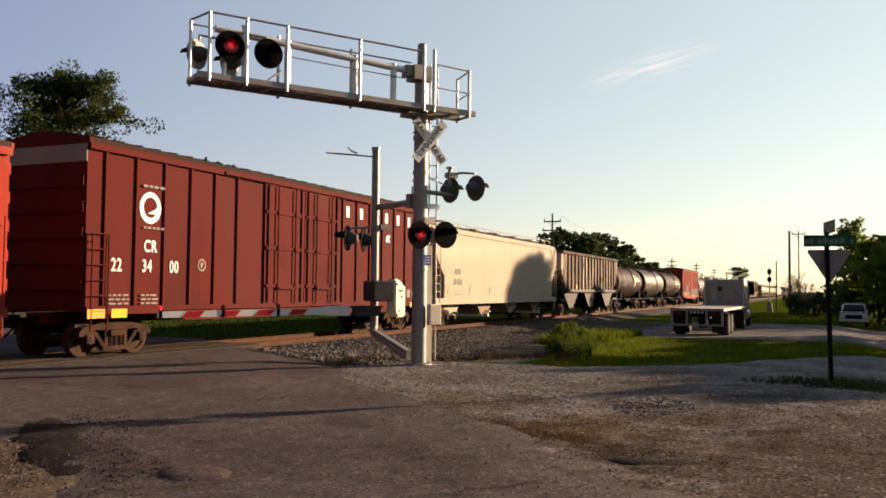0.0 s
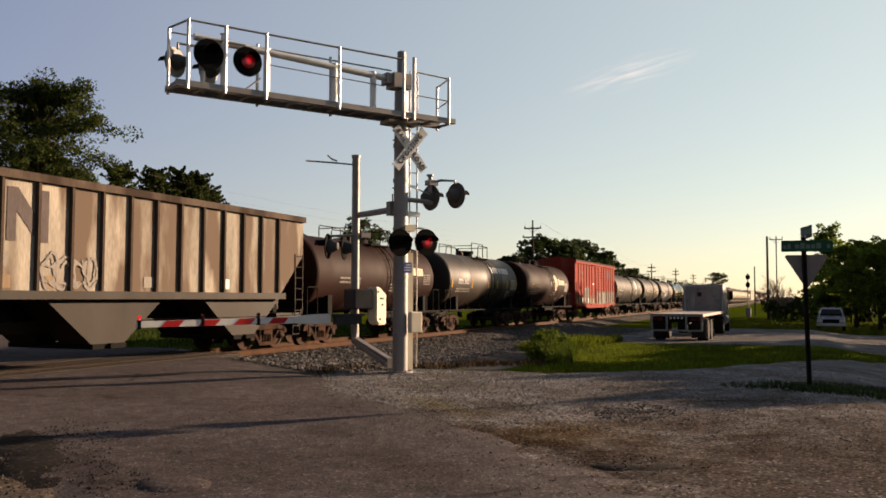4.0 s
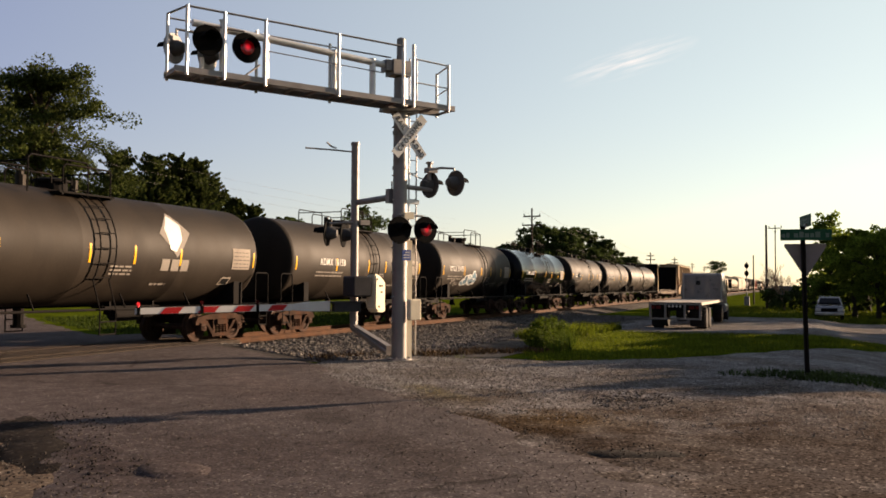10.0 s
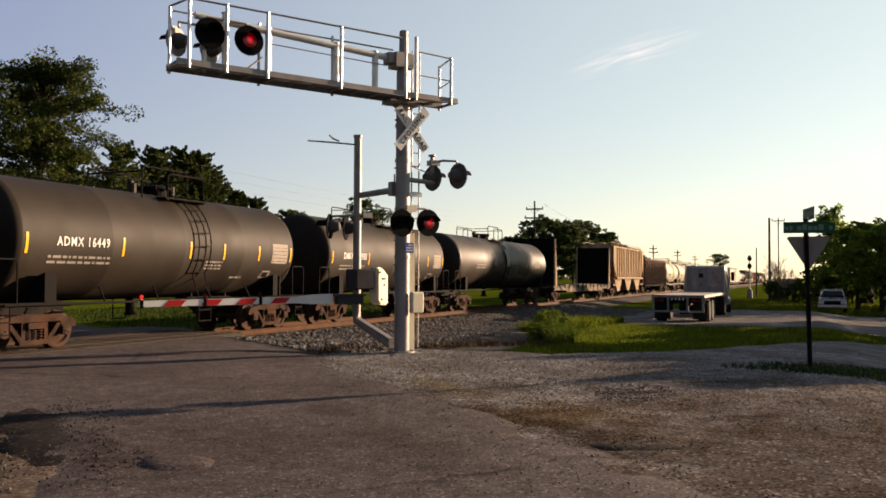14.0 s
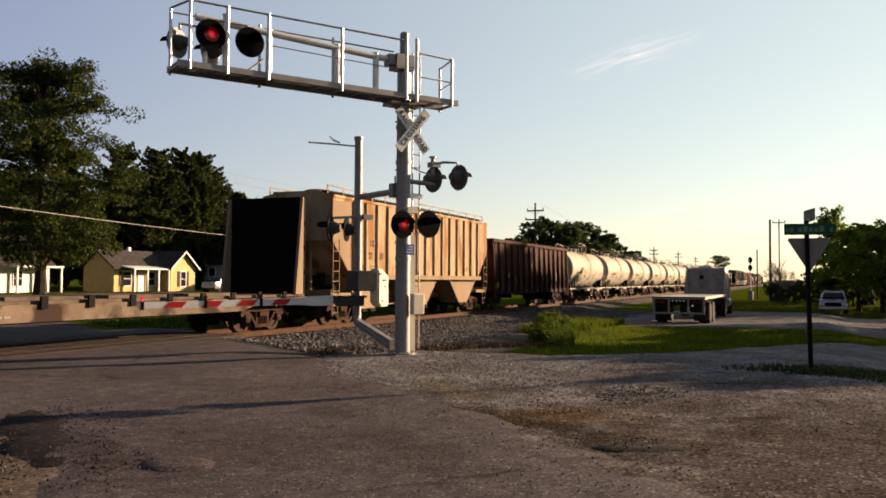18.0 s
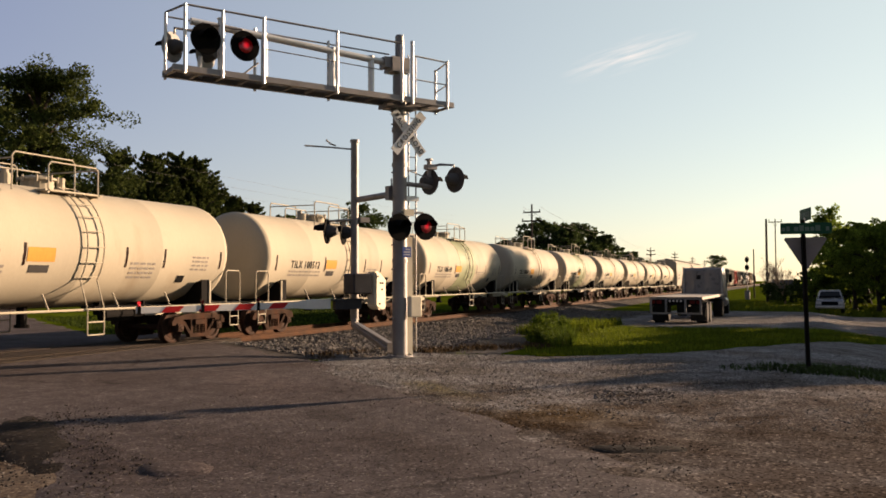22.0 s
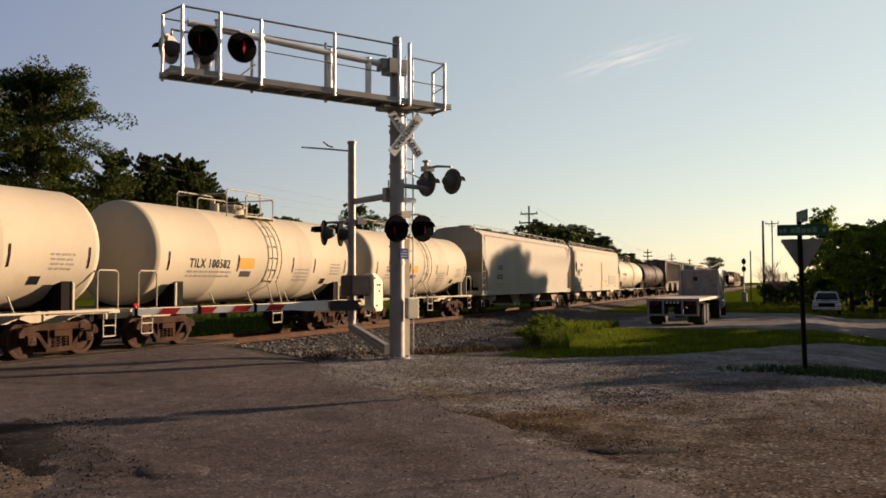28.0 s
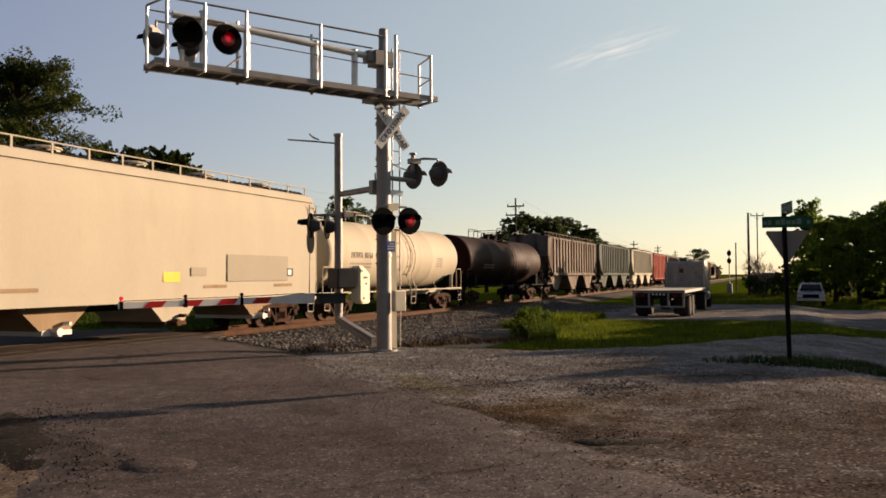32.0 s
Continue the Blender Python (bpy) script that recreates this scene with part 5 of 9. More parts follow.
def ribbed_hopper(lead, length, paint_, base_, label, ribs=15, z_low=1.80, z_top=4.50, bays=3, covered=True, trim_=None):
    """A hopper with flat sides stiffened by posts, sloping bays below and open ends."""
    car = car_thing(lead, length, label, "hopper car")
    h = length / 2
    trim_ = trim_ or paint_
    bm = bmesh.new()
    prism(bm, [(-h, z_top), (h, z_top), (h, 3.05), (h - 1.35, z_low), (-h + 1.35, z_low), (-h, 3.05)], "y", -1.46, 1.46)
    part("body", bm, paint_, car)
    bm = bmesh.new()
    if covered:
        prism(bm, [(-1.50, z_top), (-1.50, z_top + 0.10), (-0.7, z_top + 0.26), (0.7, z_top + 0.26), (1.50, z_top + 0.10), (1.50, z_top)], "x", -h, h)
        part("roof", bm, paint_, car)
    else:
        for s in (-1, 1):
            box(bm, -h, h, s * 1.50 - 0.08, s * 1.50 + 0.08, z_top - 0.08, z_top + 0.10)
            box(bm, s * h - 0.06, s * h + 0.06, -1.5, 1.5, z_top - 0.08, z_top + 0.10)
        part("top_rim", bm, trim_, car)
    me = None
    for s in (-1, 1):
        for k in range(ribs):
            x = -h + 1.55 + (length - 3.1) * k / (ribs - 1)
            if me is None:
                bm = bmesh.new()
                prism(bm, [(-0.05, -1.46), (-0.035, -1.55), (0.035, -1.55), (0.05, -1.46)], "z", z_low, z_top - 0.02)
                ob = part("post", bm, trim_, car)
                me = ob.data
                ob.location.x = x
            else:
                put(me, "post", car, pose(x, 0, 0, 0, 0, 0 if s < 0 else 180))
    bm = bmesh.new()
    for s in (-1, 1):
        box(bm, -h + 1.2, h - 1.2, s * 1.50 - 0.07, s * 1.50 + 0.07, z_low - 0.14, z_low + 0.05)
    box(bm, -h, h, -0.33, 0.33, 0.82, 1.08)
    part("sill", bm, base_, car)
    for k in range(bays):
        x = -h + 3.1 + (length - 6.2) * k / (bays - 1)
        w = (length - 5.0) / bays / 2
        for s in (-1, 1):
            bm = bmesh.new()
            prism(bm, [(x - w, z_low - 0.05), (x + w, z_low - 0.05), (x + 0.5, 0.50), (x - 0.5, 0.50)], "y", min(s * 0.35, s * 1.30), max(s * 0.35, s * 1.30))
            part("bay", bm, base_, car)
        bm = bmesh.new()
        box(bm, x - 0.55, x + 0.55, -1.36, 1.36, 0.42, 0.54)
        rod(bm, (x, -1.45, 0.48), (x, -1.2, 0.48), 0.07, 10)
        part("outlet_gate", bm, STEEL_DARK, car)
    if covered:
        roof_walk(car, length, z_top + 0.22, 1.05, paint_)
        hatches(car, length, z_top + 0.24, 6, paint_)
    end_frames(car, length, base_, 1.16, 3.1)
    running_gear(car, h - 1.5, h + 0.65)
    return car


def gondola(lead, length, paint_, label, ribs=15):
    """An open coal car with deep tapered posts and a heavy top rim."""
    car = car_thing(lead, length, label, "coal car")
    h, z0, z1 = length / 2, 1.0, 3.80
    for s in (-1, 1):
        bm = bmesh.new()
        box(bm, -h + 0.06, h - 0.06, s * 1.36 - 0.03, s * 1.36 + 0.03, z0, z1)
        part("side_sheet", bm, paint_, car)
        bm = bmesh.new()
        box(bm, s * (h - 0.03) - 0.03, s * (h - 0.03) + 0.03, -1.36, 1.36, z0, z1)
        part("end_sheet", bm, paint_, car)
    bm = bmesh.new()
    box(bm, -h + 0.06, h - 0.06, -1.33, 1.33, z0, z0 + 0.06)
    part("floor", bm, paint_, car)
    bm = bmesh.new()
    for s in (-1, 1):
        box(bm, -h, h, s * 1.43 - 0.11, s * 1.43 + 0.11, z1 - 0.05, z1 + 0.13)
        box(bm, s * h - 0.08, s * h + 0.08, -1.5, 1.5, z1 - 0.05, z1 + 0.13)
    part("top_rim", bm, paint_, car)
    me = None
    for s in (-1, 1):
        for k in range(ribs):
            x = -h + 0.12 + (length - 0.24) * k / (ribs - 1)
            if me is None:
                bm = bmesh.new()
                prism(bm, [(-1.39, z1 - 0.05), (-1.47, z1 - 0.05), (-1.60, 1.45), (-1.54, 0.85), (-1.39, 0.85)], "x", -0.06, 0.06)
                ob = part("post", bm, paint_, car)
                me = ob.data
                ob.location.x = x
            else:
                put(me, "post", car, pose(x, 0, 0, 0, 0, 0 if s < 0 else 180))
    bm = bmesh.new()
    for s in (-1, 1):
        box(bm, -h, h, s * 1.42 - 0.05, s * 1.42 + 0.05, 0.86, 1.08)
    box(bm, -h, h, -0.35, 0.35, 0.78, 1.0)
    for x in (-h + 3.6, h - 3.6):
        box(bm, x - 0.08, x + 0.08, -1.4, 1.4, 0.62, 1.0)
    part("underframe", bm, STEEL_DARK, car)
    bm = bmesh.new()
    nx, ny = 40, 8
    vs = [[bm.verts.new((-h + 0.1 + (length - 0.2) * i / nx, -1.32 + 2.64 * j / ny, 3.2 + 0.25 * noise.noise((i * 0.4, j * 0.5, lead)))) for j in range(ny + 1)] for i in range(nx + 1)]
    for i in range(nx):
        for j in range(ny):
            bm.faces.new((vs[i][j], vs[i + 1][j], vs[i + 1][j + 1], vs[i][j + 1]))
    part("load", bm, STEEL_DARK, car, "heap of dark coal")
    for k in (0, 6, 12):
        x = -h + 0.2 + (length - 0.24) * k / (ribs - 1)
        patch_on("reflector", car, [(x + 0.2, 1.25), (x + 0.62, 1.25), (x + 0.62, 1.36), (x + 0.2, 1.36)], P_YELLOW, y=-1.39)
    for s in (-1, 1):
        ladder("corner_ladder", car, s * (h - 0.45), -1.46, 0.6, 3.7, paint_, out=0.05)
    running_gear(car, h - 1.5, h + 0.65)
    return car


def box_car(lead, length, paint_, label, posts, doors, z_top=4.62, fish=0.0, end_white=False):
    """A box car: body, roof, posts, plug or sliding doors, sills, ladders."""
    car = car_thing(lead, length, label, "box car")
    h, z0 = length / 2, 1.10
    bm = bmesh.new()
    box(bm, -h, h, -1.44, 1.44, z0, z_top)
    part("body", bm, paint_, car)
    bm = bmesh.new()
    prism(bm, [(-1.52, z_top - 0.12), (-1.52, z_top + 0.02), (-0.1, z_top + 0.24), (0.1, z_top + 0.24), (1.52, z_top + 0.02), (1.52, z_top - 0.12)], "x", -h + 0.03, h - 0.03)
    part("roof", bm, P_ROOF, car, "dark weathered corrugated roof")
    for s in (-1, 1):
        bm = bmesh.new()
        prism(bm, [(-1.52, z_top - 0.12), (-1.52, z_top + 0.01), (-0.1, z_top + 0.23), (0.1, z_top + 0.23), (1.52, z_top + 0.01), (1.52, z_top - 0.12)], "x", min(s * (h + 0.03), s * (h - 0.03)), max(s * (h + 0.03), s * (h - 0.03)))
        part("end_gable", bm, paint_, car)
    bm = bmesh.new()
    for s in (-1, 1):
        box(bm, -h, h, s * 1.515 - 0.02, s * 1.515 + 0.02, z_top - 0.26, z_top - 0.10)
    part("top_chord", bm, paint_, car)
    bm = bmesh.new()
    x = -h + 0.4
    while x < h - 0.2:
        prism(bm, [(-1.50, z_top + 0.03), (-0.1, z_top + 0.245), (0.1, z_top + 0.245), (1.50, z_top + 0.03), (1.50, z_top + 0.06), (0.1, z_top + 0.285), (-0.1, z_top + 0.285), (-1.50, z_top + 0.06)], "x", x, x + 0.07)
        x += 0.62
    part("roof_rib", bm, P_ROOF, car)
    me = None
    for s in (-1, 1):
        for x in posts:
            if me is None:
                bm = bmesh.new()
                prism(bm, [(-0.065, -1.44), (-0.04, -1.495), (0.04, -1.495), (0.065, -1.44)], "z", z0 + 0.05, z_top - 0.12)
                ob = part("post", bm, paint_, car)
                me = ob.data
                ob.location.x = x
            else:
                put(me, "post", car, pose(x, 0, 0, 0, 0, 0 if s < 0 else 180))
    bm = bmesh.new()
    for s in (-1, 1):
        prism(bm, [(-h, z0 + 0.12), (h, z0 + 0.12), (h, z0 - 0.08), (h - 2.8, z0 - 0.08), (h - 3.4, z0 - 0.08 - fish), (-h + 3.4, z0 - 0.08 - fish), (-h + 2.8, z0 - 0.08), (-h, z0 - 0.08)], "y", s * 1.50 - 0.03, s * 1.50 + 0.03)
    box(bm, -h, h, -0.35, 0.35, 0.78, 1.05)
    for q in (-4, -2, 0, 2, 4):
        box(bm, q - 0.07, q + 0.07, -1.4, 1.4, 0.88, z0)
    part("side_sill", bm, paint_, car)
    for x0, x1, style in doors:
        for s in (-1, 1):
            bm = bmesh.new()
            box(bm, x0, x1, min(s * 1.44, s * 1.50), max(s * 1.44, s * 1.50), z0 + 0.10, z_top - 0.22)
            door = part("door", bm, paint_, car)
            if style == "plug":
                for z in (1.75, 2.9, 4.0):
                    bm = bmesh.new()
                    box(bm, x0 + 0.05, x1 - 0.05, min(s * 1.50, s * 1.54), max(s * 1.50, s * 1.54), z - 0.05, z + 0.05)
                    part("door_bar", bm, paint_, door)
                for q in (0.08, 0.92):
                    bm = bmesh.new()
                    box(bm, x0 + (x1 - x0) * q - 0.04, x0 + (x1 - x0) * q + 0.04, min(s * 1.50, s * 1.55), max(s * 1.50, s * 1.55), z0 + 0.15, z_top - 0.28)
                    part("door_bar", bm, paint_, door)
            else:
                z = z0 + 0.3
                while z < z_top - 0.35:
                    bm = bmesh.new()
                    prism(bm, [(s * 1.50, z), (s * 1.535, z + 0.03), (s * 1.535, z + 0.11), (s * 1.50, z + 0.14)], "x", x0 + 0.06, x1 - 0.06)
                    part("door_rib", bm, paint_, door)
                    z += 0.24
            bm = bmesh.new()
            for q in (0.28, 0.72):
                xx = x0 + (x1 - x0) * q
                rod(bm, (xx, s * 1.57, z0 + 0.1), (xx, s * 1.57, z_top - 0.3), 0.025, 8)
            box(bm, x0 + (x1 - x0) * 0.3, x0 + (x1 - x0) * 0.7, min(s * 1.54, s * 1.60), max(s * 1.54, s * 1.60), z0 + 0.55, z0 + 0.62)
            part("lock_rod", bm, paint_, door)
    bm = bmesh.new()
    xa, xb = min(d[0] for d in doors) - 2.0, max(d[1] for d in doors) + 2.0
    for s in (-1, 1):
        box(bm, xa, xb, s * 1.55 - 0.03, s * 1.55 + 0.03, z0 - 0.02, z0 + 0.06)
        box(bm, xa, xb, s * 1.55 - 0.03, s * 1.55 + 0.03, z_top - 0.24, z_top - 0.16)
    part("door_track", bm, paint_, car)
    for s in (-1, 1):
        for x in (-h + 0.38, h - 0.38):
            ladder("corner_ladder", car, x, s * 1.46, 0.62, 3.1 if x > 0 else 2.9, paint_, width=0.5, out=0.07)
        bm = bmesh.new()
        for z in (1.7, 2.3, 2.9, 3.5, 4.1):
            box(bm, min(s * h, s * (h + 0.07)), max(s * h, s * (h + 0.07)), -1.40, 1.40, z - 0.12, z + 0.12)
        part("end_rib", bm, paint_, car)
    if end_white:
        bm = bmesh.new()
        box(bm, -h - 0.03, -h - 0.004, -1.44, 1.44, z_top - 0.55, z_top - 0.14)
        part("end_band", bm, P_FADE, car, "whitened upper end sheet")
    running_gear(car, h - 1.42, h + 0.85)
    return car


def bulkhead_flat(lead, length, label):
    """An empty flat car with a tall braced bulkhead at either end."""
    car = car_thing(lead, length, label, "flat car")
    h = length / 2
    bm = bmesh.new()
    box(bm, -h, h, -1.42, 1.42, 1.08, 1.16)
    part("deck", bm, DECK, car)
    bm = bmesh.new()
    for s in (-1, 1):
        prism(bm, [(-h, 1.08), (h, 1.08), (h, 0.84), (h - 3.0, 0.84), (h - 3.6, 0.70), (-h + 3.6, 0.70), (-h + 3.0, 0.84), (-h, 0.84)], "y", s * 1.45 - 0.05, s * 1.45 + 0.05)
    box(bm, -h, h, -0.35, 0.35, 0.60, 1.08)
    part("side_sill", bm, P_SILL, car)
    me = None
    for s in (-1, 1):
        for k in range(13):
            x = -h + 1.4 + (length - 2.8) * k / 12
            if me is None:
                bm = bmesh.new()
                box(bm, -0.09, 0.09, -1.56, -1.50, 0.98, 1.26)
                ob = part("stake_pocket", bm, STEEL_DARK, car)
                me = ob.data
                ob.location.x = x
            else:
                put(me, "stake_pocket", car, pose(x, 0, 0, 0, 0, 0 if s < 0 else 180))
        bm = bmesh.new()
        x = s * (h - 0.12)
        box(bm, x - 0.10, x + 0.10, -1.45, 1.45, 1.16, 4.42)
        for z in (1.9, 2.7, 3.5):
            box(bm, x - 0.13, x + 0.13, -1.45, 1.45, z - 0.06, z + 0.06)
        part("bulkhead", bm, BLACK, car, "dark steel bulkhead wall")
        for yy in (-1.45, 1.45):
            bm = bmesh.new()
            prism(bm, [(x - s * 0.10, 1.16), (x - s * 0.55, 1.16), (x - s * 0.16, 4.40), (x - s * 0.10, 4.40)], "y", yy - 0.05, yy + 0.05)
            part("brace", bm, P_TANBASE, car, "tapered brace of rusty tan steel")
    bm = bmesh.new()
    for q in (-5, -2, 1, 4):
        box(bm, q, q + 2.2, -1.1, 1.1, 1.16, 1.24)
    part("load_bearer", bm, DECK, car)
    running_gear(car, h - 1.9, h + 0.75)
    return car


# ---- the train, car by car: place of the body's leading end at the start, body length ----
def run(t):
    """How far the train has rolled after t seconds."""
    return 11.5947 * t + 0.03897 * t * t + 0.0000538 * t ** 3


LEAD = (-3.35, 14.72, 34.23, 54.69, 73.16, 85.70, 98.59, 111.10, 128.33, 144.49, 157.60, 170.53, 183.70, 196.96, 209.91, 227.52, 248.45, 265.94, 284.60, 297.68, 310.28, 323.41, 336.37, 349.05, 361.80, 374.52, 387.02, 399.66, 421.03, 440.99, 456.82, 473.61, 493.34, 513.09, 532.77)
LONG = (16.00, 18.15, 18.99, 17.29, 10.23, 10.55, 10.50, 15.41, 13.91, 10.43, 10.56, 10.56, 10.69, 10.57, 15.59, 19.14, 16.53, 16.47, 10.74, 10.32, 10.57, 10.43, 10.35, 10.43, 10.50, 10.37, 10.58, 19.96, 18.57, 13.52, 14.71, 18.06, 18.08, 18.06, 13.52)


def spread(lo, hi, n):
    return [lo + (hi - lo) * k / (n - 1) for k in range(n)]


def leaf_mark(car, x, z, wrap):
    patch_on("emblem", car, [(x - 0.62, z), (x, z + 0.70), (x + 0.62, z + 0.07), (x + 0.03, z - 0.63)], P_FADE, wrap, label="pale diamond emblem")
    patch_on("emblem", car, [(x - 0.26, z - 0.42), (x - 0.38, z + 0.14), (x - 0.07, z + 0.58), (x + 0.29, z + 0.28), (x + 0.23, z - 0.14), (x - 0.03, z - 0.48)], P_WHITE, wrap, lift=0.012)


def flower_mark(car, x, z, wrap):
    for dx, dz in ((-0.24, 0.0), (0.24, 0.0), (0.0, 0.27), (0.0, -0.27)):
        patch_on("emblem", car, oval(x + dx, z + dz, 0.27, 0.31), P_EMBLEM, wrap, lift=0.008 + 0.002 * (dx > 0) + 0.004 * (dz > 0), label="cream petal emblem")
    for k in range(4):
        a = k * math.pi / 2
        pts = [(0.10 + 0.26 * q / 7, 0.13 * math.sin(math.pi * q / 7)) for q in range(8)]
        ring = pts + [(u, v - 0.085) for u, v in pts[::-1]]
        patch_on("emblem", car, [(x + u * math.cos(a) - v * math.sin(a), z + u * math.sin(a) + v * math.cos(a)) for u, v in ring], P_BROWN, wrap, lift=0.018)


def word_blocks(car, x, z, count, w, h, material, wrap=None, y=-1.5, gap=0.3, lift=0.008):
    """A brand's word as plain blocks of its size and colour."""
    for k in range(count):
        q = x + k * w * (1 + gap)
        patch_on("word_block", car, [(q, z), (q + w, z), (q + w, z + h), (q, z + h)], material, wrap, y, lift)


def scribble(car, x0, x1, z0, z1, n, materials, wrap=None, y=-1.5, seed=1):
    """Spray paint: overlapping rounded strokes."""
    rng = random.Random(seed)
    for k in range(n):
        cx = x0 + (x1 - x0) * (k + 0.5 + rng.uniform(-0.2, 0.2)) / n
        cz = (z0 + z1) / 2 + rng.uniform(-0.1, 0.1)
        rx, rz = (x1 - x0) / n * rng.uniform(0.45, 0.7), (z1 - z0) / 2 * rng.uniform(0.7, 1.0)
        ph, out, inn = rng.uniform(0, 6), [], []
        for q in range(15):
            a = ph + q / 14 * rng.uniform(4.2, 4.8)
            wv = 1 + 0.22 * math.sin(3 * a + ph)
            out.append((cx + rx * wv * math.cos(a), cz + rz * wv * math.sin(a)))
            inn.append((cx + (rx - 0.07) * wv * math.cos(a), cz + (rz - 0.07) * wv * math.sin(a)))
        bm = bmesh.new()

        def vert(p, l=0.007 + 0.0008 * (k % 7)):
            if wrap:
                ang = (p[1] - wrap[0]) / wrap[1]
                return bm.verts.new((p[0], -(wrap[1] + l) * math.cos(ang), wrap[0] + (wrap[1] + l) * math.sin(ang)))
            return bm.verts.new((p[0], y - l, p[1]))
        o, i = [vert(p) for p in out], [vert(p) for p in inn]
        for q in range(14):
            bm.faces.new((o[q], o[q + 1], i[q + 1], i[q]))
        part("spray_paint", bm, materials[k % len(materials)], car)


P_PANEL = paint("faded_orange_panel", (0.3192, 0.1634, 0.0342), 0.7)
P_MARK = paint("faded_brown_lettering", (0.095, 0.0532, 0.0304), 0.9)
P_EMBLEM = paint("cream_emblem_paint", (0.3496, 0.2736, 0.1824), 0.5)
TW = (TANK_Z, 1.42)
CARS = []


def add(k, car):
    CARS.append((car, LEAD[k] + LONG[k] / 2))
    return car


def side_text(car, text, size, x, z, material, y=-1.5, space=1.1, squeeze=0.85):
    lettering("lettering", text, size, pose(x, y - 0.004, z, 90) @ Matrix.Diagonal((squeeze, 1, 1, 1)), material, car, space=space, bold=0.008)


# red box car that has passed, and the oxide red box car behind it
c = add(0, box_car(LEAD[0], LONG[0], P_RED, "bright red ribbed box car ahead of the oxide one", spread(-7.4, 7.4, 15), [(-1.4, 1.4, "slide")]))
c = add(1, box_car(LEAD[1] , LONG[1], P_OXIDE, "oxide red double door box car with white lettering", [x for x in spread(-LONG[1] / 2 + 0.55, LONG[1] / 2 - 0.55, 18) if not -2.3 < x + 0.3 < 2.7], [(-2.2, -0.02, "plug"), (0.02, 2.2, "plug")], z_top=5.10, fish=0.2, end_white=True))
h = LONG[1] / 2
patch_on("emblem", c, oval(-h + 2.05, 3.65, 0.38, 0.40), P_WHITE, y=-1.445, label="round white emblem")
patch_on("emblem", c, oval(-h + 2.05, 3.66, 0.24, 0.26), P_OXIDE, y=-1.445, lift=0.012)
patch_on("emblem", c, [(-h + 1.95, 3.5), (-h + 2.4, 3.5), (-h + 2.35, 3.75), (-h + 2.2, 3.62)], P_WHITE, y=-1.445, lift=0.016)
side_text(c, "CR", 0.42, -h + 1.85, 2.55, P_WHITE, y=-1.45, squeeze=0.8)
for txt, dx in (("22", 0.78), ("34", 1.80), ("00", 2.78)):
    side_text(c, txt, 0.44, -h + dx, 2.05, P_WHITE, y=-1.45, squeeze=0.75)
word_blocks(c, 2.76, 4.22, 7, 0.22, 0.40, P_WHITE, y=-1.445, gap=3.56)
patch_on("emblem", c, [(5.85, 3.5), (6.2, 3.5), (6.2, 3.58), (6.05, 3.62), (6.2, 3.7), (6.18, 3.78), (5.95, 3.76), (5.85, 3.66)], P_WHITE, y=-1.445)
for q in (7.75, 8.2):
    patch_on("patch", c, [(q, 1.35), (q + 0.3, 1.35), (q + 0.3, 1.68), (q, 1.68)], P_FADE, y=-1.445)
bars("small_writing", c, [(-h + 0.7, 1.25, 0.7, 0.3, 3), (-h + 1.75, 1.25, 0.6, 0.3, 3), (-h + 1.75, 4.15, 0.75, 0.14, 1), (-h + 1.8, 3.12, 0.7, 0.12, 1), (-1.6, 3.55, 0.6, 0.12, 1), (0.9, 3.5, 0.6, 0.12, 1)], P_FADE, y=-1.49)
patch_on("stripe", c, [(-h + 0.02, 0.94), (-h + 0.55, 0.94), (-h + 0.55, 1.15), (-h + 0.02, 1.15)], P_ORANGE, y=-1.535)
patch_on("stripe", c, [(-h + 0.75, 0.94), (-h + 1.25, 0.94), (-h + 1.25, 1.15), (-h + 0.75, 1.15)], P_YELLOW, y=-1.535)
patch_on("stripe", c, [(h - 1.2, 0.97), (h - 0.1, 0.97), (h - 0.1, 1.17), (h - 1.2, 1.17)], P_ORANGE, y=-1.535)
patch_on("mark", c, oval(-h + 4.06, 2.28, 0.17, 0.17), P_FADE, y=-1.445)
patch_on("mark", c, oval(-h + 4.06, 2.28, 0.125, 0.125), P_OXIDE, y=-1.445, lift=0.012)
patch_on("mark", c, [(-h + 4.0, 2.21), (-h + 4.05, 2.2), (-h + 4.12, 2.34), (-h + 4.0, 2.36)], P_FADE, y=-1.445, lift=0.016)

c = add(2, smooth_hopper(LEAD[2], LONG[2], P_CREAM, "cream covered hopper car with smooth curved sides"))
side_text(c, "EQUX", 0.31, -7.4, 2.42, P_DARKGREY, y=-1.556)
side_text(c, "631678", 0.36, -7.5, 1.92, P_DARKGREY, y=-1.556)
for line in ((-7.5, 1.45, 1.1, 0.05, 1), (-7.5, 1.62, 1.1, 0.05, 1), (6.6, 1.5, 0.8, 0.05, 1), (6.6, 1.65, 0.8, 0.05, 1)):
    bars("small_writing", c, [line], P_SHADOWGREY, y=-1.553)

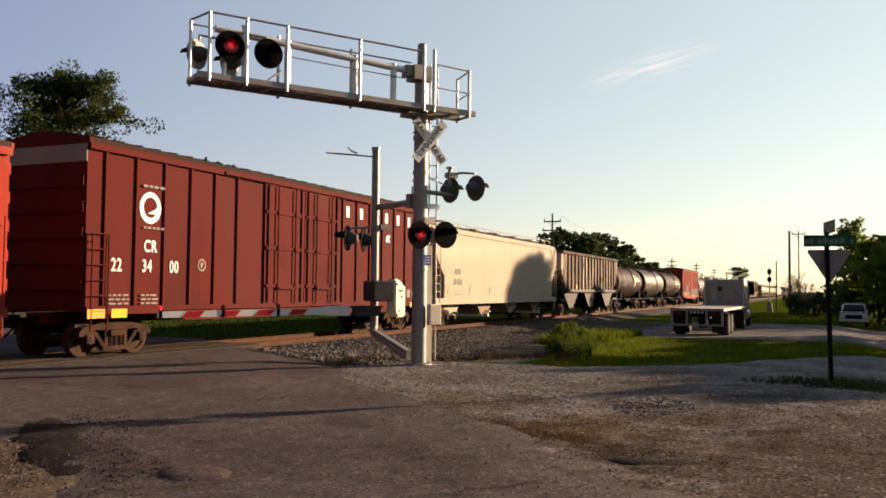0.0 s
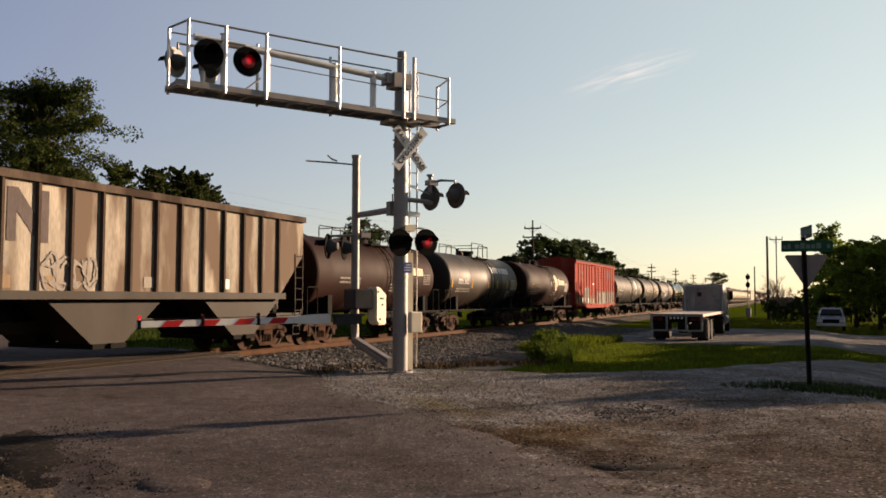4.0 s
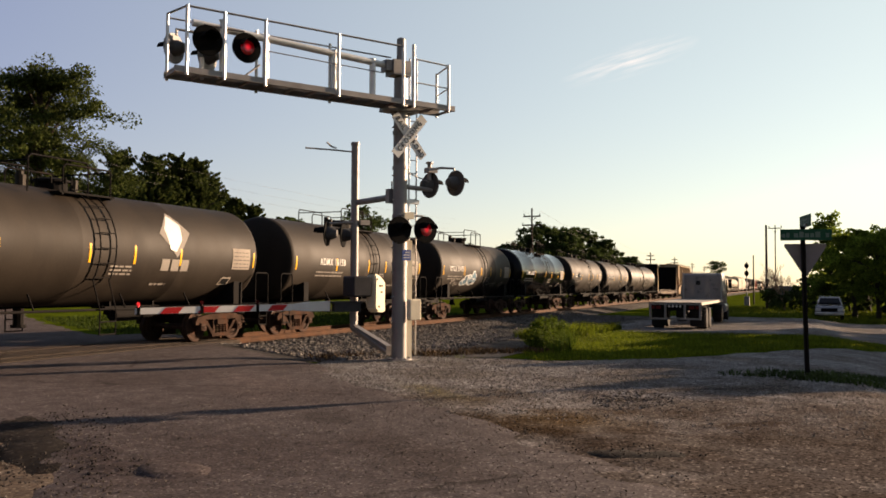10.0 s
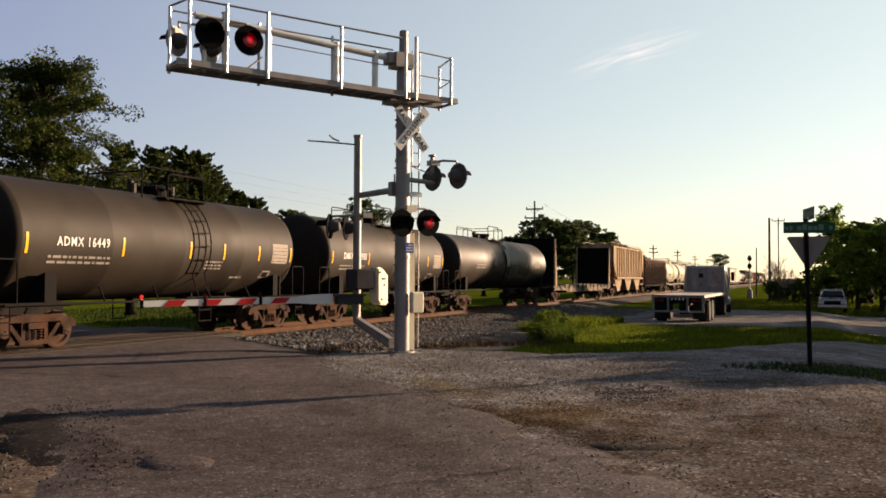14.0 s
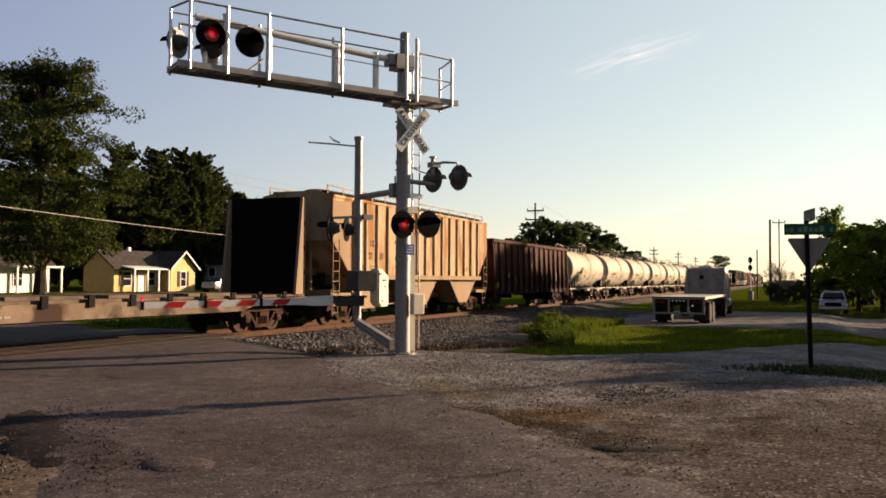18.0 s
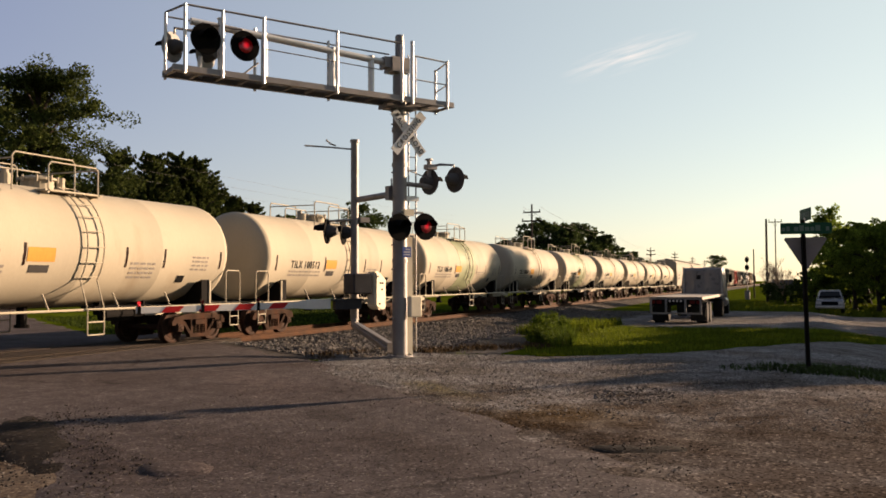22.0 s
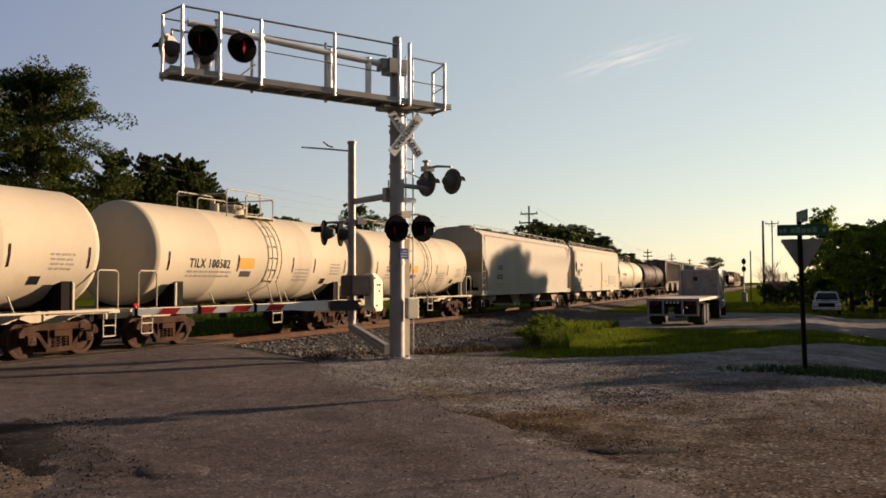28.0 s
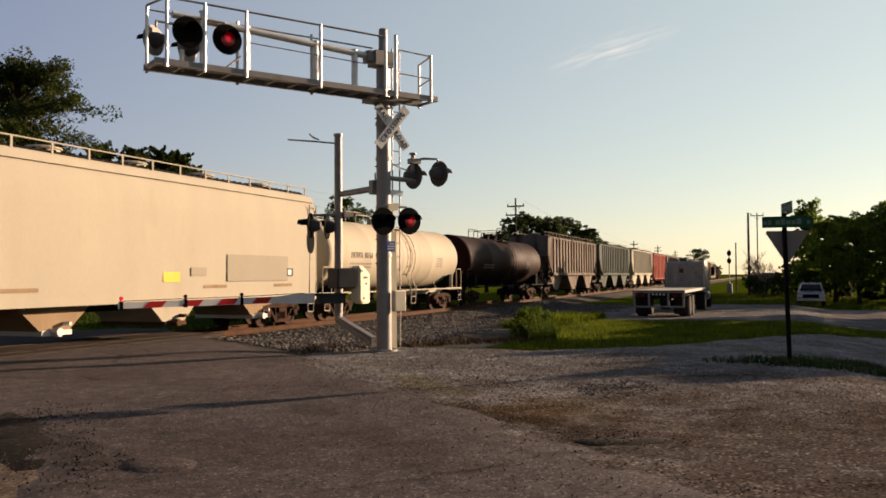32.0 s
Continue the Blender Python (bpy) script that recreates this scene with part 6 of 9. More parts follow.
# Bays, sill, end frames, posts and rim get darker paint than the sides.
c = add(3, ribbed_hopper(LEAD[3], LONG[3], P_BONE, P_OLIVE, "chalky tan ribbed hopper car with faded dark letters", ribs=16, covered=False, z_top=4.25, z_low=1.75, trim_=P_MOTTLED))
for x in (-4.45, -3.15):
    patch_on("faded_letter", c, [(x, 2.85), (x + 0.24, 2.85), (x + 0.24, 3.5), (x + 0.82, 2.85), (x + 1.1, 2.85), (x + 1.1, 4.0), (x + 0.86, 4.0), (x + 0.86, 3.3), (x + 0.27, 4.0), (x, 4.0)], P_SHADOWGREY, y=-1.465)
for x, z, m_ in ((-5.9, 1.9, P_TANBASE), (-5.5, 2.3, P_TANBASE), (-4.9, 1.85, P_ORANGE), (-3.4, 1.85, P_TANBASE), (-2.1, 1.85, P_TANBASE), (-4.4, 2.3, P_FADE), (-3.5, 2.3, P_FADE), (4.2, 1.9, P_WHITE), (1.0, 1.9, P_FADE)):
    patch_on("patch", c, [(x, z), (x + 0.38, z), (x + 0.38, z + 0.28), (x, z + 0.28)], m_, y=-1.465)
for k in range(3):
    scribble(c, -2.2, -0.6, 1.85, 2.6, 4, (P_FADE,), y=-1.47 - 0.006 * k, seed=3 + k)

c = add(4, tank_car(LEAD[4], LONG[4], P_BROWN, "dark brown tank car with a petal emblem"))
flower_mark(c, 1.75, 2.72, TW)
word_blocks(c, 2.40, 2.62, 1, 0.26, 0.46, P_EMBLEM, TW)
word_blocks(c, 2.72, 2.62, 5, 0.20, 0.33, P_EMBLEM, TW)
bars("small_writing", c, [(-3.6, 2.2, 1.6, 0.3, 2), (0.6, 1.9, 1.0, 0.4, 3), (4.0, 2.25, 0.75, 0.5, 5), (2.2, 2.0, 0.6, 0.1, 1)], P_FADE, TW)

c = add(5, tank_car(LEAD[5], LONG[5], P_SLATE, "slate grey tank car with white lettering"))
tank_marks(c, LONG[5], "STSX 3182", P_WHITE)
word_blocks(c, 0.95, 3.02, 4, 0.24, 0.36, P_WHITE, TW, gap=0.22)
patch_on("emblem", c, [(2.25, 3.0), (2.35, 3.0), (2.47, 3.2), (2.55, 3.0), (2.68, 3.05), (2.60, 3.38), (2.44, 3.3), (2.28, 3.40)], P_WHITE, TW)
word_blocks(c, 2.80, 3.02, 4, 0.24, 0.36, P_WHITE, TW, gap=0.22)
patch_on("placard", c, [(3.55, 1.72), (4.05, 1.72), (4.05, 2.02), (3.55, 2.02)], P_WHITE, TW)
patch_on("placard", c, [(3.62, 1.77), (3.98, 1.77), (3.98, 1.97), (3.62, 1.97)], P_INK, TW, lift=0.014)

c = add(6, tank_car(LEAD[6], LONG[6], P_BROWN, "brown tank car with petal emblem beside a red box car"))
tank_marks(c, LONG[6], "STSX  4196", P_TANBASE, yellow=False, z=2.3)
flower_mark(c, 1.7, 2.7, TW)
word_blocks(c, 2.40, 2.56, 1, 0.26, 0.46, P_EMBLEM, TW)
word_blocks(c, 2.72, 2.56, 5, 0.20, 0.33, P_EMBLEM, TW)
for q in (0.35, 0.55):
    patch_on("mark", c, [(q, 2.45), (q + 0.06, 2.45), (q + 0.10, 2.78), (q + 0.04, 2.78)], P_EMBLEM, TW)

c = add(7, box_car(LEAD[7], LONG[7], P_RED, "bright red ribbed box car sprayed with pale graffiti", [x for x in spread(-LONG[7] / 2 + 0.98, LONG[7] / 2 - 0.98, 15) if not -1.0 < x < 2.4], [(-0.75, 2.25, "slide")], z_top=4.58, fish=0.16))
h = LONG[7] / 2
box_rng = random.Random(7)
P_SPRAYGREEN = paint("green_spray_paint", (0.0228, 0.0646, 0.0304), 0.6)
P_LIME = paint("pale_lime_spray_paint", (0.1292, 0.1406, 0.0494), 0.6, (0.0988, 0.095, 0.0684), 0.5, scale=3)
P_STRAW = paint("straw_spray_paint", (0.1292, 0.0874, 0.038), 0.6, (0.0912, 0.0684, 0.0456), 0.5, scale=3)
q = -h + 0.15
k = 0
while q < h - 0.3:
    w = box_rng.uniform(0.35, 0.75)
    on_door = -0.8 < q < 2.3
    hi = (2.15 if on_door else 2.2 if q > 2.2 else 1.72) + box_rng.uniform(-0.12, 0.12)
    edge = [(q + (w + 0.12) * j / 7, hi + 0.06 * math.sin(j * 1.3 + k) - (0.06 if j in (0, 7) else 0)) for j in range(8)]
    tone = (P_SILVER, P_SILVER, P_STRAW) if q > -1 else (P_SILVER, P_LIME, P_STRAW, P_SILVER, P_WHITE)
    patch_on("spray_patch", c, [(q, 1.16), (q + w + 0.12, 1.16)] + edge[::-1], tone[k % len(tone)], y=-1.537 if on_door else -1.442, lift=0.003 + 0.0015 * (k % 4))
    q += w
    k += 1
scribble(c, -h + 0.3, h - 0.2, 1.2, 1.9, 30, (P_FADE, P_DARKGREY, P_INK, P_LIME, P_FADE, P_DARKGREY), y=-1.452, seed=9)
scribble(c, -0.7, 2.2, 1.25, 2.2, 8, (P_DARKGREY, P_SILVER, P_FADE), y=-1.546, seed=5)
scribble(c, 2.5, 5.6, 1.25, 2.1, 8, (P_INK, P_FADE, P_SPRAYGREEN, P_DARKGREY), y=-1.452, seed=6)
scribble(c, 2.5, 7.2, 1.3, 2.25, 14, (P_FADE, P_INK, P_SPRAYGREEN), y=-1.458, seed=16)
for q in range(4):
    scribble(c, -5.85, -5.25, 2.95 + 0.2 * q, 3.3 + 0.2 * q, 2, (P_STRAW,), y=-1.444 - 0.006 * q, seed=15 + q)
for x, z, w, q, m_ in ((-4.9, 1.65, 1.0, 0.85, P_DARKGREY), (-3.75, 1.65, 0.8, 0.85, P_DARKGREY), (4.2, 3.4, 0.55, 0.55, P_SHADOWGREY), (5.1, 3.4, 0.5, 0.55, P_SHADOWGREY)):
    patch_on("patch", c, [(x, z), (x + w, z), (x + w, z + q), (x, z + q)], m_, y=-1.445, lift=0.02)
patch_on("patch", c, [(-1.6, 2.75), (-1.2, 2.75), (-1.2, 2.85), (-1.6, 2.85)], P_WHITE, y=-1.445)
for x, z, r in ((-6.9, 1.85, 0.26), (-6.9, 1.3, 0.3), (-2.9, 1.9, 0.2), (-1.5, 1.85, 0.25)):
    patch_on("patch", c, oval(x, z, r, r * 0.9, 12), P_GREY if z > 1.5 else P_ORANGE, y=-1.445, lift=0.02)
bars("small_writing", c, [(-4.8, 2.3, 0.7, 0.2, 2), (-3.7, 1.75, 0.5, 0.2, 2)], P_FADE, y=-1.47)

def olive(k, text, label, **kw):
    c = add(k, tank_car(LEAD[k], LONG[k], kw.pop("paint_", P_OLIVE), label))
    if text:
        tank_marks(c, LONG[k], text, kw.pop("ink", P_WHITE), **kw)
    return c


c = olive(8, "UELX 78552", "dusty grey brown tank car with a pale leaf emblem", size=0.30)
leaf_mark(c, 3.3, 3.0, TW)
word_blocks(c, 2.75, 2.0, 3, 0.30, 0.32, P_FADE, TW)
c = olive(9, "ADMX 16158", "dusty grey brown tank car with yellow side markers", size=0.34, x=-LONG[9] / 2 + 1.7)
c = olive(10, "VTGX 17455", "grey brown tank car with blue sprayed scrawl", size=0.36)
for k, (x, z, rx, rz) in enumerate(((-2.2, 1.78, 0.34, 0.15), (-1.85, 1.92, 0.30, 0.24), (-1.45, 1.95, 0.28, 0.24), (-1.1, 1.92, 0.24, 0.28), (-0.85, 2.05, 0.22, 0.34), (-0.65, 1.98, 0.18, 0.26))):
    patch_on("spray_patch", c, oval(x, z, rx + 0.06, rz + 0.05, 12), P_WHITE, TW, lift=0.006 + 0.0002 * k)
    patch_on("spray_patch", c, oval(x, z, rx, rz, 12), P_BLUE, TW, lift=0.010 + 0.0004 * k)
scribble(c, -2.3, -0.55, 1.75, 2.15, 6, (P_WHITE, P_INK, P_WHITE), (TANK_Z, 1.434), seed=4)
scribble(c, -3.9, -2.9, 1.62, 1.85, 4, (P_FADE,), TW, seed=24)
scribble(c, 0.6, 3.8, 1.62, 1.78, 5, (P_SILVER,), TW, seed=8)
c = olive(11, "ADMX 16092", "gloss black tank car with white lettering", size=0.34, paint_=P_GLOSS)
c = olive(12, "ADMX 16449", "dusty grey brown tank car behind the black one", size=0.30)
c = olive(13, "DMIX 190585", "dusty grey brown tank car with tall white number", size=0.33)
c = add(14, tank_car(LEAD[14], LONG[14], P_SLATE, "long grimy brown grey tank car with large outlined graffiti", ladder_x=-0.55))
for txt, size, x, z in (("ABORT", 0.98, 0.15, 1.86), ("6", 0.5, 3.15, 2.1), ("TG", 0.6, -3.0, 2.15)):
    for k, (bold, m_) in enumerate(((0.034, P_FADE), (0.004, P_SLATE))):
        lettering("spray_paint", txt, size, pose(x, -1.42 - 0.004 * k, z, 90) @ Matrix.Diagonal((0.82, 1, 1, 1)), m_, c, wrap=(0, TANK_Z, 1.42), space=1.12, bold=bold)
patch_on("ladder_guard", c, [(-0.80, 2.35), (-0.30, 2.35), (-0.30, 3.35), (-0.80, 3.35)], P_TABLE, (TANK_Z, 1.53), label="pale sheet over the ladder's upper rungs")
patch_on("data_table", c, [(5.35, 2.30), (6.35, 2.30), (6.35, 2.80), (5.35, 2.80)], P_TABLE, TW)
patch_on("placard_holder", c, [(4.1, 1.60), (4.65, 1.60), (4.75, 1.86), (4.2, 1.86)], P_TABLE, TW)
patch_on("placard_holder", c, [(4.17, 1.64), (4.62, 1.64), (4.69, 1.82), (4.25, 1.82)], P_SLATE, TW, lift=0.014)
scribble(c, -0.2, 4.6, 1.62, 1.80, 7, (P_SILVER,), TW, seed=8)
bars("small_writing", c, [(5.42, 2.36, 0.86, 0.4, 4)], P_DARKGREY, (TANK_Z, 1.427))
bars("small_writing", c, [(-5.5, 2.2, 1.5, 0.3, 2)], P_FADE, TW)

c = add(15, bulkhead_flat(LEAD[15], LONG[15], "empty flat car with tall dark bulkheads"))
side_text(c, "64079", 0.30, -7.3, 0.86, P_FADE, y=-1.50)
bars("small_writing", c, [(-3.2, 0.80, 1.0, 0.12, 1), (-8.9, 0.88, 0.6, 0.16, 1)], P_FADE, y=-1.505)

c = add(16, ribbed_hopper(LEAD[16], LONG[16], P_TAN, P_TANBASE, "tan covered hopper car streaked with rust", ribs=15, z_top=4.60))
h = LONG[16] / 2
for txt, size, x, z in (("TI", 0.34, -6.35, 2.95), ("LX", 0.34, -5.3, 2.95), ("51", 0.38, -6.4, 2.45), ("22", 0.38, -5.45, 2.45), ("69", 0.38, -4.5, 2.45)):
    side_text(c, txt, size, x, z, P_MARK, y=-1.465, squeeze=0.75)
bars("small_writing", c, [(-6.4, 2.05, 0.6, 0.2, 2), (-5.4, 2.05, 0.6, 0.2, 2), (5.0, 2.1, 0.5, 0.2, 2)], P_MARK, y=-1.465)
patch_on("end_sheet", c, [(-h + 0.02, 3.1), (-h + 1.3, 1.9), (-h + 1.3, 4.5), (-h + 0.02, 4.5)], P_TANBASE, y=-1.462, lift=0.004)

c = add(17, gondola(LEAD[17], LONG[17], P_GON, "rusty brown open coal car with deep posts"))
for txt, x in (("N", -6.75), ("X", -5.68), ("88", -5.36), ("7", -4.25), ("5", -3.34)):
    side_text(c, txt, 0.36, x, 1.80, P_WHITE, y=-1.395, squeeze=0.8)
scribble(c, -3.7, -3.1, 1.3, 1.9, 4, (P_FADE,), y=-1.395, seed=12)
patch_on("patch", c, [(-7.3, 1.22), (-6.75, 1.22), (-6.75, 1.52), (-7.3, 1.52)], P_ORANGE, y=-1.395)
scribble(c, 5.0, 5.7, 1.5, 2.2, 4, (P_FADE,), y=-1.395, seed=12)
scribble(c, 1.2, 4.2, 1.4, 1.75, 6, (P_SILVER,), y=-1.395, seed=13)


def white_tank(k, text, band=False):
    c = add(k, tank_car(LEAD[k], LONG[k], P_TANK, "white tank car with a pale green band" if band else "cream white tank car streaked with rust", steel=P_TANK, ladder_x=0.25))
    L = LONG[k]
    lettering("lettering", text, 0.36, pose(-L / 2 + 1.25, -1.42, 2.14, 90) @ Matrix.Diagonal((0.82, 1, 1, 1)), P_INK, c, wrap=(0, TANK_Z, 1.42), space=1.18, bold=0.004)
    patch_on("orange_panel", c, [(-1.62, 2.14), (-0.86, 2.14), (-0.86, 2.46), (-1.62, 2.46)], P_PANEL, TW)
    patch_on("notice", c, [(-1.52, 1.88), (-0.98, 1.88), (-0.98, 2.06), (-1.52, 2.06)], P_DARKGREY, TW)
    bars("small_writing", c, [(-L / 2 + 1.2, 1.86, 2.0, 0.26, 2), (1.55, 1.75, 0.9, 0.5, 4), (3.9, 2.0, 0.7, 0.45, 4)], P_FADE, TW)
    for q in (-L / 2 + 0.35, -1.72, 1.35, 2.75, L / 2 - 0.25):
        patch_on("reflector", c, [(q, 2.05), (q + 0.06, 2.05), (q + 0.06, 2.55), (q, 2.55)], P_BROWN, TW)
    patch_on("placard", c, [(3.45, 1.62), (3.75, 1.62), (3.75, 1.84), (3.45, 1.84)], P_INK, TW)
    if band:
        bm = bmesh.new()
        lathe(bm, [(-1.1, 1.40), (-1.1, 1.427), (1.15, 1.427), (1.15, 1.40)], "x", 44, (0, 0, TANK_Z))
        part("band", bm, P_BAND, c, "pale green band round the tank", smooth=True)
    return c


for k, text, band in ((18, "TILX 100571", False), (19, "TILX 100512", False), (20, "TILX 100549", True), (21, "TILX 100508", False), (22, "TILX 100500", True), (23, "TILX 100556", False),
                      (24, "TILX 100557", False), (25, "TILX 100582", False), (26, "TILX 100561", False)):
    white_tank(k, text, band)

c = add(27, smooth_hopper(LEAD[27], LONG[27], P_PUTTY, "putty coloured covered hopper car behind the white tanks", outlets=4))
side_text(c, "UTCX", 0.36, -7.30, 2.42, P_DARKGREY, y=-1.556)
side_text(c, "632282", 0.38, -7.42, 1.92, P_DARKGREY, y=-1.556)
for z in (1.45, 1.60):
    bars("small_writing", c, [(-7.4, z, 1.1, 0.05, 1)], P_SHADOWGREY, y=-1.553)
c = add(28, smooth_hopper(LEAD[28], LONG[28], P_PALE, "pale grey covered hopper car with closed ends", end_open=False, outlets=4))
side_text(c, "GVDX", 0.28, -7.3, 3.0, P_DARKGREY, y=-1.556)
side_text(c, "2009", 0.28, -7.3, 2.55, P_DARKGREY, y=-1.556)
patch_on("placard", c, [(1.05, 1.55), (1.75, 1.55), (1.75, 1.82), (1.05, 1.82)], P_YELLOW, y=-1.555)
patch_on("patch", c, [(3.9, 1.55), (7.3, 1.55), (7.3, 2.35), (3.9, 2.35)], P_PATCH, y=-1.575, lift=0.01)
patch_on("notice", c, [(7.25, 1.70), (7.62, 1.70), (7.62, 1.95), (7.25, 1.95)], P_INK, y=-1.575, lift=0.014)
patch_on("notice", c, [(7.30, 1.74), (7.50, 1.74), (7.50, 1.91), (7.30, 1.91)], P_WHITE, y=-1.575, lift=0.018)
patch_on("patch", c, [(2.2, 1.72), (2.9, 1.72), (2.9, 1.95), (2.2, 1.95)], P_PATCH, y=-1.572, lift=0.01)
for x, m_ in ((-8.0, P_TANBASE), (-4.2, P_TANBASE), (2.8, P_TANBASE), (6.5, P_TANBASE)):
    patch_on("stripe", c, [(x, 1.36), (x + 1.1, 1.36), (x + 1.1, 1.45), (x, 1.45)], m_, y=-1.55)
# Flat black ovals imitate the dark inside of the end openings.
for x in (-9.05, 8.6):
    patch_on("end_opening", c, oval(x + 0.25, 2.9, 0.24, 0.42, 16), BLACK, y=-1.57, lift=0.01)

c = add(29, tank_car(LEAD[29], LONG[29], P_TANK, "cream white tank car with dark number", steel=P_TANK, gap=2.2))
lettering("lettering", "DOWX 40764", 0.34, pose(-5.2, -1.42, 2.4, 90) @ Matrix.Diagonal((0.9, 1, 1, 1)), P_INK, c, wrap=(0, TANK_Z, 1.42), space=1.05)
bars("small_writing", c, [(-5.2, 2.0, 1.9, 0.28, 2), (3.9, 2.1, 0.8, 0.5, 4)], P_FADE, TW)
c = add(30, tank_car(LEAD[30], LONG[30], P_BROWN, "black brown tank car near the train's end", gap=2.2))
bars("small_writing", c, [(-5.2, 2.1, 1.9, 0.3, 2), (3.9, 2.1, 0.8, 0.5, 4)], P_FADE, TW)
add(31, ribbed_hopper(LEAD[31], LONG[31], P_GREY, P_GREY, "weathered grey hopper car with rust streaks", ribs=16, z_top=4.4))
add(32, ribbed_hopper(LEAD[32], LONG[32], P_GREEN, P_GREEN, "faded green covered hopper car", ribs=16, z_top=4.5))
add(33, ribbed_hopper(LEAD[33], LONG[33], P_PALE, P_PALE, "pale weathered covered hopper car", ribs=16, z_top=4.5))
add(34, box_car(LEAD[34], LONG[34], P_RED, "short rusty red box car far back", spread(-6, 6, 13), [(-1.4, 1.4, "slide")], z_top=4.6))

# the far end of the train: repeats of the cars above
TAIL = (31, 4, 32, 8, 12, 16, 33, 17)
place = LEAD[34] + LONG[34] + 1.9
for k in TAIL:
    src = CARS[k][0]
    car = copy_thing(src, pose(place + LONG[k] / 2, TRACK_Y, RAIL_Z))
    CARS.append((car, place + LONG[k] / 2))
    place += LONG[k] + 2.1

# ---- trees ----
LEAF = leafy("leaf_green", (0.085, 0.125, 0.018), 0.5, 0.55)
LEAF_WOOD = leafy("leaf_olive_green", (0.033, 0.044, 0.0105), 0.6, 0.3)
LEAF_DARK = leafy("leaf_dark_green", (0.030, 0.046, 0.013), 0.5, 0.3)
LEAF_LIGHT = leafy("leaf_light_green", (0.130, 0.175, 0.024), 0.5, 0.6)
BARK = mat("bark", (0.0293, 0.0223, 0.017), 0.9, vary=0.35, scale=4, fine=25, bump=0.6)


def mesh_from(name, verts, faces, material):
    me = bpy.data.meshes.new(name)
    me.from_pydata(verts.tolist() if isinstance(verts, np.ndarray) else verts, [], faces.tolist() if isinstance(faces, np.ndarray) else faces)
    me.materials.append(material)
    return me


def leaf_cloud(rng, centres, radii, per, size, flat=0.8):
    """Small leaf blades, four corners each, scattered about many centres."""
    n = len(centres) * per
    c = np.repeat(np.asarray(centres), per, 0)
    r = np.repeat(np.asarray(radii), per)[:, None]
    d = rng.normal(size=(n, 3))
    d /= np.linalg.norm(d, axis=1)[:, None]
    p = c + d * r * rng.uniform(0.35, 1.0, (n, 1)) ** 0.6 * np.array((1, 1, flat))
    u = rng.normal(size=(n, 3))
    u /= np.linalg.norm(u, axis=1)[:, None]
    w = np.cross(u, rng.normal(size=(n, 3)))
    w /= np.linalg.norm(w, axis=1)[:, None] + 1e-9
    s = size * rng.uniform(0.6, 1.3, (n, 1))
    v = np.stack((p - u * s * 0.9, p - w * s * 0.45, p + u * s * 0.9, p + w * s * 0.45), 1).reshape(-1, 3)
    return v, np.arange(n * 4).reshape(-1, 4)


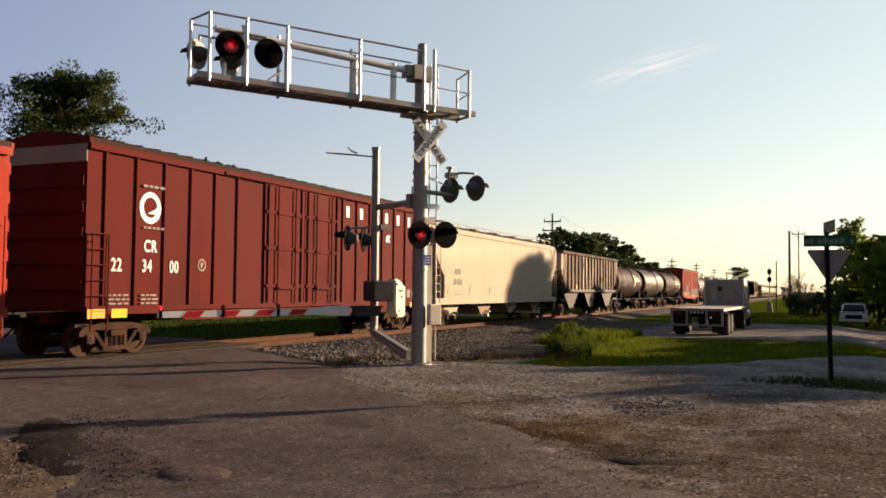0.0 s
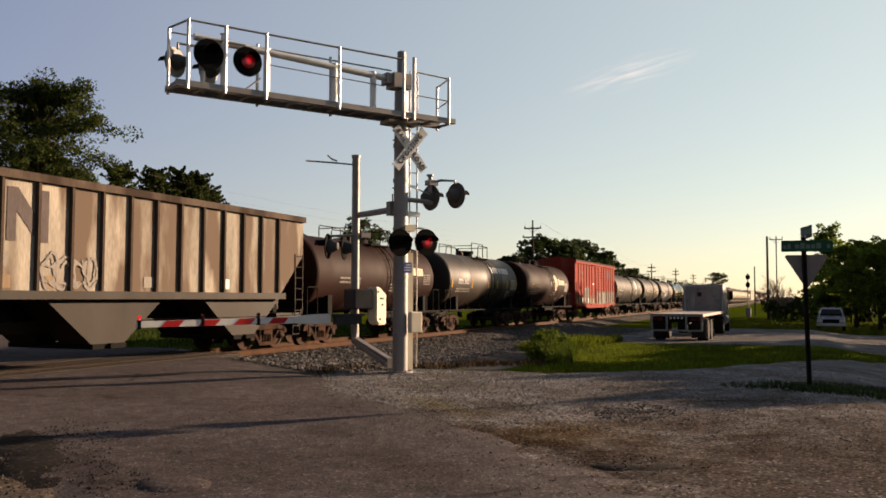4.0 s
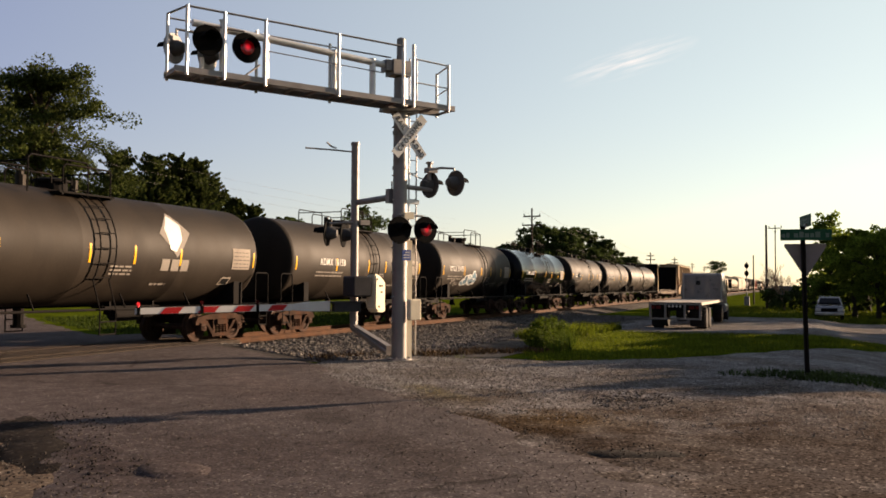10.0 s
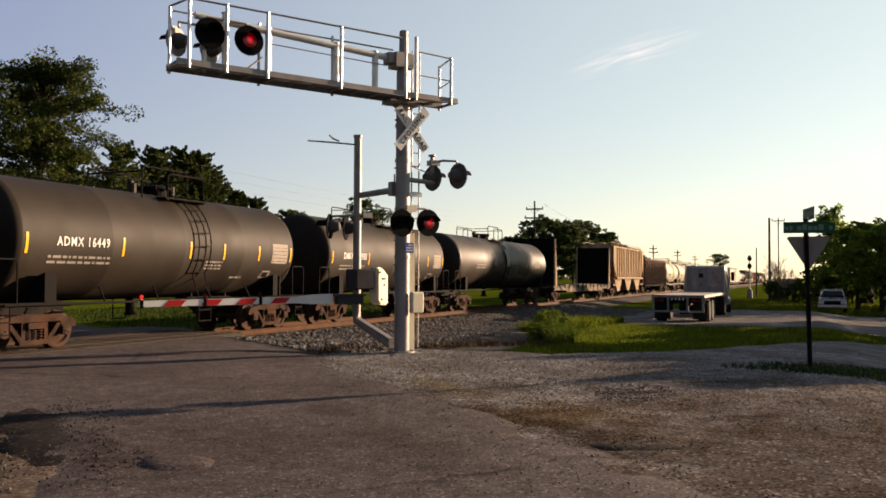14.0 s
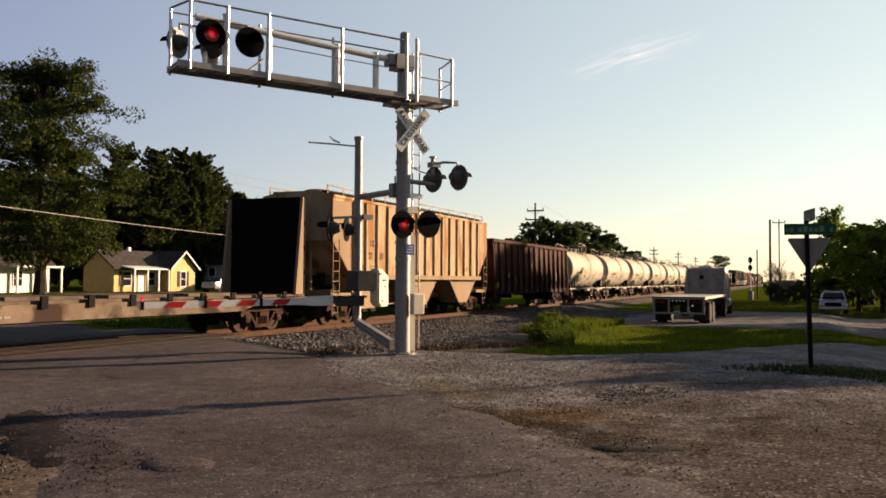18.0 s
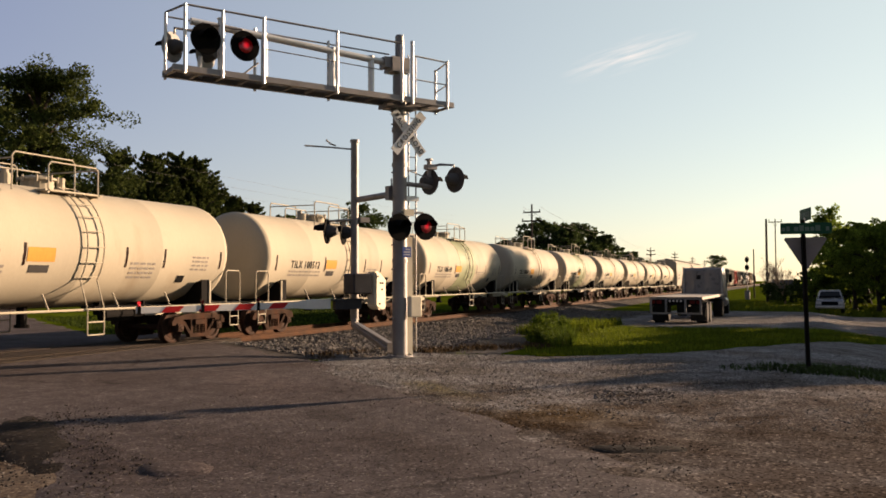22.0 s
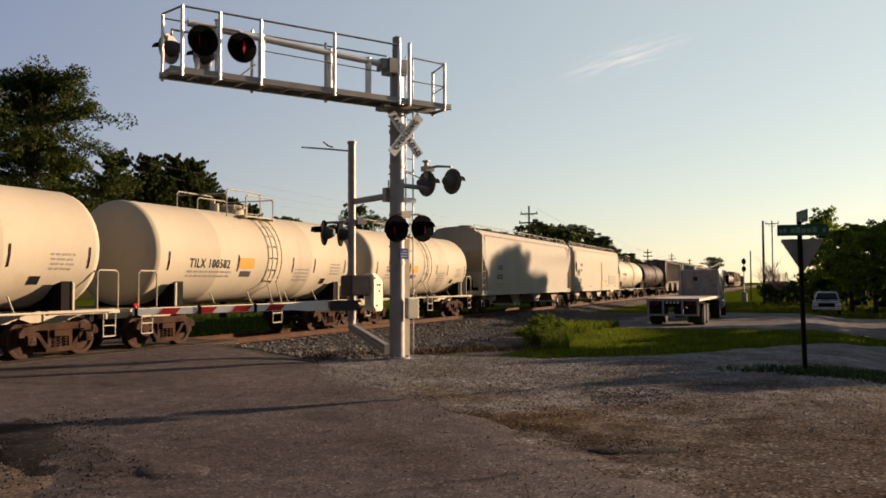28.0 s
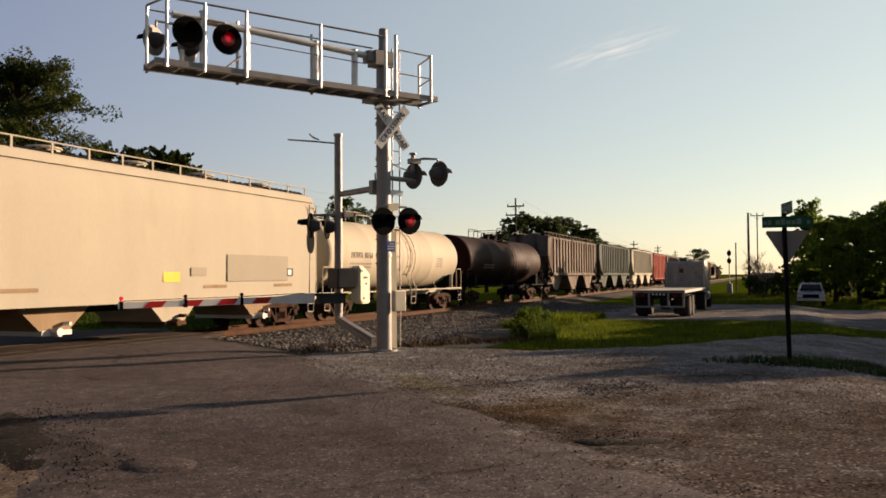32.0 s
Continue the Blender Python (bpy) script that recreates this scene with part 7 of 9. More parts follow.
def tree(x, y, height, spread_, seed, material=None, label="broad leafy tree with an uneven crown", shape="round", clumps=90, per=60, leaf=0.26, base=0.22, name="tree"):
    rng = np.random.default_rng(seed)
    z = ground_z(x, y) - 0.1
    top = thing(name, pose(x, y, z, 0, 0, seed * 37 % 360), label, "tree", "trees about the crossing")
    bm = bmesh.new()
    lean = rng.uniform(-0.03, 0.03, 2)
    tr = height * 0.022 + 0.05
    pts = [Vector((lean[0] * h * height + 0.12 * math.sin(h * 7 + seed), lean[1] * h * height + 0.12 * math.cos(h * 6 + seed), h * height)) for h in (0, 0.12, 0.3, 0.5, 0.7, 0.92 if shape == "cone" else 0.8)]
    for k in range(len(pts) - 1):
        rod(bm, pts[k], pts[k + 1], tr * (1 - 0.17 * k) * (1.25 if k == 0 else 1), 9, tr * (1 - 0.17 * (k + 1)))
    part("trunk", bm, BARK, top)
    centres, radii = [], []
    bm = bmesh.new()
    for k in range(clumps):
        u = rng.uniform(0, 1)
        a = rng.uniform(0, math.tau)
        if shape == "cone":
            h = base + (1 - base) * u ** 0.9
            rad = spread_ * (1 - (h - base) / (1 - base)) ** 0.75 * rng.uniform(0.3, 1.05)
        elif shape == "tall":
            h = base + (1 - base) * u
            rad = spread_ * math.sin(math.pi * min(0.97, 0.12 + 0.85 * (h - base) / (1 - base))) ** 0.7 * rng.uniform(0.3, 1.0)
        else:
            h = base + (1 - base) * u ** 0.8
            rad = spread_ * math.sin(math.pi * min(0.96, 0.18 + 0.76 * (h - base) / (1 - base))) ** 0.6 * rng.uniform(0.35, 1.02)
        lump = 1 + 0.30 * math.sin(3 * a + seed) + 0.18 * math.sin(5 * a + 7 * h)
        c = Vector((rad * lump * math.cos(a), rad * lump * math.sin(a), h * height))
        for j in range(7 if shape == "cone" else 0):
            centres.append(c + Vector((math.cos(a), math.sin(a), 0.55)) * ((j - 3) * 0.022 * height))
            radii.append(height * (0.026 - 0.0030 * j) * rng.uniform(0.7, 1.2))
        for _ in range(0 if shape == "cone" else 6):
            d = rng.normal(size=3) * np.array((0.055, 0.055, 0.022)) * height
            centres.append(c + Vector(d))
            radii.append(0.046 * height * rng.uniform(0.6, 1.35))
        if k % 4 == 0:
            s = Vector((0, 0, max(0.1, h - 0.16) * height))
            rod(bm, s, s.lerp(c, 0.55) + Vector((0, 0, 0.05 * height)), tr * 0.32, 5, tr * 0.2)
            rod(bm, s.lerp(c, 0.55) + Vector((0, 0, 0.05 * height)), c, tr * 0.2, 5, tr * 0.06)
    part("limb", bm, BARK, top)
    v, f = leaf_cloud(rng, [tuple(c) for c in centres], radii, per, leaf, 1.2 if shape == "cone" else 0.7)
    ob = put(mesh_from("crown", v, f, material or LEAF), "crown", top)
    return top


# wood behind the houses
tree(47.6, 51.7, 17.2, 4.9, 1, LEAF_WOOD, "tall spreading tree before the white house", clumps=110, per=100, leaf=0.14, base=0.15)
for k, (x, y, h, r, sh) in enumerate(((60, 80, 13.7, 5.0, "round"), (68, 79.5, 13.7, 5.0, "round"), (74, 77, 14.4, 6.4, "cone"), (79.1, 73.5, 16.8, 6.1, "cone"), (80.5, 69.5, 16.2, 5.2, "cone"), (85.2, 69.6, 16.8, 6.4, "cone"), (87.4, 68.4, 16.5, 6.4, "cone"), (93.6, 71.3, 15.0, 6.1, "cone"), (97, 70, 12.6, 5.5, "cone"), (99.8, 68.8, 12.1, 4.6, "cone"), (72, 90, 14.2, 6, "round"), (58, 92, 15.0, 6, "round"), (48, 80, 14.2, 6, "round"), (90, 80, 12.1, 5, "round"), (72, 75, 11.4, 5.0, "round"), (64, 76, 12.1, 4.8, "round"), (56, 78, 12.1, 4.8, "round"), (78, 71.5, 11.6, 4.5, "round"), (91, 72, 13.3, 5.8, "cone"))):
    tree(x, y, h, r, 10 + k, LEAF_WOOD, "dark evergreen tree behind the houses" if sh == "cone" else "tall dark tree behind the houses", sh, clumps=240 if sh == "cone" else 95, per=24 if sh == "cone" else 55, leaf=0.21, base=0.06)
for k, (x, y, h, r) in enumerate(((118, 62, 13.0, 5.0), (128, 60, 9.5, 4.0), (104, 66, 11.0, 4.0))):
    tree(x, y, h, r, 30 + k, LEAF_DARK, "tree behind the church", clumps=50, per=30, leaf=0.26)
# trees along the far side of the line
for k, (x, y, h, r) in enumerate(((139, 44, 8.5, 5.0), (146, 41, 12.5, 5.5), (152, 37, 12.0, 4.5), (160, 37.5, 13.0, 4.5), (163, 34, 11.0, 3.2), (168, 33, 9.0, 3.0), (236, 41, 9.5, 5.0), (250, 40, 8.0, 5.0), (545, 42.5, 17.0, 6.0), (600, 46, 9.0, 9.0))):
    tree(x, y, h, r, 40 + k, LEAF_DARK, "tree beyond the railway line", clumps=60, per=25, leaf=0.32)
# trees on the yard side
for k, (x, y, h, r, sh, m_) in enumerate(((88, -3.3, 9.4, 1.7, "tall", LEAF), (82, -4.9, 7.2, 2.2, "round", LEAF_LIGHT), (76.5, -6.3, 7.0, 2.6, "round", LEAF_LIGHT), (72, -8.6, 8.0, 3.0, "round", LEAF), (98, -4.0, 6.2, 2.5, "round", LEAF), (101, -7.5, 8.0, 4.5, "round", LEAF), (92, -10.5, 9.0, 4.5, "round", LEAF), (86, -11, 8.2, 3.6, "round", LEAF), (78, -12.0, 9.0, 3.2, "round", LEAF_LIGHT), (70.5, -12.5, 8.2, 2.6, "round", LEAF))):
    tree(x, y, h, r, 60 + k, m_, "yard tree with light showing through" if sh == "tall" else "leafy yard tree beyond the parked pickup", sh, clumps=50, per=40, leaf=0.17, base=0.10 if x > 85 or y < -10 else 0.26)
for k, (x, y, h, r) in enumerate(((100, -5.5, 4.2, 3.4), (96, -9.5, 4.6, 3.4), (106, -2.5, 3.6, 3.2), (90, -13.0, 4.8, 3.2), (112, -8.0, 5.0, 4.0), (84, -15.0, 4.6, 3.0))):
    tree(x, y, h, r, 95 + k, LEAF_DARK, "low dark thicket behind the yard trees", clumps=44, per=40, leaf=0.20, base=0.04)
# growth beside the lot, outside the view, whose shade falls on it
for k, (x, y, h, r, b0) in enumerate(((37.5, -15.6, 6.6, 3.2, 0.03), (41.5, -15.7, 7.0, 3.2, 0.03), (45.9, -14.7, 7.3, 3.0, 0.03), (50.6, -13.5, 6.4, 3.0, 0.1), (55.5, -12.5, 6.2, 3.0, 0.1), (87.0, -16.0, 14.6, 1.9, 0.45), (91.5, -15.8, 13.2, 1.8, 0.45))):
    tree(x, y, h, r, 80 + k, LEAF, "leafy tree beside the gravel lot", clumps=60, per=90, leaf=0.24, base=b0)
# bare shrub
bm = bmesh.new()
rng_ = random.Random(5)
shrub = thing("shrub", pose(87, 0.6, ground_z(87, 0.6)), "pale bare twiggy shrub behind the yield board", "shrub")


def fork(p, way, length, r, depth):
    """A twig that splits into thinner ones."""
    q = p + way * length
    rod(bm, p, q, r, 4, r * 0.6)
    if depth:
        for _ in range(3):
            fork(p.lerp(q, rng_.uniform(0.55, 1.0)), (way + Vector((rng_.uniform(-0.7, 0.7), rng_.uniform(-0.7, 0.7), rng_.uniform(-0.25, 0.5)))).normalized(), length * rng_.uniform(0.55, 0.8), r * 0.62, depth - 1)


for k in range(6):
    fork(Vector((0, 0, 0)), Vector((rng_.uniform(-0.45, 0.45), rng_.uniform(-0.45, 0.45), 1)).normalized(), rng_.uniform(1.5, 2.0), 0.06, 4)
part("branch", bm, mat("pale_twig", (0.20, 0.15, 0.11), 0.9), shrub)
rngs = np.random.default_rng(91)
cs = [(rngs.uniform(-1.8, 1.8), rngs.uniform(-1.8, 1.8), rngs.uniform(0.5, 1.9)) for _ in range(40)]
v, f = leaf_cloud(rngs, cs, [0.5] * 40, 50, 0.16)
put(mesh_from("undergrowth", v, f, LEAF_DARK), "undergrowth", shrub)
# far woods along the skyline
rngf = np.random.default_rng(7)
cs, rs = [], []
for k in range(1500):
    a = rngf.uniform(-1.2, 2.3)
    d = rngf.uniform(650, 1100)
    x, y = d * math.cos(a), d * math.sin(a)
    if abs(y - TRACK_Y) < 25 or (0 < y < 60 and x > 0 and d > 900):
        continue
    h0 = 5 + 4 * noise.noise((a * 9, 0, 0)) + rngf.uniform(0, 4)
    cs.append((x, y, h0 * rngf.uniform(0.3, 0.9)))
    rs.append(rngf.uniform(4, 7))
v, f = leaf_cloud(rngf, cs, rs, 22, 2.6, 0.6)
tagged(put(mesh_from("far_woods", v, f, LEAF_DARK), "far_woods", None), "low dark woods along the flat skyline", "woods", kind="stuff")

# ---- houses behind the line ----
SHINGLE = mat("grey_shingle", (0.0342, 0.0296, 0.0274), 0.9, vary=0.3, scale=2, fine=12, bump=0.5)
SHINGLE_DARK = mat("black_shingle", (0.0091, 0.0087, 0.0096), 0.9, vary=0.3, scale=2, fine=12, bump=0.5)
SIDING_YELLOW = mat("yellow_siding", (0.36, 0.27, 0.115), 0.7, vary=0.08, scale=2, fine=30)
SIDING_WHITE = mat("white_siding", (0.46, 0.44, 0.41), 0.65, vary=0.06, scale=2, fine=30)
SIDING_DULL = mat("dull_white_siding", (0.27, 0.245, 0.215), 0.75, vary=0.08, scale=2, fine=30)
TRIM = mat("white_trim", (0.4662, 0.4536, 0.4284), 0.5, vary=0.05)
SHUTTER = mat("brown_shutter", (0.0456, 0.0182, 0.0114), 0.6, vary=0.15)
GLASS = mat("dark_window_glass", (0.0091, 0.0106, 0.0137), 0.06, vary=0.1, bump=0.0)


def gable_roof(bm, x0, x1, y0, y1, z, rise, axis, over=0.4, thick=0.16):
    """Two sloping slabs; the ridge runs along the axis named."""
    if axis == "x":
        m = (y0 + y1) / 2
        prism(bm, [(y0 - over, z - over * rise / (m - y0)), (m, z + rise), (y1 + over, z - over * rise / (m - y0)), (y1 + over, z - over * rise / (m - y0) + thick), (m, z + rise + thick), (y0 - over, z - over * rise / (m - y0) + thick)], "x", x0 - over, x1 + over)
    else:
        m = (x0 + x1) / 2
        prism(bm, [(x0 - over, z - over * rise / (m - x0)), (m, z + rise), (x1 + over, z - over * rise / (m - x0)), (x1 + over, z - over * rise / (m - x0) + thick), (m, z + rise + thick), (x0 - over, z - over * rise / (m - x0) + thick)], "y", y0 - over, y1 + over)


def walls(bm, x0, x1, y0, y1, z, rise, axis):
    if axis == "x":
        prism(bm, [(y0, -0.3), (y1, -0.3), (y1, z), ((y0 + y1) / 2, z + rise), (y0, z)], "x", x0, x1)
    else:
        prism(bm, [(x0, -0.3), (x1, -0.3), (x1, z), ((x0 + x1) / 2, z + rise), (x0, z)], "y", y0, y1)


def window(parent, cx, cy, z0, w, h, face, shutters=False):
    """A window set on a wall that faces -y ('s') or -x ('w')."""
    m = pose(cx, cy, z0, 0, 0, 0 if face == "s" else -90)
    bm = bmesh.new()
    for a, b, c, d in ((-w / 2 - 0.08, w / 2 + 0.08, -0.08, 0), (-w / 2 - 0.08, w / 2 + 0.08, h, h + 0.1), (-w / 2 - 0.08, -w / 2, 0, h), (w / 2, w / 2 + 0.08, 0, h), (-w / 2, w / 2, h / 2 - 0.03, h / 2 + 0.03)):
        box(bm, a, b, -0.07, 0.02, c, d)
    fr = part("window", bm, TRIM, parent)
    fr.matrix_basis = m
    bm = bmesh.new()
    box(bm, -w / 2, w / 2, -0.03, 0.02, 0, h)
    part("pane", bm, GLASS, fr)
    if shutters:
        for s in (-1, 1):
            bm = bmesh.new()
            box(bm, s * (w / 2 + 0.28) - 0.19, s * (w / 2 + 0.28) + 0.19, -0.06, 0.02, -0.05, h + 0.05)
            part("shutter", bm, SHUTTER, fr)


def lap_lines(parent, x0, x1, y, z0, z1, material):
    """Lapped boards on a wall that faces the line."""
    me = None
    z = z0
    while z < z1:
        if me is None:
            bm = bmesh.new()
            prism(bm, [(y - 0.03, 0), (y, 0), (y, 0.24), (y - 0.008, 0.24)], "x", x0, x1)
            ob = part("board", bm, material, parent)
            me = ob.data
            ob.location.z = z
        else:
            put(me, "board", parent, pose(0, 0, z))
        z += 0.25


yh = thing("house", pose(0, 0, ground_z(70, 60) - 0.3), "yellow sided bungalow with a porch and grey roof", "house")
bm = bmesh.new()
walls(bm, 64.3, 71.2, 60.5, 64.3, 2.75, 1.5, "x")
part("wall", bm, SIDING_YELLOW, yh)
bm = bmesh.new()
walls(bm, 70.6, 74.4, 59.0, 66.0, 2.75, 1.55, "y")
part("wing_wall", bm, SIDING_YELLOW, yh)
lap_lines(yh, 64.3, 70.6, 60.5, 0.0, 2.6, SIDING_YELLOW)
lap_lines(yh, 70.6, 74.4, 59.0, 0.0, 2.6, SIDING_YELLOW)
bm = bmesh.new()
gable_roof(bm, 64.3, 71.2, 60.5, 64.3, 2.75, 1.5, "x")
part("roof", bm, SHINGLE, yh)
bm = bmesh.new()
gable_roof(bm, 70.6, 74.4, 59.0, 66.0, 2.75, 1.55, "y")
part("wing_roof", bm, SHINGLE, yh)
bm = bmesh.new()
prism(bm, [(58.8, 2.45), (60.5, 2.75), (60.5, 2.85), (58.8, 2.57)], "x", 65.2, 70.5)
part("porch_roof", bm, TRIM, yh)
for x in (65.4, 67.2, 68.8, 70.3):
    bm = bmesh.new()
    box(bm, x - 0.08, x + 0.08, 58.9, 59.06, 0, 2.47)
    part("porch_post", bm, TRIM, yh)
bm = bmesh.new()
box(bm, 65.0, 70.55, 58.8, 60.5, -0.2, 0.18)
part("porch_floor", bm, CONCRETE, yh)
bm = bmesh.new()
box(bm, 67.5, 68.4, 60.42, 60.49, 0.2, 2.2)
part("door", bm, TRIM, yh)
window(yh, 66.0, 60.48, 0.9, 1.1, 1.3, "s", True)
window(yh, 69.4, 60.48, 0.9, 1.0, 1.3, "s")
window(yh, 72.5, 58.98, 0.8, 0.8, 1.5, "s", True)
bm = bmesh.new()
box(bm, 68.2, 68.5, 62.3, 62.6, 4.0, 4.75)
part("chimney", bm, TRIM, yh)
bm = bmesh.new()
for s in (-1, 1):
    x = 72.5 + s * 2.1
    prism(bm, [(72.5, 4.28), (72.5, 4.48), (x + s * 0.2, 2.62), (x + s * 0.2, 2.42)], "y", 58.56, 58.62)
part("barge_board", bm, TRIM, yh)

wh = thing("house", pose(-1.15, 0.95, ground_z(58, 64) - 0.3), "white sided house half hidden by a large tree", "house")
bm = bmesh.new()
walls(bm, 49.0, 60.5, 62.5, 69.5, 2.9, 2.4, "x")
part("wall", bm, SIDING_WHITE, wh)
lap_lines(wh, 49.0, 60.5, 62.5, 0.0, 2.7, SIDING_WHITE)
bm = bmesh.new()
gable_roof(bm, 49.0, 60.5, 62.5, 69.5, 2.9, 2.4, "x")
part("roof", bm, SHINGLE, wh)
bm = bmesh.new()
box(bm, 55.5, 60.6, 60.8, 62.5, 2.5, 2.65)
part("porch_roof", bm, TRIM, wh)
for x in (55.6, 58.0, 60.4):
    bm = bmesh.new()
    box(bm, x - 0.08, x + 0.08, 60.85, 61.0, -0.2, 2.5)
    part("porch_post", bm, TRIM, wh)
for x in (51.0, 53.6, 57.0, 59.4):
    window(wh, x, 62.48, 0.9, 0.9, 1.3, "s")

ch = thing("church", pose(0, 0, ground_z(85, 55) - 0.5), "white sided church with a steep black roof and cross", "church")
bm = bmesh.new()
walls(bm, 85.0, 92.4, 52.0, 66.0, 3.9, 4.4, "y")
part("wall", bm, SIDING_DULL, ch)
bm = bmesh.new()
gable_roof(bm, 85.0, 92.4, 52.0, 66.0, 3.9, 4.4, "y", 0.35)
part("roof", bm, SHINGLE_DARK, ch)
bm = bmesh.new()
walls(bm, 82.6, 89.0, 48.6, 52.0, 2.3, 1.9, "y")
part("porch_wall", bm, SIDING_DULL, ch)
lap_lines(ch, 82.6, 89.0, 48.6, 0.0, 2.2, SIDING_DULL)
lap_lines(ch, 85.0, 92.4, 52.0, 2.5, 3.8, SIDING_DULL)
bm = bmesh.new()
gable_roof(bm, 82.6, 89.0, 48.6, 52.0, 2.3, 1.9, "y", 0.35)
part("porch_roof", bm, SHINGLE_DARK, ch)
bm = bmesh.new()
box(bm, 88.62, 88.78, 51.9, 51.98, 5.2, 7.4)
box(bm, 88.2, 89.2, 51.9, 51.98, 6.5, 6.68)
part("cross", bm, SHUTTER, ch)
for y in (53.6, 56.4, 59.2, 62.0, 64.8):
    window(ch, 84.98, y, 1.0, 0.85, 2.1, "w")
bm = bmesh.new()
prism(bm, [(85.4, 0.9), (86.3, 0.9), (86.3, 1.9), (86.1, 2.2), (85.85, 2.3), (85.6, 2.2), (85.4, 1.9)], "y", 48.5, 48.59)
part("arched_window", bm, GLASS, ch)
bm = bmesh.new()
for k in range(10):
    x = 82.9 + k * 0.62
    rod(bm, (x, 47.4, -0.2), (x, 47.4, 1.0), 0.02, 5)
rod(bm, (82.7, 47.4, 1.0), (88.6, 47.4, 1.0), 0.025, 5)
part("porch_railing", bm, BLACK, ch)


me = None
for k in range(15):
    if me is None:
        bm = bmesh.new()
        prism(bm, [(84.97, 0), (85.0, 0), (85.0, 0.24), (84.992, 0.24)], "y", 52.0, 66.0)
        ob = part("board", bm, SIDING_DULL, ch)
        me = ob.data
    else:
        put(me, "board", ch, pose(0, 0, 0.25 * k))

# ---- vehicles ----
CAR_WHITE = mat("white_car_paint", (0.20, 0.196, 0.192), 0.25, vary=0.05, bump=0.0, coat=0.5)
CAR_GREY = mat("dusty_silver_paint", (0.105, 0.103, 0.108), 0.3, vary=0.1, bump=0.0, coat=0.3)
TYRE = mat("tyre_rubber", (0.0137, 0.0129, 0.0122), 0.85, vary=0.2)
LAMP_GLASS = mat("lamp_glass", (0.418, 0.3952, 0.3648), 0.1, vary=0.1, bump=0.0)
TAIL_GLASS = mat("tail_glass", (0.076, 0.0091, 0.0091), 0.15, vary=0.1, bump=0.0)
RIM = mat("wheel_rim", (0.266, 0.2584, 0.2508), 0.35, metal=0.7)


def road_wheel(car, x, y, r, w):
    bm = bmesh.new()
    lathe(bm, [(-w / 2, r * 0.6), (-w / 2, r * 0.93), (-w / 2 + 0.03, r), (w / 2 - 0.03, r), (w / 2, r * 0.93), (w / 2, r * 0.6)], "y", 22, (x, y, r))
    wheel = part("wheel", bm, TYRE, car)
    bm = bmesh.new()
    lathe(bm, [(-w / 2 + 0.02, 0.03), (-w / 2 + 0.015, r * 0.6), (w / 2 - 0.015, r * 0.6), (w / 2 - 0.02, 0.03)], "y", 18, (x, y, r))
    part("rim", bm, RIM, wheel)


def loft(bm, sections):
    """A closed skin over outlines of equal length, set along x."""
    rings = [[bm.verts.new((x, a, b)) for a, b in pts] for x, pts in sections]
    n, fs = len(rings[0]), []
    for r0, r1 in zip(rings, rings[1:]):
        for k in range(n):
            fs.append(bm.faces.new((r0[k], r0[(k + 1) % n], r1[(k + 1) % n], r1[k])))
    fs += [bm.faces.new(rings[0]), bm.faces.new(rings[-1])]
    bmesh.ops.recalc_face_normals(bm, faces=fs)


def body_ring(w, z0, z1, tuck=0.06):
    return [(-w + tuck, z0), (-w, z0 + 0.12), (-w, (z0 + z1) / 2), (-w + tuck, z1), (w - tuck, z1), (w, (z0 + z1) / 2), (w, z0 + 0.12), (w - tuck, z0)]


# pickup, its front towards the crossing (front is -x)
pk = thing("pickup_truck", pose(71.3, -2.65, ground_z(71.3, -2.65) + 0.02, 0, 0, -3), "white pickup truck parked on the gravel yard", "pickup truck")
bm = bmesh.new()
loft(bm, [(-2.75, body_ring(0.88, 0.55, 0.95)), (-2.65, body_ring(0.96, 0.42, 1.08)), (-1.3, body_ring(0.99, 0.36, 1.16)), (0.6, body_ring(0.99, 0.36, 1.18)), (2.7, body_ring(0.99, 0.42, 1.20)), (2.75, body_ring(0.97, 0.5, 1.18))])
part("body", bm, CAR_WHITE, pk, smooth=True)
bm = bmesh.new()
loft(bm, [(-1.35, [(-0.86, 1.14), (-0.85, 1.15), (-0.85, 1.16), (-0.84, 1.17), (0.84, 1.17), (0.85, 1.16), (0.85, 1.15), (0.86, 1.14)]), (-0.75, body_ring(0.84, 1.14, 1.72, 0.14)), (0.55, body_ring(0.84, 1.14, 1.78, 0.14)), (0.72, body_ring(0.84, 1.14, 1.60, 0.12))])
part("cab", bm, CAR_WHITE, pk, smooth=True)
bm = bmesh.new()
loft(bm, [(-1.39, body_ring(0.76, 1.175, 1.19, 0.005)), (-0.80, body_ring(0.72, 1.19, 1.67, 0.10)), (-0.70, body_ring(0.72, 1.19, 1.67, 0.10))])
part("windscreen", bm, GLASS, pk)
bm = bmesh.new()
box(bm, -2.79, -2.70, -0.55, 0.55, 0.66, 0.92)
part("grille", bm, BLACK, pk)
for y in (-0.74, 0.74):
    bm = bmesh.new()
    box(bm, -2.76, -2.62, y - 0.17, y + 0.17, 0.72, 0.92)
    part("headlight", bm, LAMP_GLASS, pk)
    bm = bmesh.new()
    box(bm, -0.92, -0.80, y * 1.42 - 0.11, y * 1.42 + 0.11, 1.2, 1.38)
    part("wing_mirror", bm, BLACK, pk)
bm = bmesh.new()
box(bm, -2.90, -2.70, -0.97, 0.97, 0.42, 0.62)
soften(bm, 0.04)
part("bumper", bm, RIM, pk)
for x in (-1.85, 1.75):
    for y in (-0.84, 0.84):
        road_wheel(pk, x, y, 0.37, 0.24)

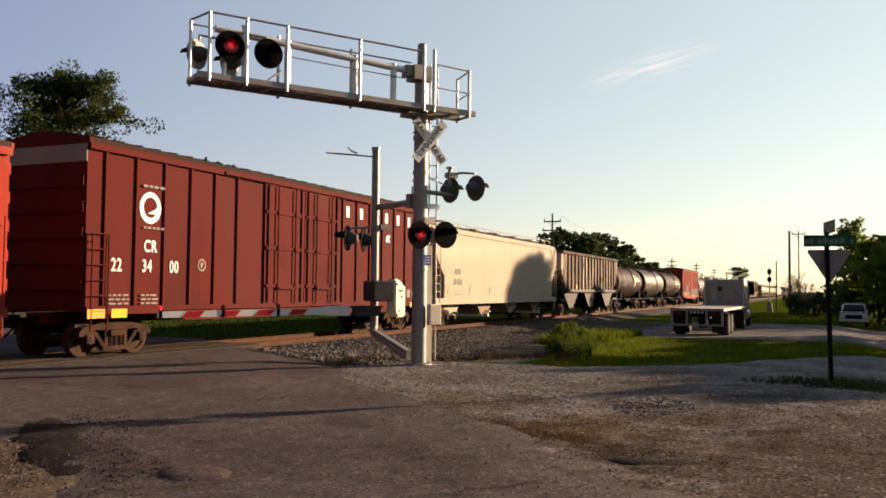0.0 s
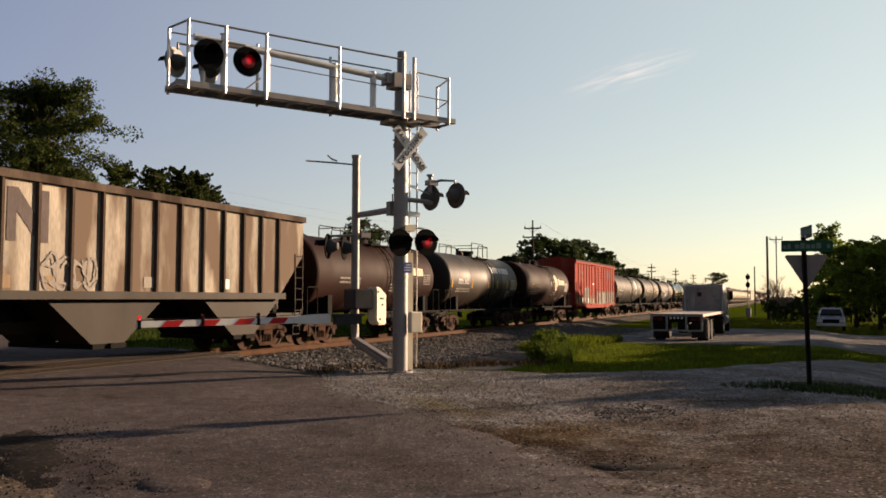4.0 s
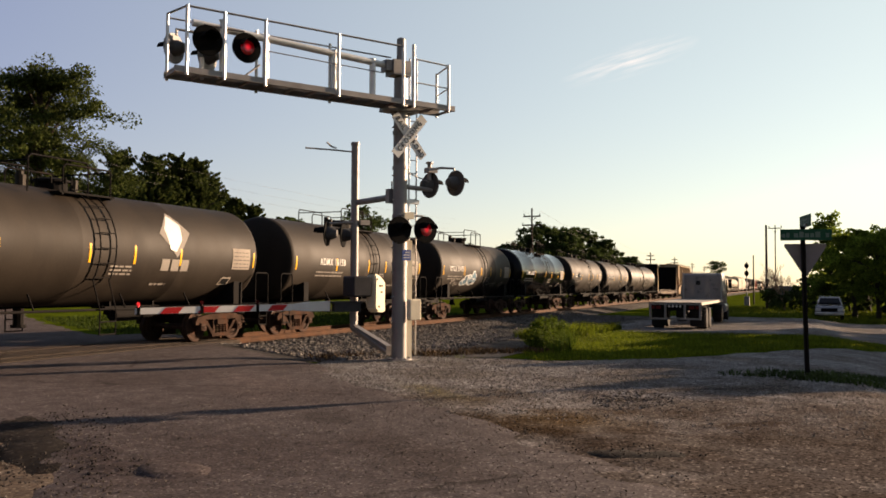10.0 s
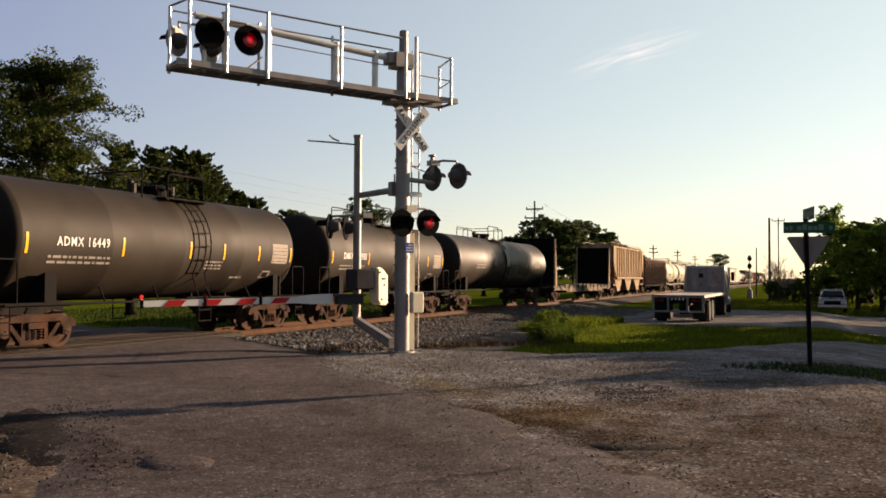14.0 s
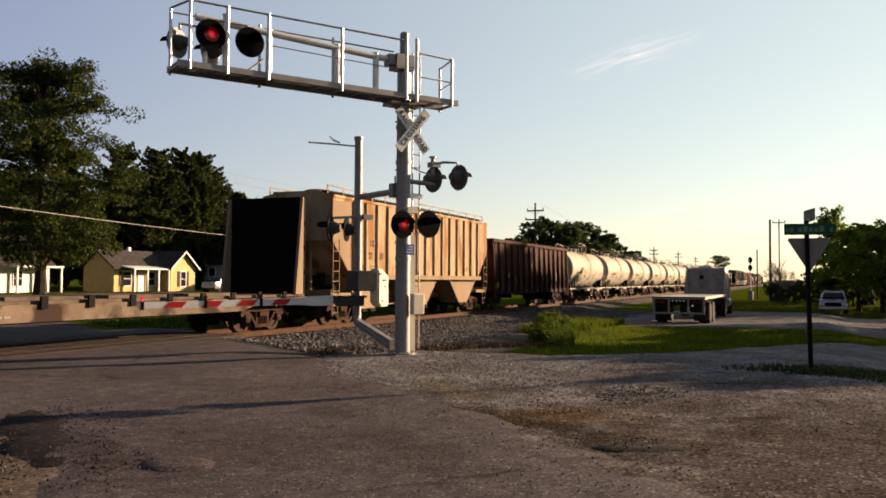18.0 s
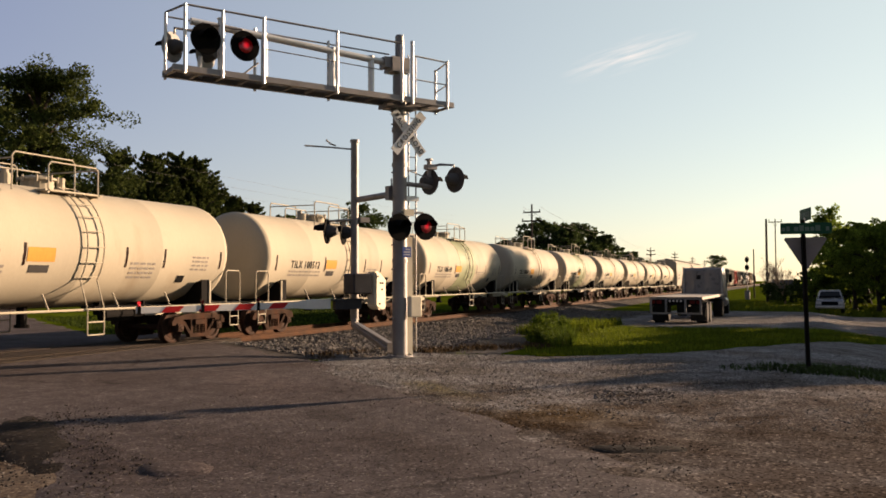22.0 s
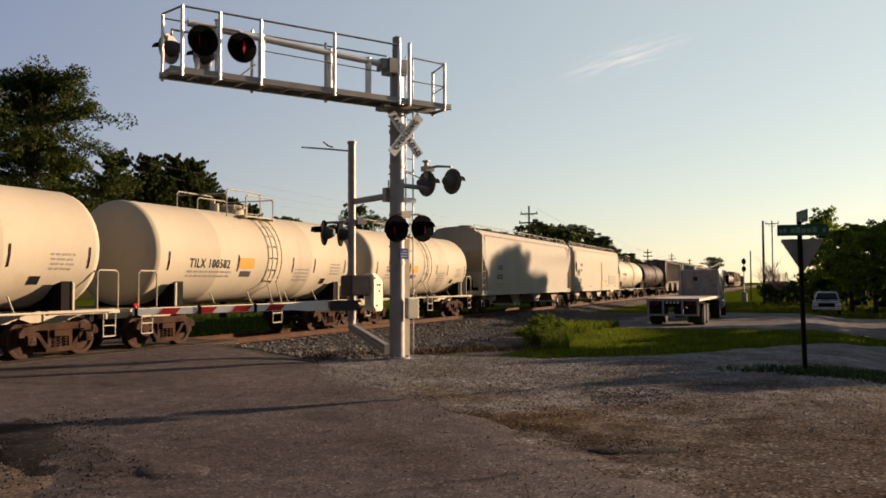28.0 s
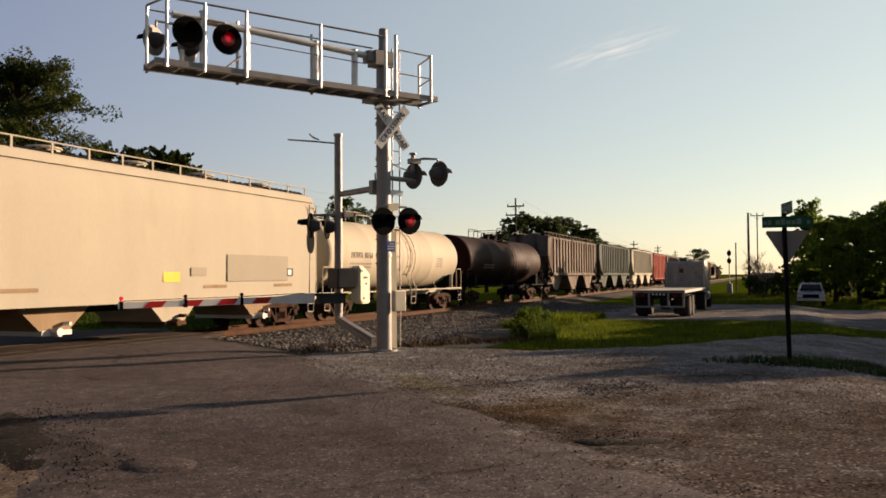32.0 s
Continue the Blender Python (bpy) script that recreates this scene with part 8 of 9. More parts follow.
# van by the church
van = thing("minivan", pose(71.5, 53.6, ground_z(71.2, 54.2), 0, 0, 5) @ Matrix.Diagonal((0.86, 0.86, 0.90, 1)), "white minivan parked in front of the bungalow", "minivan")
bm = bmesh.new()
loft(bm, [(-2.45, body_ring(0.86, 0.45, 0.95)), (-2.3, body_ring(0.95, 0.35, 1.10)), (-1.2, body_ring(0.97, 0.30, 1.14)), (1.6, body_ring(0.97, 0.30, 1.16)), (2.4, body_ring(0.95, 0.40, 1.14))])
part("body", bm, CAR_WHITE, van, smooth=True)
bm = bmesh.new()
loft(bm, [(-1.5, body_ring(0.86, 1.10, 1.14, 0.01)), (-0.5, body_ring(0.86, 1.10, 1.72, 0.14)), (1.8, body_ring(0.86, 1.10, 1.74, 0.14)), (2.38, body_ring(0.86, 1.10, 1.55, 0.12))])
part("cabin", bm, CAR_WHITE, van, smooth=True)
for y in (-0.868, 0.868):
    for x0, x1, d in ((-0.75, 0.25, 0.42), (0.32, 1.25, 0.04), (1.32, 2.2, 0.04)):
        bm = bmesh.new()
        prism(bm, [(x0, 1.16), (x1, 1.16), (x1 - 0.05, 1.62), (x0 + d, 1.62)], "y", y * 0.985 - 0.03, y * 0.985 + 0.03)
        part("side_window", bm, GLASS, van)
bm = bmesh.new()
loft(bm, [(-1.52, body_ring(0.80, 1.12, 1.15, 0.01)), (-0.66, body_ring(0.76, 1.14, 1.66, 0.12)), (-0.56, body_ring(0.76, 1.14, 1.66, 0.12))])
part("windscreen", bm, GLASS, van)
for x in (-1.55, 1.5):
    for y in (-0.84, 0.84):
        road_wheel(van, x, y, 0.33, 0.22)

# lorry with a flat bed, its tail towards the crossing
lo = thing("flatbed_lorry", pose(39.4, 4.82, ground_z(40, 4.5) + 0.02, 0, 0, -0.8), "pale cab lorry with an empty flat bed parked on gravel", "lorry")
bm = bmesh.new()
box(bm, 0.0, 10.6, -1.14, 1.14, 1.10, 1.22)
part("bed", bm, mat("pale_bed_boards", (0.30, 0.265, 0.225), 0.7, vary=0.2, scale=2, fine=30), lo)
bm = bmesh.new()
box(bm, 0.02, 12.5, -0.55, -0.40, 0.78, 1.10)
box(bm, 0.02, 12.5, 0.40, 0.55, 0.78, 1.10)
part("chassis", bm, STEEL_DARK, lo)
bm = bmesh.new()
box(bm, -0.06, 0.0, -1.14, 1.14, 0.86, 1.20)
part("tail_beam", bm, STEEL_DARK, lo)
bm = bmesh.new()
for y in (-1.08, -0.42, 0.42, 1.08):
    box(bm, -0.09, -0.03, y - 0.045, y + 0.045, 0.53, 1.11)
box(bm, -0.09, -0.03, -1.12, 1.12, 0.45, 0.53)
box(bm, -0.092, -0.03, -1.12, 1.12, 1.11, 1.17)
part("under_bar", bm, CAR_GREY, lo)
for y in (-1.0, -0.72, 0.72, 1.0):
    bm = bmesh.new()
    box(bm, -0.085, -0.055, y - 0.11, y + 0.11, 0.92, 1.06)
    part("tail_lamp", bm, TAIL_GLASS, lo)
for k in range(4):
    bm = bmesh.new()
    box(bm, -0.085, -0.058, -0.27 + k * 0.16, -0.19 + k * 0.16, 1.0, 1.08)
    part("plain_mark", bm, P_WHITE, lo)
for y in (-0.85, 0.85):
    bm = bmesh.new()
    box(bm, 0.9, 0.94, y - 0.32, y + 0.32, 0.12, 0.85)
    part("mud_flap", bm, TYRE, lo)
for x in (1.7, 3.0, 9.6):
    for y in (-0.95, 0.95):
        road_wheel(lo, x, y, 0.48, 0.5)
for y in (-1.1, 1.1):
    road_wheel(lo, 13.6, y * 0.92, 0.48, 0.3)
bm = bmesh.new()
loft(bm, [(10.9, body_ring(1.10, 0.9, 2.58, 0.10)), (11.0, body_ring(1.17, 0.85, 2.67, 0.12)), (12.6, body_ring(1.17, 0.85, 2.67, 0.12)), (13.3, body_ring(1.12, 0.85, 2.45, 0.16)), (13.9, body_ring(1.08, 0.8, 1.72, 0.12)), (15.0, body_ring(0.98, 0.6, 1.60, 0.12))])
part("cab", bm, CAR_GREY, lo, "dusty pale sleeper cab", smooth=True)
bm = bmesh.new()
box(bm, 10.86, 10.90, 0.10, 0.34, 2.02, 2.26)
part("rear_window", bm, GLASS, lo)
for y in (-0.78, -0.36, 0.02, 0.44, 0.82):
    bm = bmesh.new()
    box(bm, 10.875, 10.90, y - 0.03, y + 0.03, 1.0, 2.48)
    part("cab_rib", bm, CAR_GREY, lo)
bm = bmesh.new()
prism(bm, [(12.35, 1.75), (13.15, 1.75), (13.0, 2.3), (12.35, 2.3)], "y", -1.18, -1.15)
part("side_window", bm, GLASS, lo)
for y in (-1.02, 1.02):
    bm = bmesh.new()
    rod(bm, (10.8, y, 0.9), (10.8, y, 2.70), 0.05, 10)
    part("exhaust_stack", bm, RIM, lo)
for y in (-1.30, 1.30):
    bm = bmesh.new()
    box(bm, 13.2, 13.3, y - 0.09, y + 0.09, 1.85, 2.35)
    part("wing_mirror", bm, BLACK, lo)
for y in (-1.0, 1.0):
    bm = bmesh.new()
    rod(bm, (10.9, y, 0.75), (12.2, y, 0.75), 0.28, 14)
    part("fuel_tank", bm, RIM, lo)

# ---- poles, wires and far signals ----
POLE = mat("pole_wood", (0.0296, 0.0228, 0.0182), 0.9, vary=0.3, scale=4, fine=30, bump=0.3, stretch=(6, 6, 0.6))
WIRE_PALE = mat("pale_wire", (0.1672, 0.152, 0.1368), 0.6)
WIRE = mat("wire", (0.0228, 0.0228, 0.0243), 0.5)


def utility_pole(x, y, h, label, arms=((1.0, 2.2), (2.1, 2.6)), turn=90.0, r=0.14):
    p = thing("utility_pole", pose(x, y, ground_z(x, y) - 0.2, 0, 0, turn), label, "utility pole", "poles along the line")
    bm = bmesh.new()
    rod(bm, (0, 0, 0), (0, 0, h), r, 10, r * 0.75)
    part("pole", bm, POLE, p)
    for d, w in arms:
        bm = bmesh.new()
        box(bm, -w / 2, w / 2, -0.06, 0.06, h - d - r * 0.6, h - d + r * 0.6)
        rod(bm, (-w * 0.3, 0, h - d), (0, 0, h - d - 0.6), 0.02, 5)
        rod(bm, (w * 0.3, 0, h - d), (0, 0, h - d - 0.6), 0.02, 5)
        part("crossarm", bm, POLE, p)
        for q in (-0.46, 0.46):
            bm = bmesh.new()
            rod(bm, (q * w, 0, h - d + 0.08), (q * w, 0, h - d + 0.32), 0.06, 7)
            part("insulator", bm, BLACK, p)
    return p


for x, y in ((103.4, 30.0), (176.0, 34.4), (249.5, 37.3), (322, 39.5), (396, 41.0), (470, 42.5), (545, 44), (620, 45)):
    utility_pole(x, y, 12.0 if x < 300 else 13.0, "wooden utility pole with two crossarms beside the line", r=0.14 if x < 150 else 0.20)
utility_pole(90.9, 2.3, 8.6, "slender wooden pole beside the yard", arms=(), r=0.13)
utility_pole(118.0, 1.9, 10.4, "tall thin pole far down the yard", arms=((0.4, 1.6),), r=0.09)
utility_pole(119.0, 4.6, 6.6, "thin dark pole beside the far signal", arms=(), r=0.10)
utility_pole(26.0, 39.0, 8.0, "wooden utility pole by the road", arms=((0.6, 2.2),), turn=0)
utility_pole(80.0, 42.0, 6.4, "short wooden pole before the church", arms=(), r=0.10)


def far_signal(x, y, h, heads, label):
    p = thing("railway_signal", pose(x, y, ground_z(x, y) - 0.1), label, "railway signal")
    bm = bmesh.new()
    rod(bm, (0, 0, 0), (0, 0, h), 0.07, 8)
    part("mast", bm, GALV, p)
    for z in heads:
        bm = bmesh.new()
        prism(bm, oval(0, z, 0.26, 0.36, 16), "x", -0.18, -0.08)
        box(bm, -0.35, -0.1, -0.15, 0.15, z - 0.25, z + 0.25)
        part("signal_head", bm, BLACK, p)
    bm = bmesh.new()
    box(bm, -0.3, 0.3, -0.3, 0.3, 0, 1.2)
    part("relay_box", bm, GALV, p)


far_signal(111.4, 5.1, 5.4, (4.95, 4.0), "railway signal with two black round heads")
far_signal(150.0, 3.6, 3.8, (3.3,), "low railway signal far down the line")


def wire(a, b, sag, r, label, material=None):
    a, b = Vector(a), Vector(b)
    bm = bmesh.new()
    pts = [a.lerp(b, k / 14) - Vector((0, 0, sag * 4 * (k / 14) * (1 - k / 14))) for k in range(15)]
    rings = [[bm.verts.new(p + Vector((0, r * math.cos(q * math.tau / 5), r * math.sin(q * math.tau / 5)))) for q in range(5)] for p in pts]
    for r0, r1 in zip(rings, rings[1:]):
        for q in range(5):
            bm.faces.new((r0[q], r0[(q + 1) % 5], r1[(q + 1) % 5], r1[q]))
    tagged(part("overhead_wire", bm, material or WIRE), label, "wire", "overhead wires")


wire((26.0, 39.0, 5.75), (80.0, 42.0, 4.95), 0.3, 0.03, "pale service wire sagging towards the church", WIRE_PALE)
for k in range(3):
    wire((-30, 62 + k * 0.8, 19.0 - k), (180, 70 + k * 0.9, 16.5 - k), 2.5, 0.009, "thin power wire over the far trees")
for a, b in (((103.4, 30.0), (176.0, 34.4)), ((176.0, 34.4), (249.5, 37.3)), ((249.5, 37.3), (322, 39.5))):
    for q in (-1.1, 1.1):
        wire((a[0], a[1] + q, 11.0), (b[0], b[1] + q, 11.0), 0.9, 0.014, "thin line wire between the poles")

# small white sign post and trailer shapes in the yard
lp = thing("lamp_post", pose(77.5, 52.5, ground_z(77, 52)), "white garden lamp post before the church", "lamp post")
bm = bmesh.new()
rod(bm, (0, 0, -0.1), (0, 0, 1.8), 0.05, 8)
part("post", bm, TRIM, lp)
bm = bmesh.new()
lathe(bm, [(1.8, 0.08), (1.85, 0.14), (2.15, 0.19), (2.2, 0.2), (2.35, 0.05)], "z", 10)
part("lantern", bm, TRIM, lp)
tr = thing("trailer", pose(101, 1.2, ground_z(101, 1.2), 0, 0, 10), "pale box trailer parked beyond the yard", "trailer")
bm = bmesh.new()
box(bm, -1.6, 1.6, -1.1, 1.1, 0.6, 2.4)
soften(bm, 0.12, 2)
part("body", bm, CAR_GREY, tr)
for y in (-1.0, 1.0):
    road_wheel(tr, 0, y, 0.34, 0.2)

# ---- loose stones, weeds and grass ----
DRY = mat("dry_weed", (0.0542, 0.033, 0.015), 0.9, vary=0.35, scale=1, fine=8, bump=0.0, island=0.5)
BLADE = leafy("grass_blade", (0.0722, 0.0927, 0.0076), 0.45, 0.35)
WEED = leafy("weed_leaf", (0.0471, 0.0699, 0.0076), 0.5, 0.35)
# Verge grass coloured dark to imitate the train's shade behind the line.
VERGE_SHADE = leafy("shade_dark_verge_grass", (0.0198, 0.0319, 0.0061), 0.5, 0.2)
STONE_PALE = mat("pale_stone", (0.114, 0.1034, 0.0942), 0.9, vary=0.3, scale=6, fine=40, bump=0.3, island=0.5)
STONE_LOT = mat("dusty_brown_stone", (0.062, 0.054, 0.048), 0.9, vary=0.3, scale=6, fine=40, bump=0.3, island=0.5)
STONE_DARK = mat("dark_asphalt_lump", (0.0213, 0.0182, 0.017), 0.9, vary=0.3, scale=6, fine=40, bump=0.3, island=0.5)


def stones(name, spots, size, material, label, category, seed):
    """Loose stones: each a small uneven block of eight corners."""
    rng = np.random.default_rng(seed)
    p = np.asarray(spots, float)
    n = len(p)
    cube = np.array([(-1, -1, -0.8), (1, -1, -0.8), (1, 1, -0.8), (-1, 1, -0.8), (-1, -1, 0.8), (1, -1, 0.8), (1, 1, 0.8), (-1, 1, 0.8)]) * 0.5
    v = cube[None] * rng.uniform(0.5, 1.1, (n, 8, 1)) * (size * rng.uniform(0.55, 1.5, (n, 1, 1)) * rng.uniform(0.7, 1.2, (n, 1, 3)))
    a, b = rng.uniform(0, math.tau, n), rng.uniform(-0.7, 0.7, n)
    ca, sa, cb, sb = np.cos(a)[:, None], np.sin(a)[:, None], np.cos(b)[:, None], np.sin(b)[:, None]
    y, z = v[:, :, 1] * cb - v[:, :, 2] * sb, v[:, :, 1] * sb + v[:, :, 2] * cb
    x, y = v[:, :, 0] * ca - y * sa, v[:, :, 0] * sa + y * ca
    v = np.stack((x, y, z), 2) + p[:, None]
    quad = np.array(((3, 2, 1, 0), (4, 5, 6, 7), (0, 1, 5, 4), (1, 2, 6, 5), (2, 3, 7, 6), (3, 0, 4, 7)))
    f = (quad[None] + (np.arange(n) * 8)[:, None, None]).reshape(-1, 4)
    return tagged(put(mesh_from(name, v.reshape(-1, 3), f, material), name, None), label, category, kind="stuff")


def blades(name, spots, height, width, material, label, category, seed, lean=0.35):
    """Grass or weed blades: tapered strips bent over at the tip."""
    rng = np.random.default_rng(seed)
    p = np.asarray(spots, float)
    n = len(p)
    h = height * rng.uniform(0.5, 1.25, n)
    a = rng.uniform(0, math.tau, n)
    d = np.stack((np.cos(a), np.sin(a)), 1)
    q = np.stack((-d[:, 1], d[:, 0]), 1) * (width * rng.uniform(0.6, 1.3, n))[:, None]
    l1, l2 = (h * lean * rng.uniform(0.1, 0.6, n))[:, None], (h * lean * rng.uniform(0.6, 1.6, n))[:, None]

    def level(off, z, k):
        c = p[:, :2] + d * off
        return [np.concatenate((c + q * s * k, (p[:, 2] + z)[:, None]), 1) for s in (-0.5, 0.5)]
    b0, b1 = level(0, 0 * h, 1.0)
    m0, m1 = level(l1, h * 0.6, 0.8)
    t0, t1 = level(l2, h, 0.12)
    v = np.stack((b0, b1, m0, m1, t0, t1), 1).reshape(-1, 3)
    f = (np.array(((0, 1, 3, 2), (2, 3, 5, 4)))[None] + (np.arange(n) * 6)[:, None, None]).reshape(-1, 4)
    return tagged(put(mesh_from(name, v, f, material), name, None), label, category, kind="stuff")


def scatter(rng, x0, x1, y0, y1, n, height, keep, dz=0.0):
    out = []
    while n > 0:
        x, y = rng.uniform(x0, x1), rng.uniform(y0, y1)
        n -= 1
        if keep(x, y):
            out.append((x, y, height(x, y) + dz))
    return out


rs_ = random.Random(21)


def off_road(x, y):
    return road_u(x, y) > 0.2


def bank_z(x, y):
    return max(bed_z(x, y), ground_z(x, y) + 0.02)


bed_keep = lambda x, y: off_road(x, y) and (bed_z(x, y) > ground_z(x, y) - 0.1 or verge_edge(x, y) > 0.1) and abs(y - TRACK_Y) > 1.0
stones("ballast_stones", scatter(rs_, 14, 32, 8.6, 16.0, 26000, bank_z, bed_keep) + scatter(rs_, 26, 62, 8.8, 16.0, 14000, bank_z, bed_keep), 0.065, STONE, "grey crushed ballast stones beside the rails", "stones", 3)
lot_keep = lambda x, y: lot_edge(x, y) > 0.05
stones("gravel_stones", scatter(rs_, 10.5, 21, -5, 10, 12000, ground_z, lot_keep, 0.016) + scatter(rs_, 12.5, 19.5, 2.5, 9.5, 9000, ground_z, lot_keep, 0.016), 0.019, STONE_PALE, "loose pale stones on the lot", "stones", 4)
stones("lot_grit", scatter(rs_, 4.5, 17, -5, 6.5, 6000, lambda x, y: ground_z(x, y) + 0.016, lambda x, y: road_u(x, y) > -0.3 and wob(x, y, 0.7, 1.0) > -0.1), 0.009, STONE_LOT, "small loose stones on the worn lot", "stones", 17)
stones("road_grit", scatter(rs_, 3.0, 12, -4, 8, 16000, lambda x, y: road_base(x, y) + 0.031, lambda x, y: -5.0 < road_u(x, y) < -0.6), 0.009, STONE_LOT, "fine grit on the worn road", "stones", 18)
stones("road_grit", scatter(rs_, 4, 17, 0, 13, 14000, lambda x, y: road_base(x, y) + 0.03, lambda x, y: -3.5 < road_u(x, y) < 0.3 and rs_.random() < math.exp(min(0.0, road_u(x, y)) * 1.6)), 0.013, STONE_LOT, "grit along the worn road edge", "stones", 5)
stones("lot_grit", scatter(rs_, 4.5, 16, -5, 6.0, 9000, lambda x, y: ground_z(x, y) + 0.016, lambda x, y: road_u(x, y) > 0.2 and wob(x, y, 0.6, 1.0) > -0.3), 0.008, STONE_PALE, "small pale stones on the worn lot", "stones", 37)
stones("lot_ridge", scatter(rs_, 11.5, 14.3, 1.2, 3.2, 1300, lambda x, y: ground_z(x, y) + 0.016, lambda x, y: ((x - 12.9) / 1.1) ** 2 + ((y - 2.2) / 0.55) ** 2 + wob(x, y, 1.5) < 1), 0.026, STONE_LOT, "low ridge of larger pale stones on the lot", "stones", 29)
stones("broken_asphalt", scatter(rs_, 8.0, 9.7, 0.6, 2.4, 320, lambda x, y: road_base(x, y) + 0.035, lambda x, y: ((x - 8.85) / 0.40) ** 2 + ((y - 1.5) / 0.72) ** 2 + 0.5 * wob(x, y, 2.0) < 1, 0.010), 0.015, STONE_DARK, "dark broken asphalt lumps in a worn hole", "stones", 6)
stones("broken_asphalt", scatter(rs_, 5.2, 9.0, 5.0, 9.8, 2000, lambda x, y: road_base(x, y) + 0.02, lambda x, y: abs(road_u(x, y) + 4.9 + wob(x, y, 1.5)) < 0.55, 0.010), 0.016, STONE_DARK, "dark broken asphalt crumbs at the road's worn edge", "stones", 8)
stones("shoulder_stones", scatter(rs_, 2.0, 9.0, 2.0, 11.0, 9000, lambda x, y: road_base(x, y) + 0.012, lambda x, y: -8.5 < road_u(x, y) < -5.2), 0.016, STONE, "loose stones on the dirt shoulder", "stones", 30)

grass_keep = lambda x, y: lot_edge(x, y) < -0.05 and off_road(x, y) and bed_z(x, y) < ground_z(x, y) - 0.02 and verge_edge(x, y) < 0 and x - 36.5 + 0.12 * y < 0.3
blades("grass_blades", scatter(rs_, 19, 37, -6, 10.5, 60000, ground_z, grass_keep, -0.01), 0.10, 0.016, BLADE, "short mown bright green grass strip", "grass", 7)
blades("field_grass", scatter(rs_, 64, 100, -8, 9, 22000, ground_z, lambda x, y: x > 65.5, -0.01), 0.22, 0.05, BLADE, "sunlit grass beyond the yard", "grass", 9)
blades("far_verge_grass", scatter(rs_, -25, 60, 21.5, 40, 60000, ground_z, lambda x, y: road_u(x, y) > 0.5 or road_u(x, y) < -11.5, -0.01), 0.16, 0.03, VERGE_SHADE, "green grass behind the line, coloured as if in the train's shade", "grass", 10)
weed_keep = lambda x, y: ((x - 25.0) / 3.0) ** 2 + ((y - 6.5 - 0.22 * (x - 25)) / 0.6) ** 2 + 0.7 * wob(x, y, 0.8, 0.8) < 1
blades("tall_weeds", scatter(rs_, 20, 30, 4.5, 9.5, 16000, ground_z, weed_keep, -0.02), 0.42, 0.028, WEED, "tall green weeds at the end of the grass", "weeds", 11, 0.5)
blades("tall_weeds", scatter(rs_, 28, 38, 6.8, 8.8, 5000, ground_z, lambda x, y: wob(x, y, 0.5, 0.8) > -0.1, -0.02), 0.34, 0.04, BLADE, "green weeds along the foot of the bank", "weeds", 12, 0.5)

for k, (x, y, h0) in enumerate(((23.2, 6.35, 0.55), (24.2, 6.75, 0.85), (25.4, 6.95, 0.95), (26.6, 7.1, 0.8), (27.8, 7.3, 0.6))):
    wb = thing("weed_bush", pose(x, y, ground_z(x, y)), "leafy green weed bush at the end of the grass", "weeds", "weed bushes")
    rw = np.random.default_rng(200 + k)
    v, f = leaf_cloud(rw, [(rw.uniform(-0.45, 0.45), rw.uniform(-0.32, 0.32), h0 * rw.uniform(0.25, 0.9)) for _ in range(26)], [0.17] * 26, 60, 0.045, 0.8)
    put(mesh_from("leaf_mass", v, f, WEED), "leaf_mass", wb)
    bm = bmesh.new()
    for q in range(14):
        a = rw.uniform(0, math.tau)
        rod(bm, (0.1 * math.cos(a), 0.1 * math.sin(a), -0.02), (0.4 * math.cos(a), 0.3 * math.sin(a), h0 * rw.uniform(0.6, 1.0)), 0.008, 4, 0.003)
    part("stem", bm, WEED, wb)


def dry_keep(x, y):
    line = (x - 16.8) * 0.547 + (y - 10.2) * 0.837
    return abs(line) < 0.65 + wob(x, y, 0.9, 0.6) and off_road(x, y) and lot_edge(x, y) < 0.25 and not ((x - 17.75) ** 2 + (y - 8.27) ** 2 < 0.5)


blades("dry_weeds", scatter(rs_, 16.4, 24, 5.8, 11.0, 9000, lambda x, y: max(ground_z(x, y), bed_z(x, y)), dry_keep, -0.02), 0.17, 0.022, DRY, "dry brown weeds at the foot of the ballast", "weeds", 13, 0.7)
blades("sign_weeds", scatter(rs_, 15.6, 21.0, -4.5, 2.0, 20000, ground_z, lambda x, y: rs_.random() > ((x - 18.0) / 1.3) ** 2 + ((y + 1.0) / 2.4) ** 2 + 0.9 * wob(x, y, 1.2, 0.8), 0.0), 0.10, 0.022, LEAF_DARK, "dark low weeds about the sign post", "weeds", 14, 1.0)
blades("lot_weeds", scatter(rs_, 9.5, 15, 1.5, 7.5, 2600, ground_z, lambda x, y: wob(x, y, 0.5, 1.0) > 0.05 and -0.2 < road_u(x, y) < 1.7, 0.01), 0.03, 0.014, DRY, "sparse yellowish weeds on the lot", "weeds", 15, 1.0)
shrub2 = thing("bush", pose(78.0, 51.0, ground_z(78, 51)), "dark round bush before the church", "bush")
v, f = leaf_cloud(np.random.default_rng(33), [(random.uniform(-1, 1), random.uniform(-1, 1), random.uniform(0.3, 1.0)) for _ in range(14)], [0.5] * 14, 60, 0.12)
put(mesh_from("leaves", v, f, LEAF_DARK), "foliage", shrub2)

# thin cloud high in the evening sky
cl = bpy.data.materials.new("thin_cloud")
cl.use_nodes = True
_t = cl.node_tree
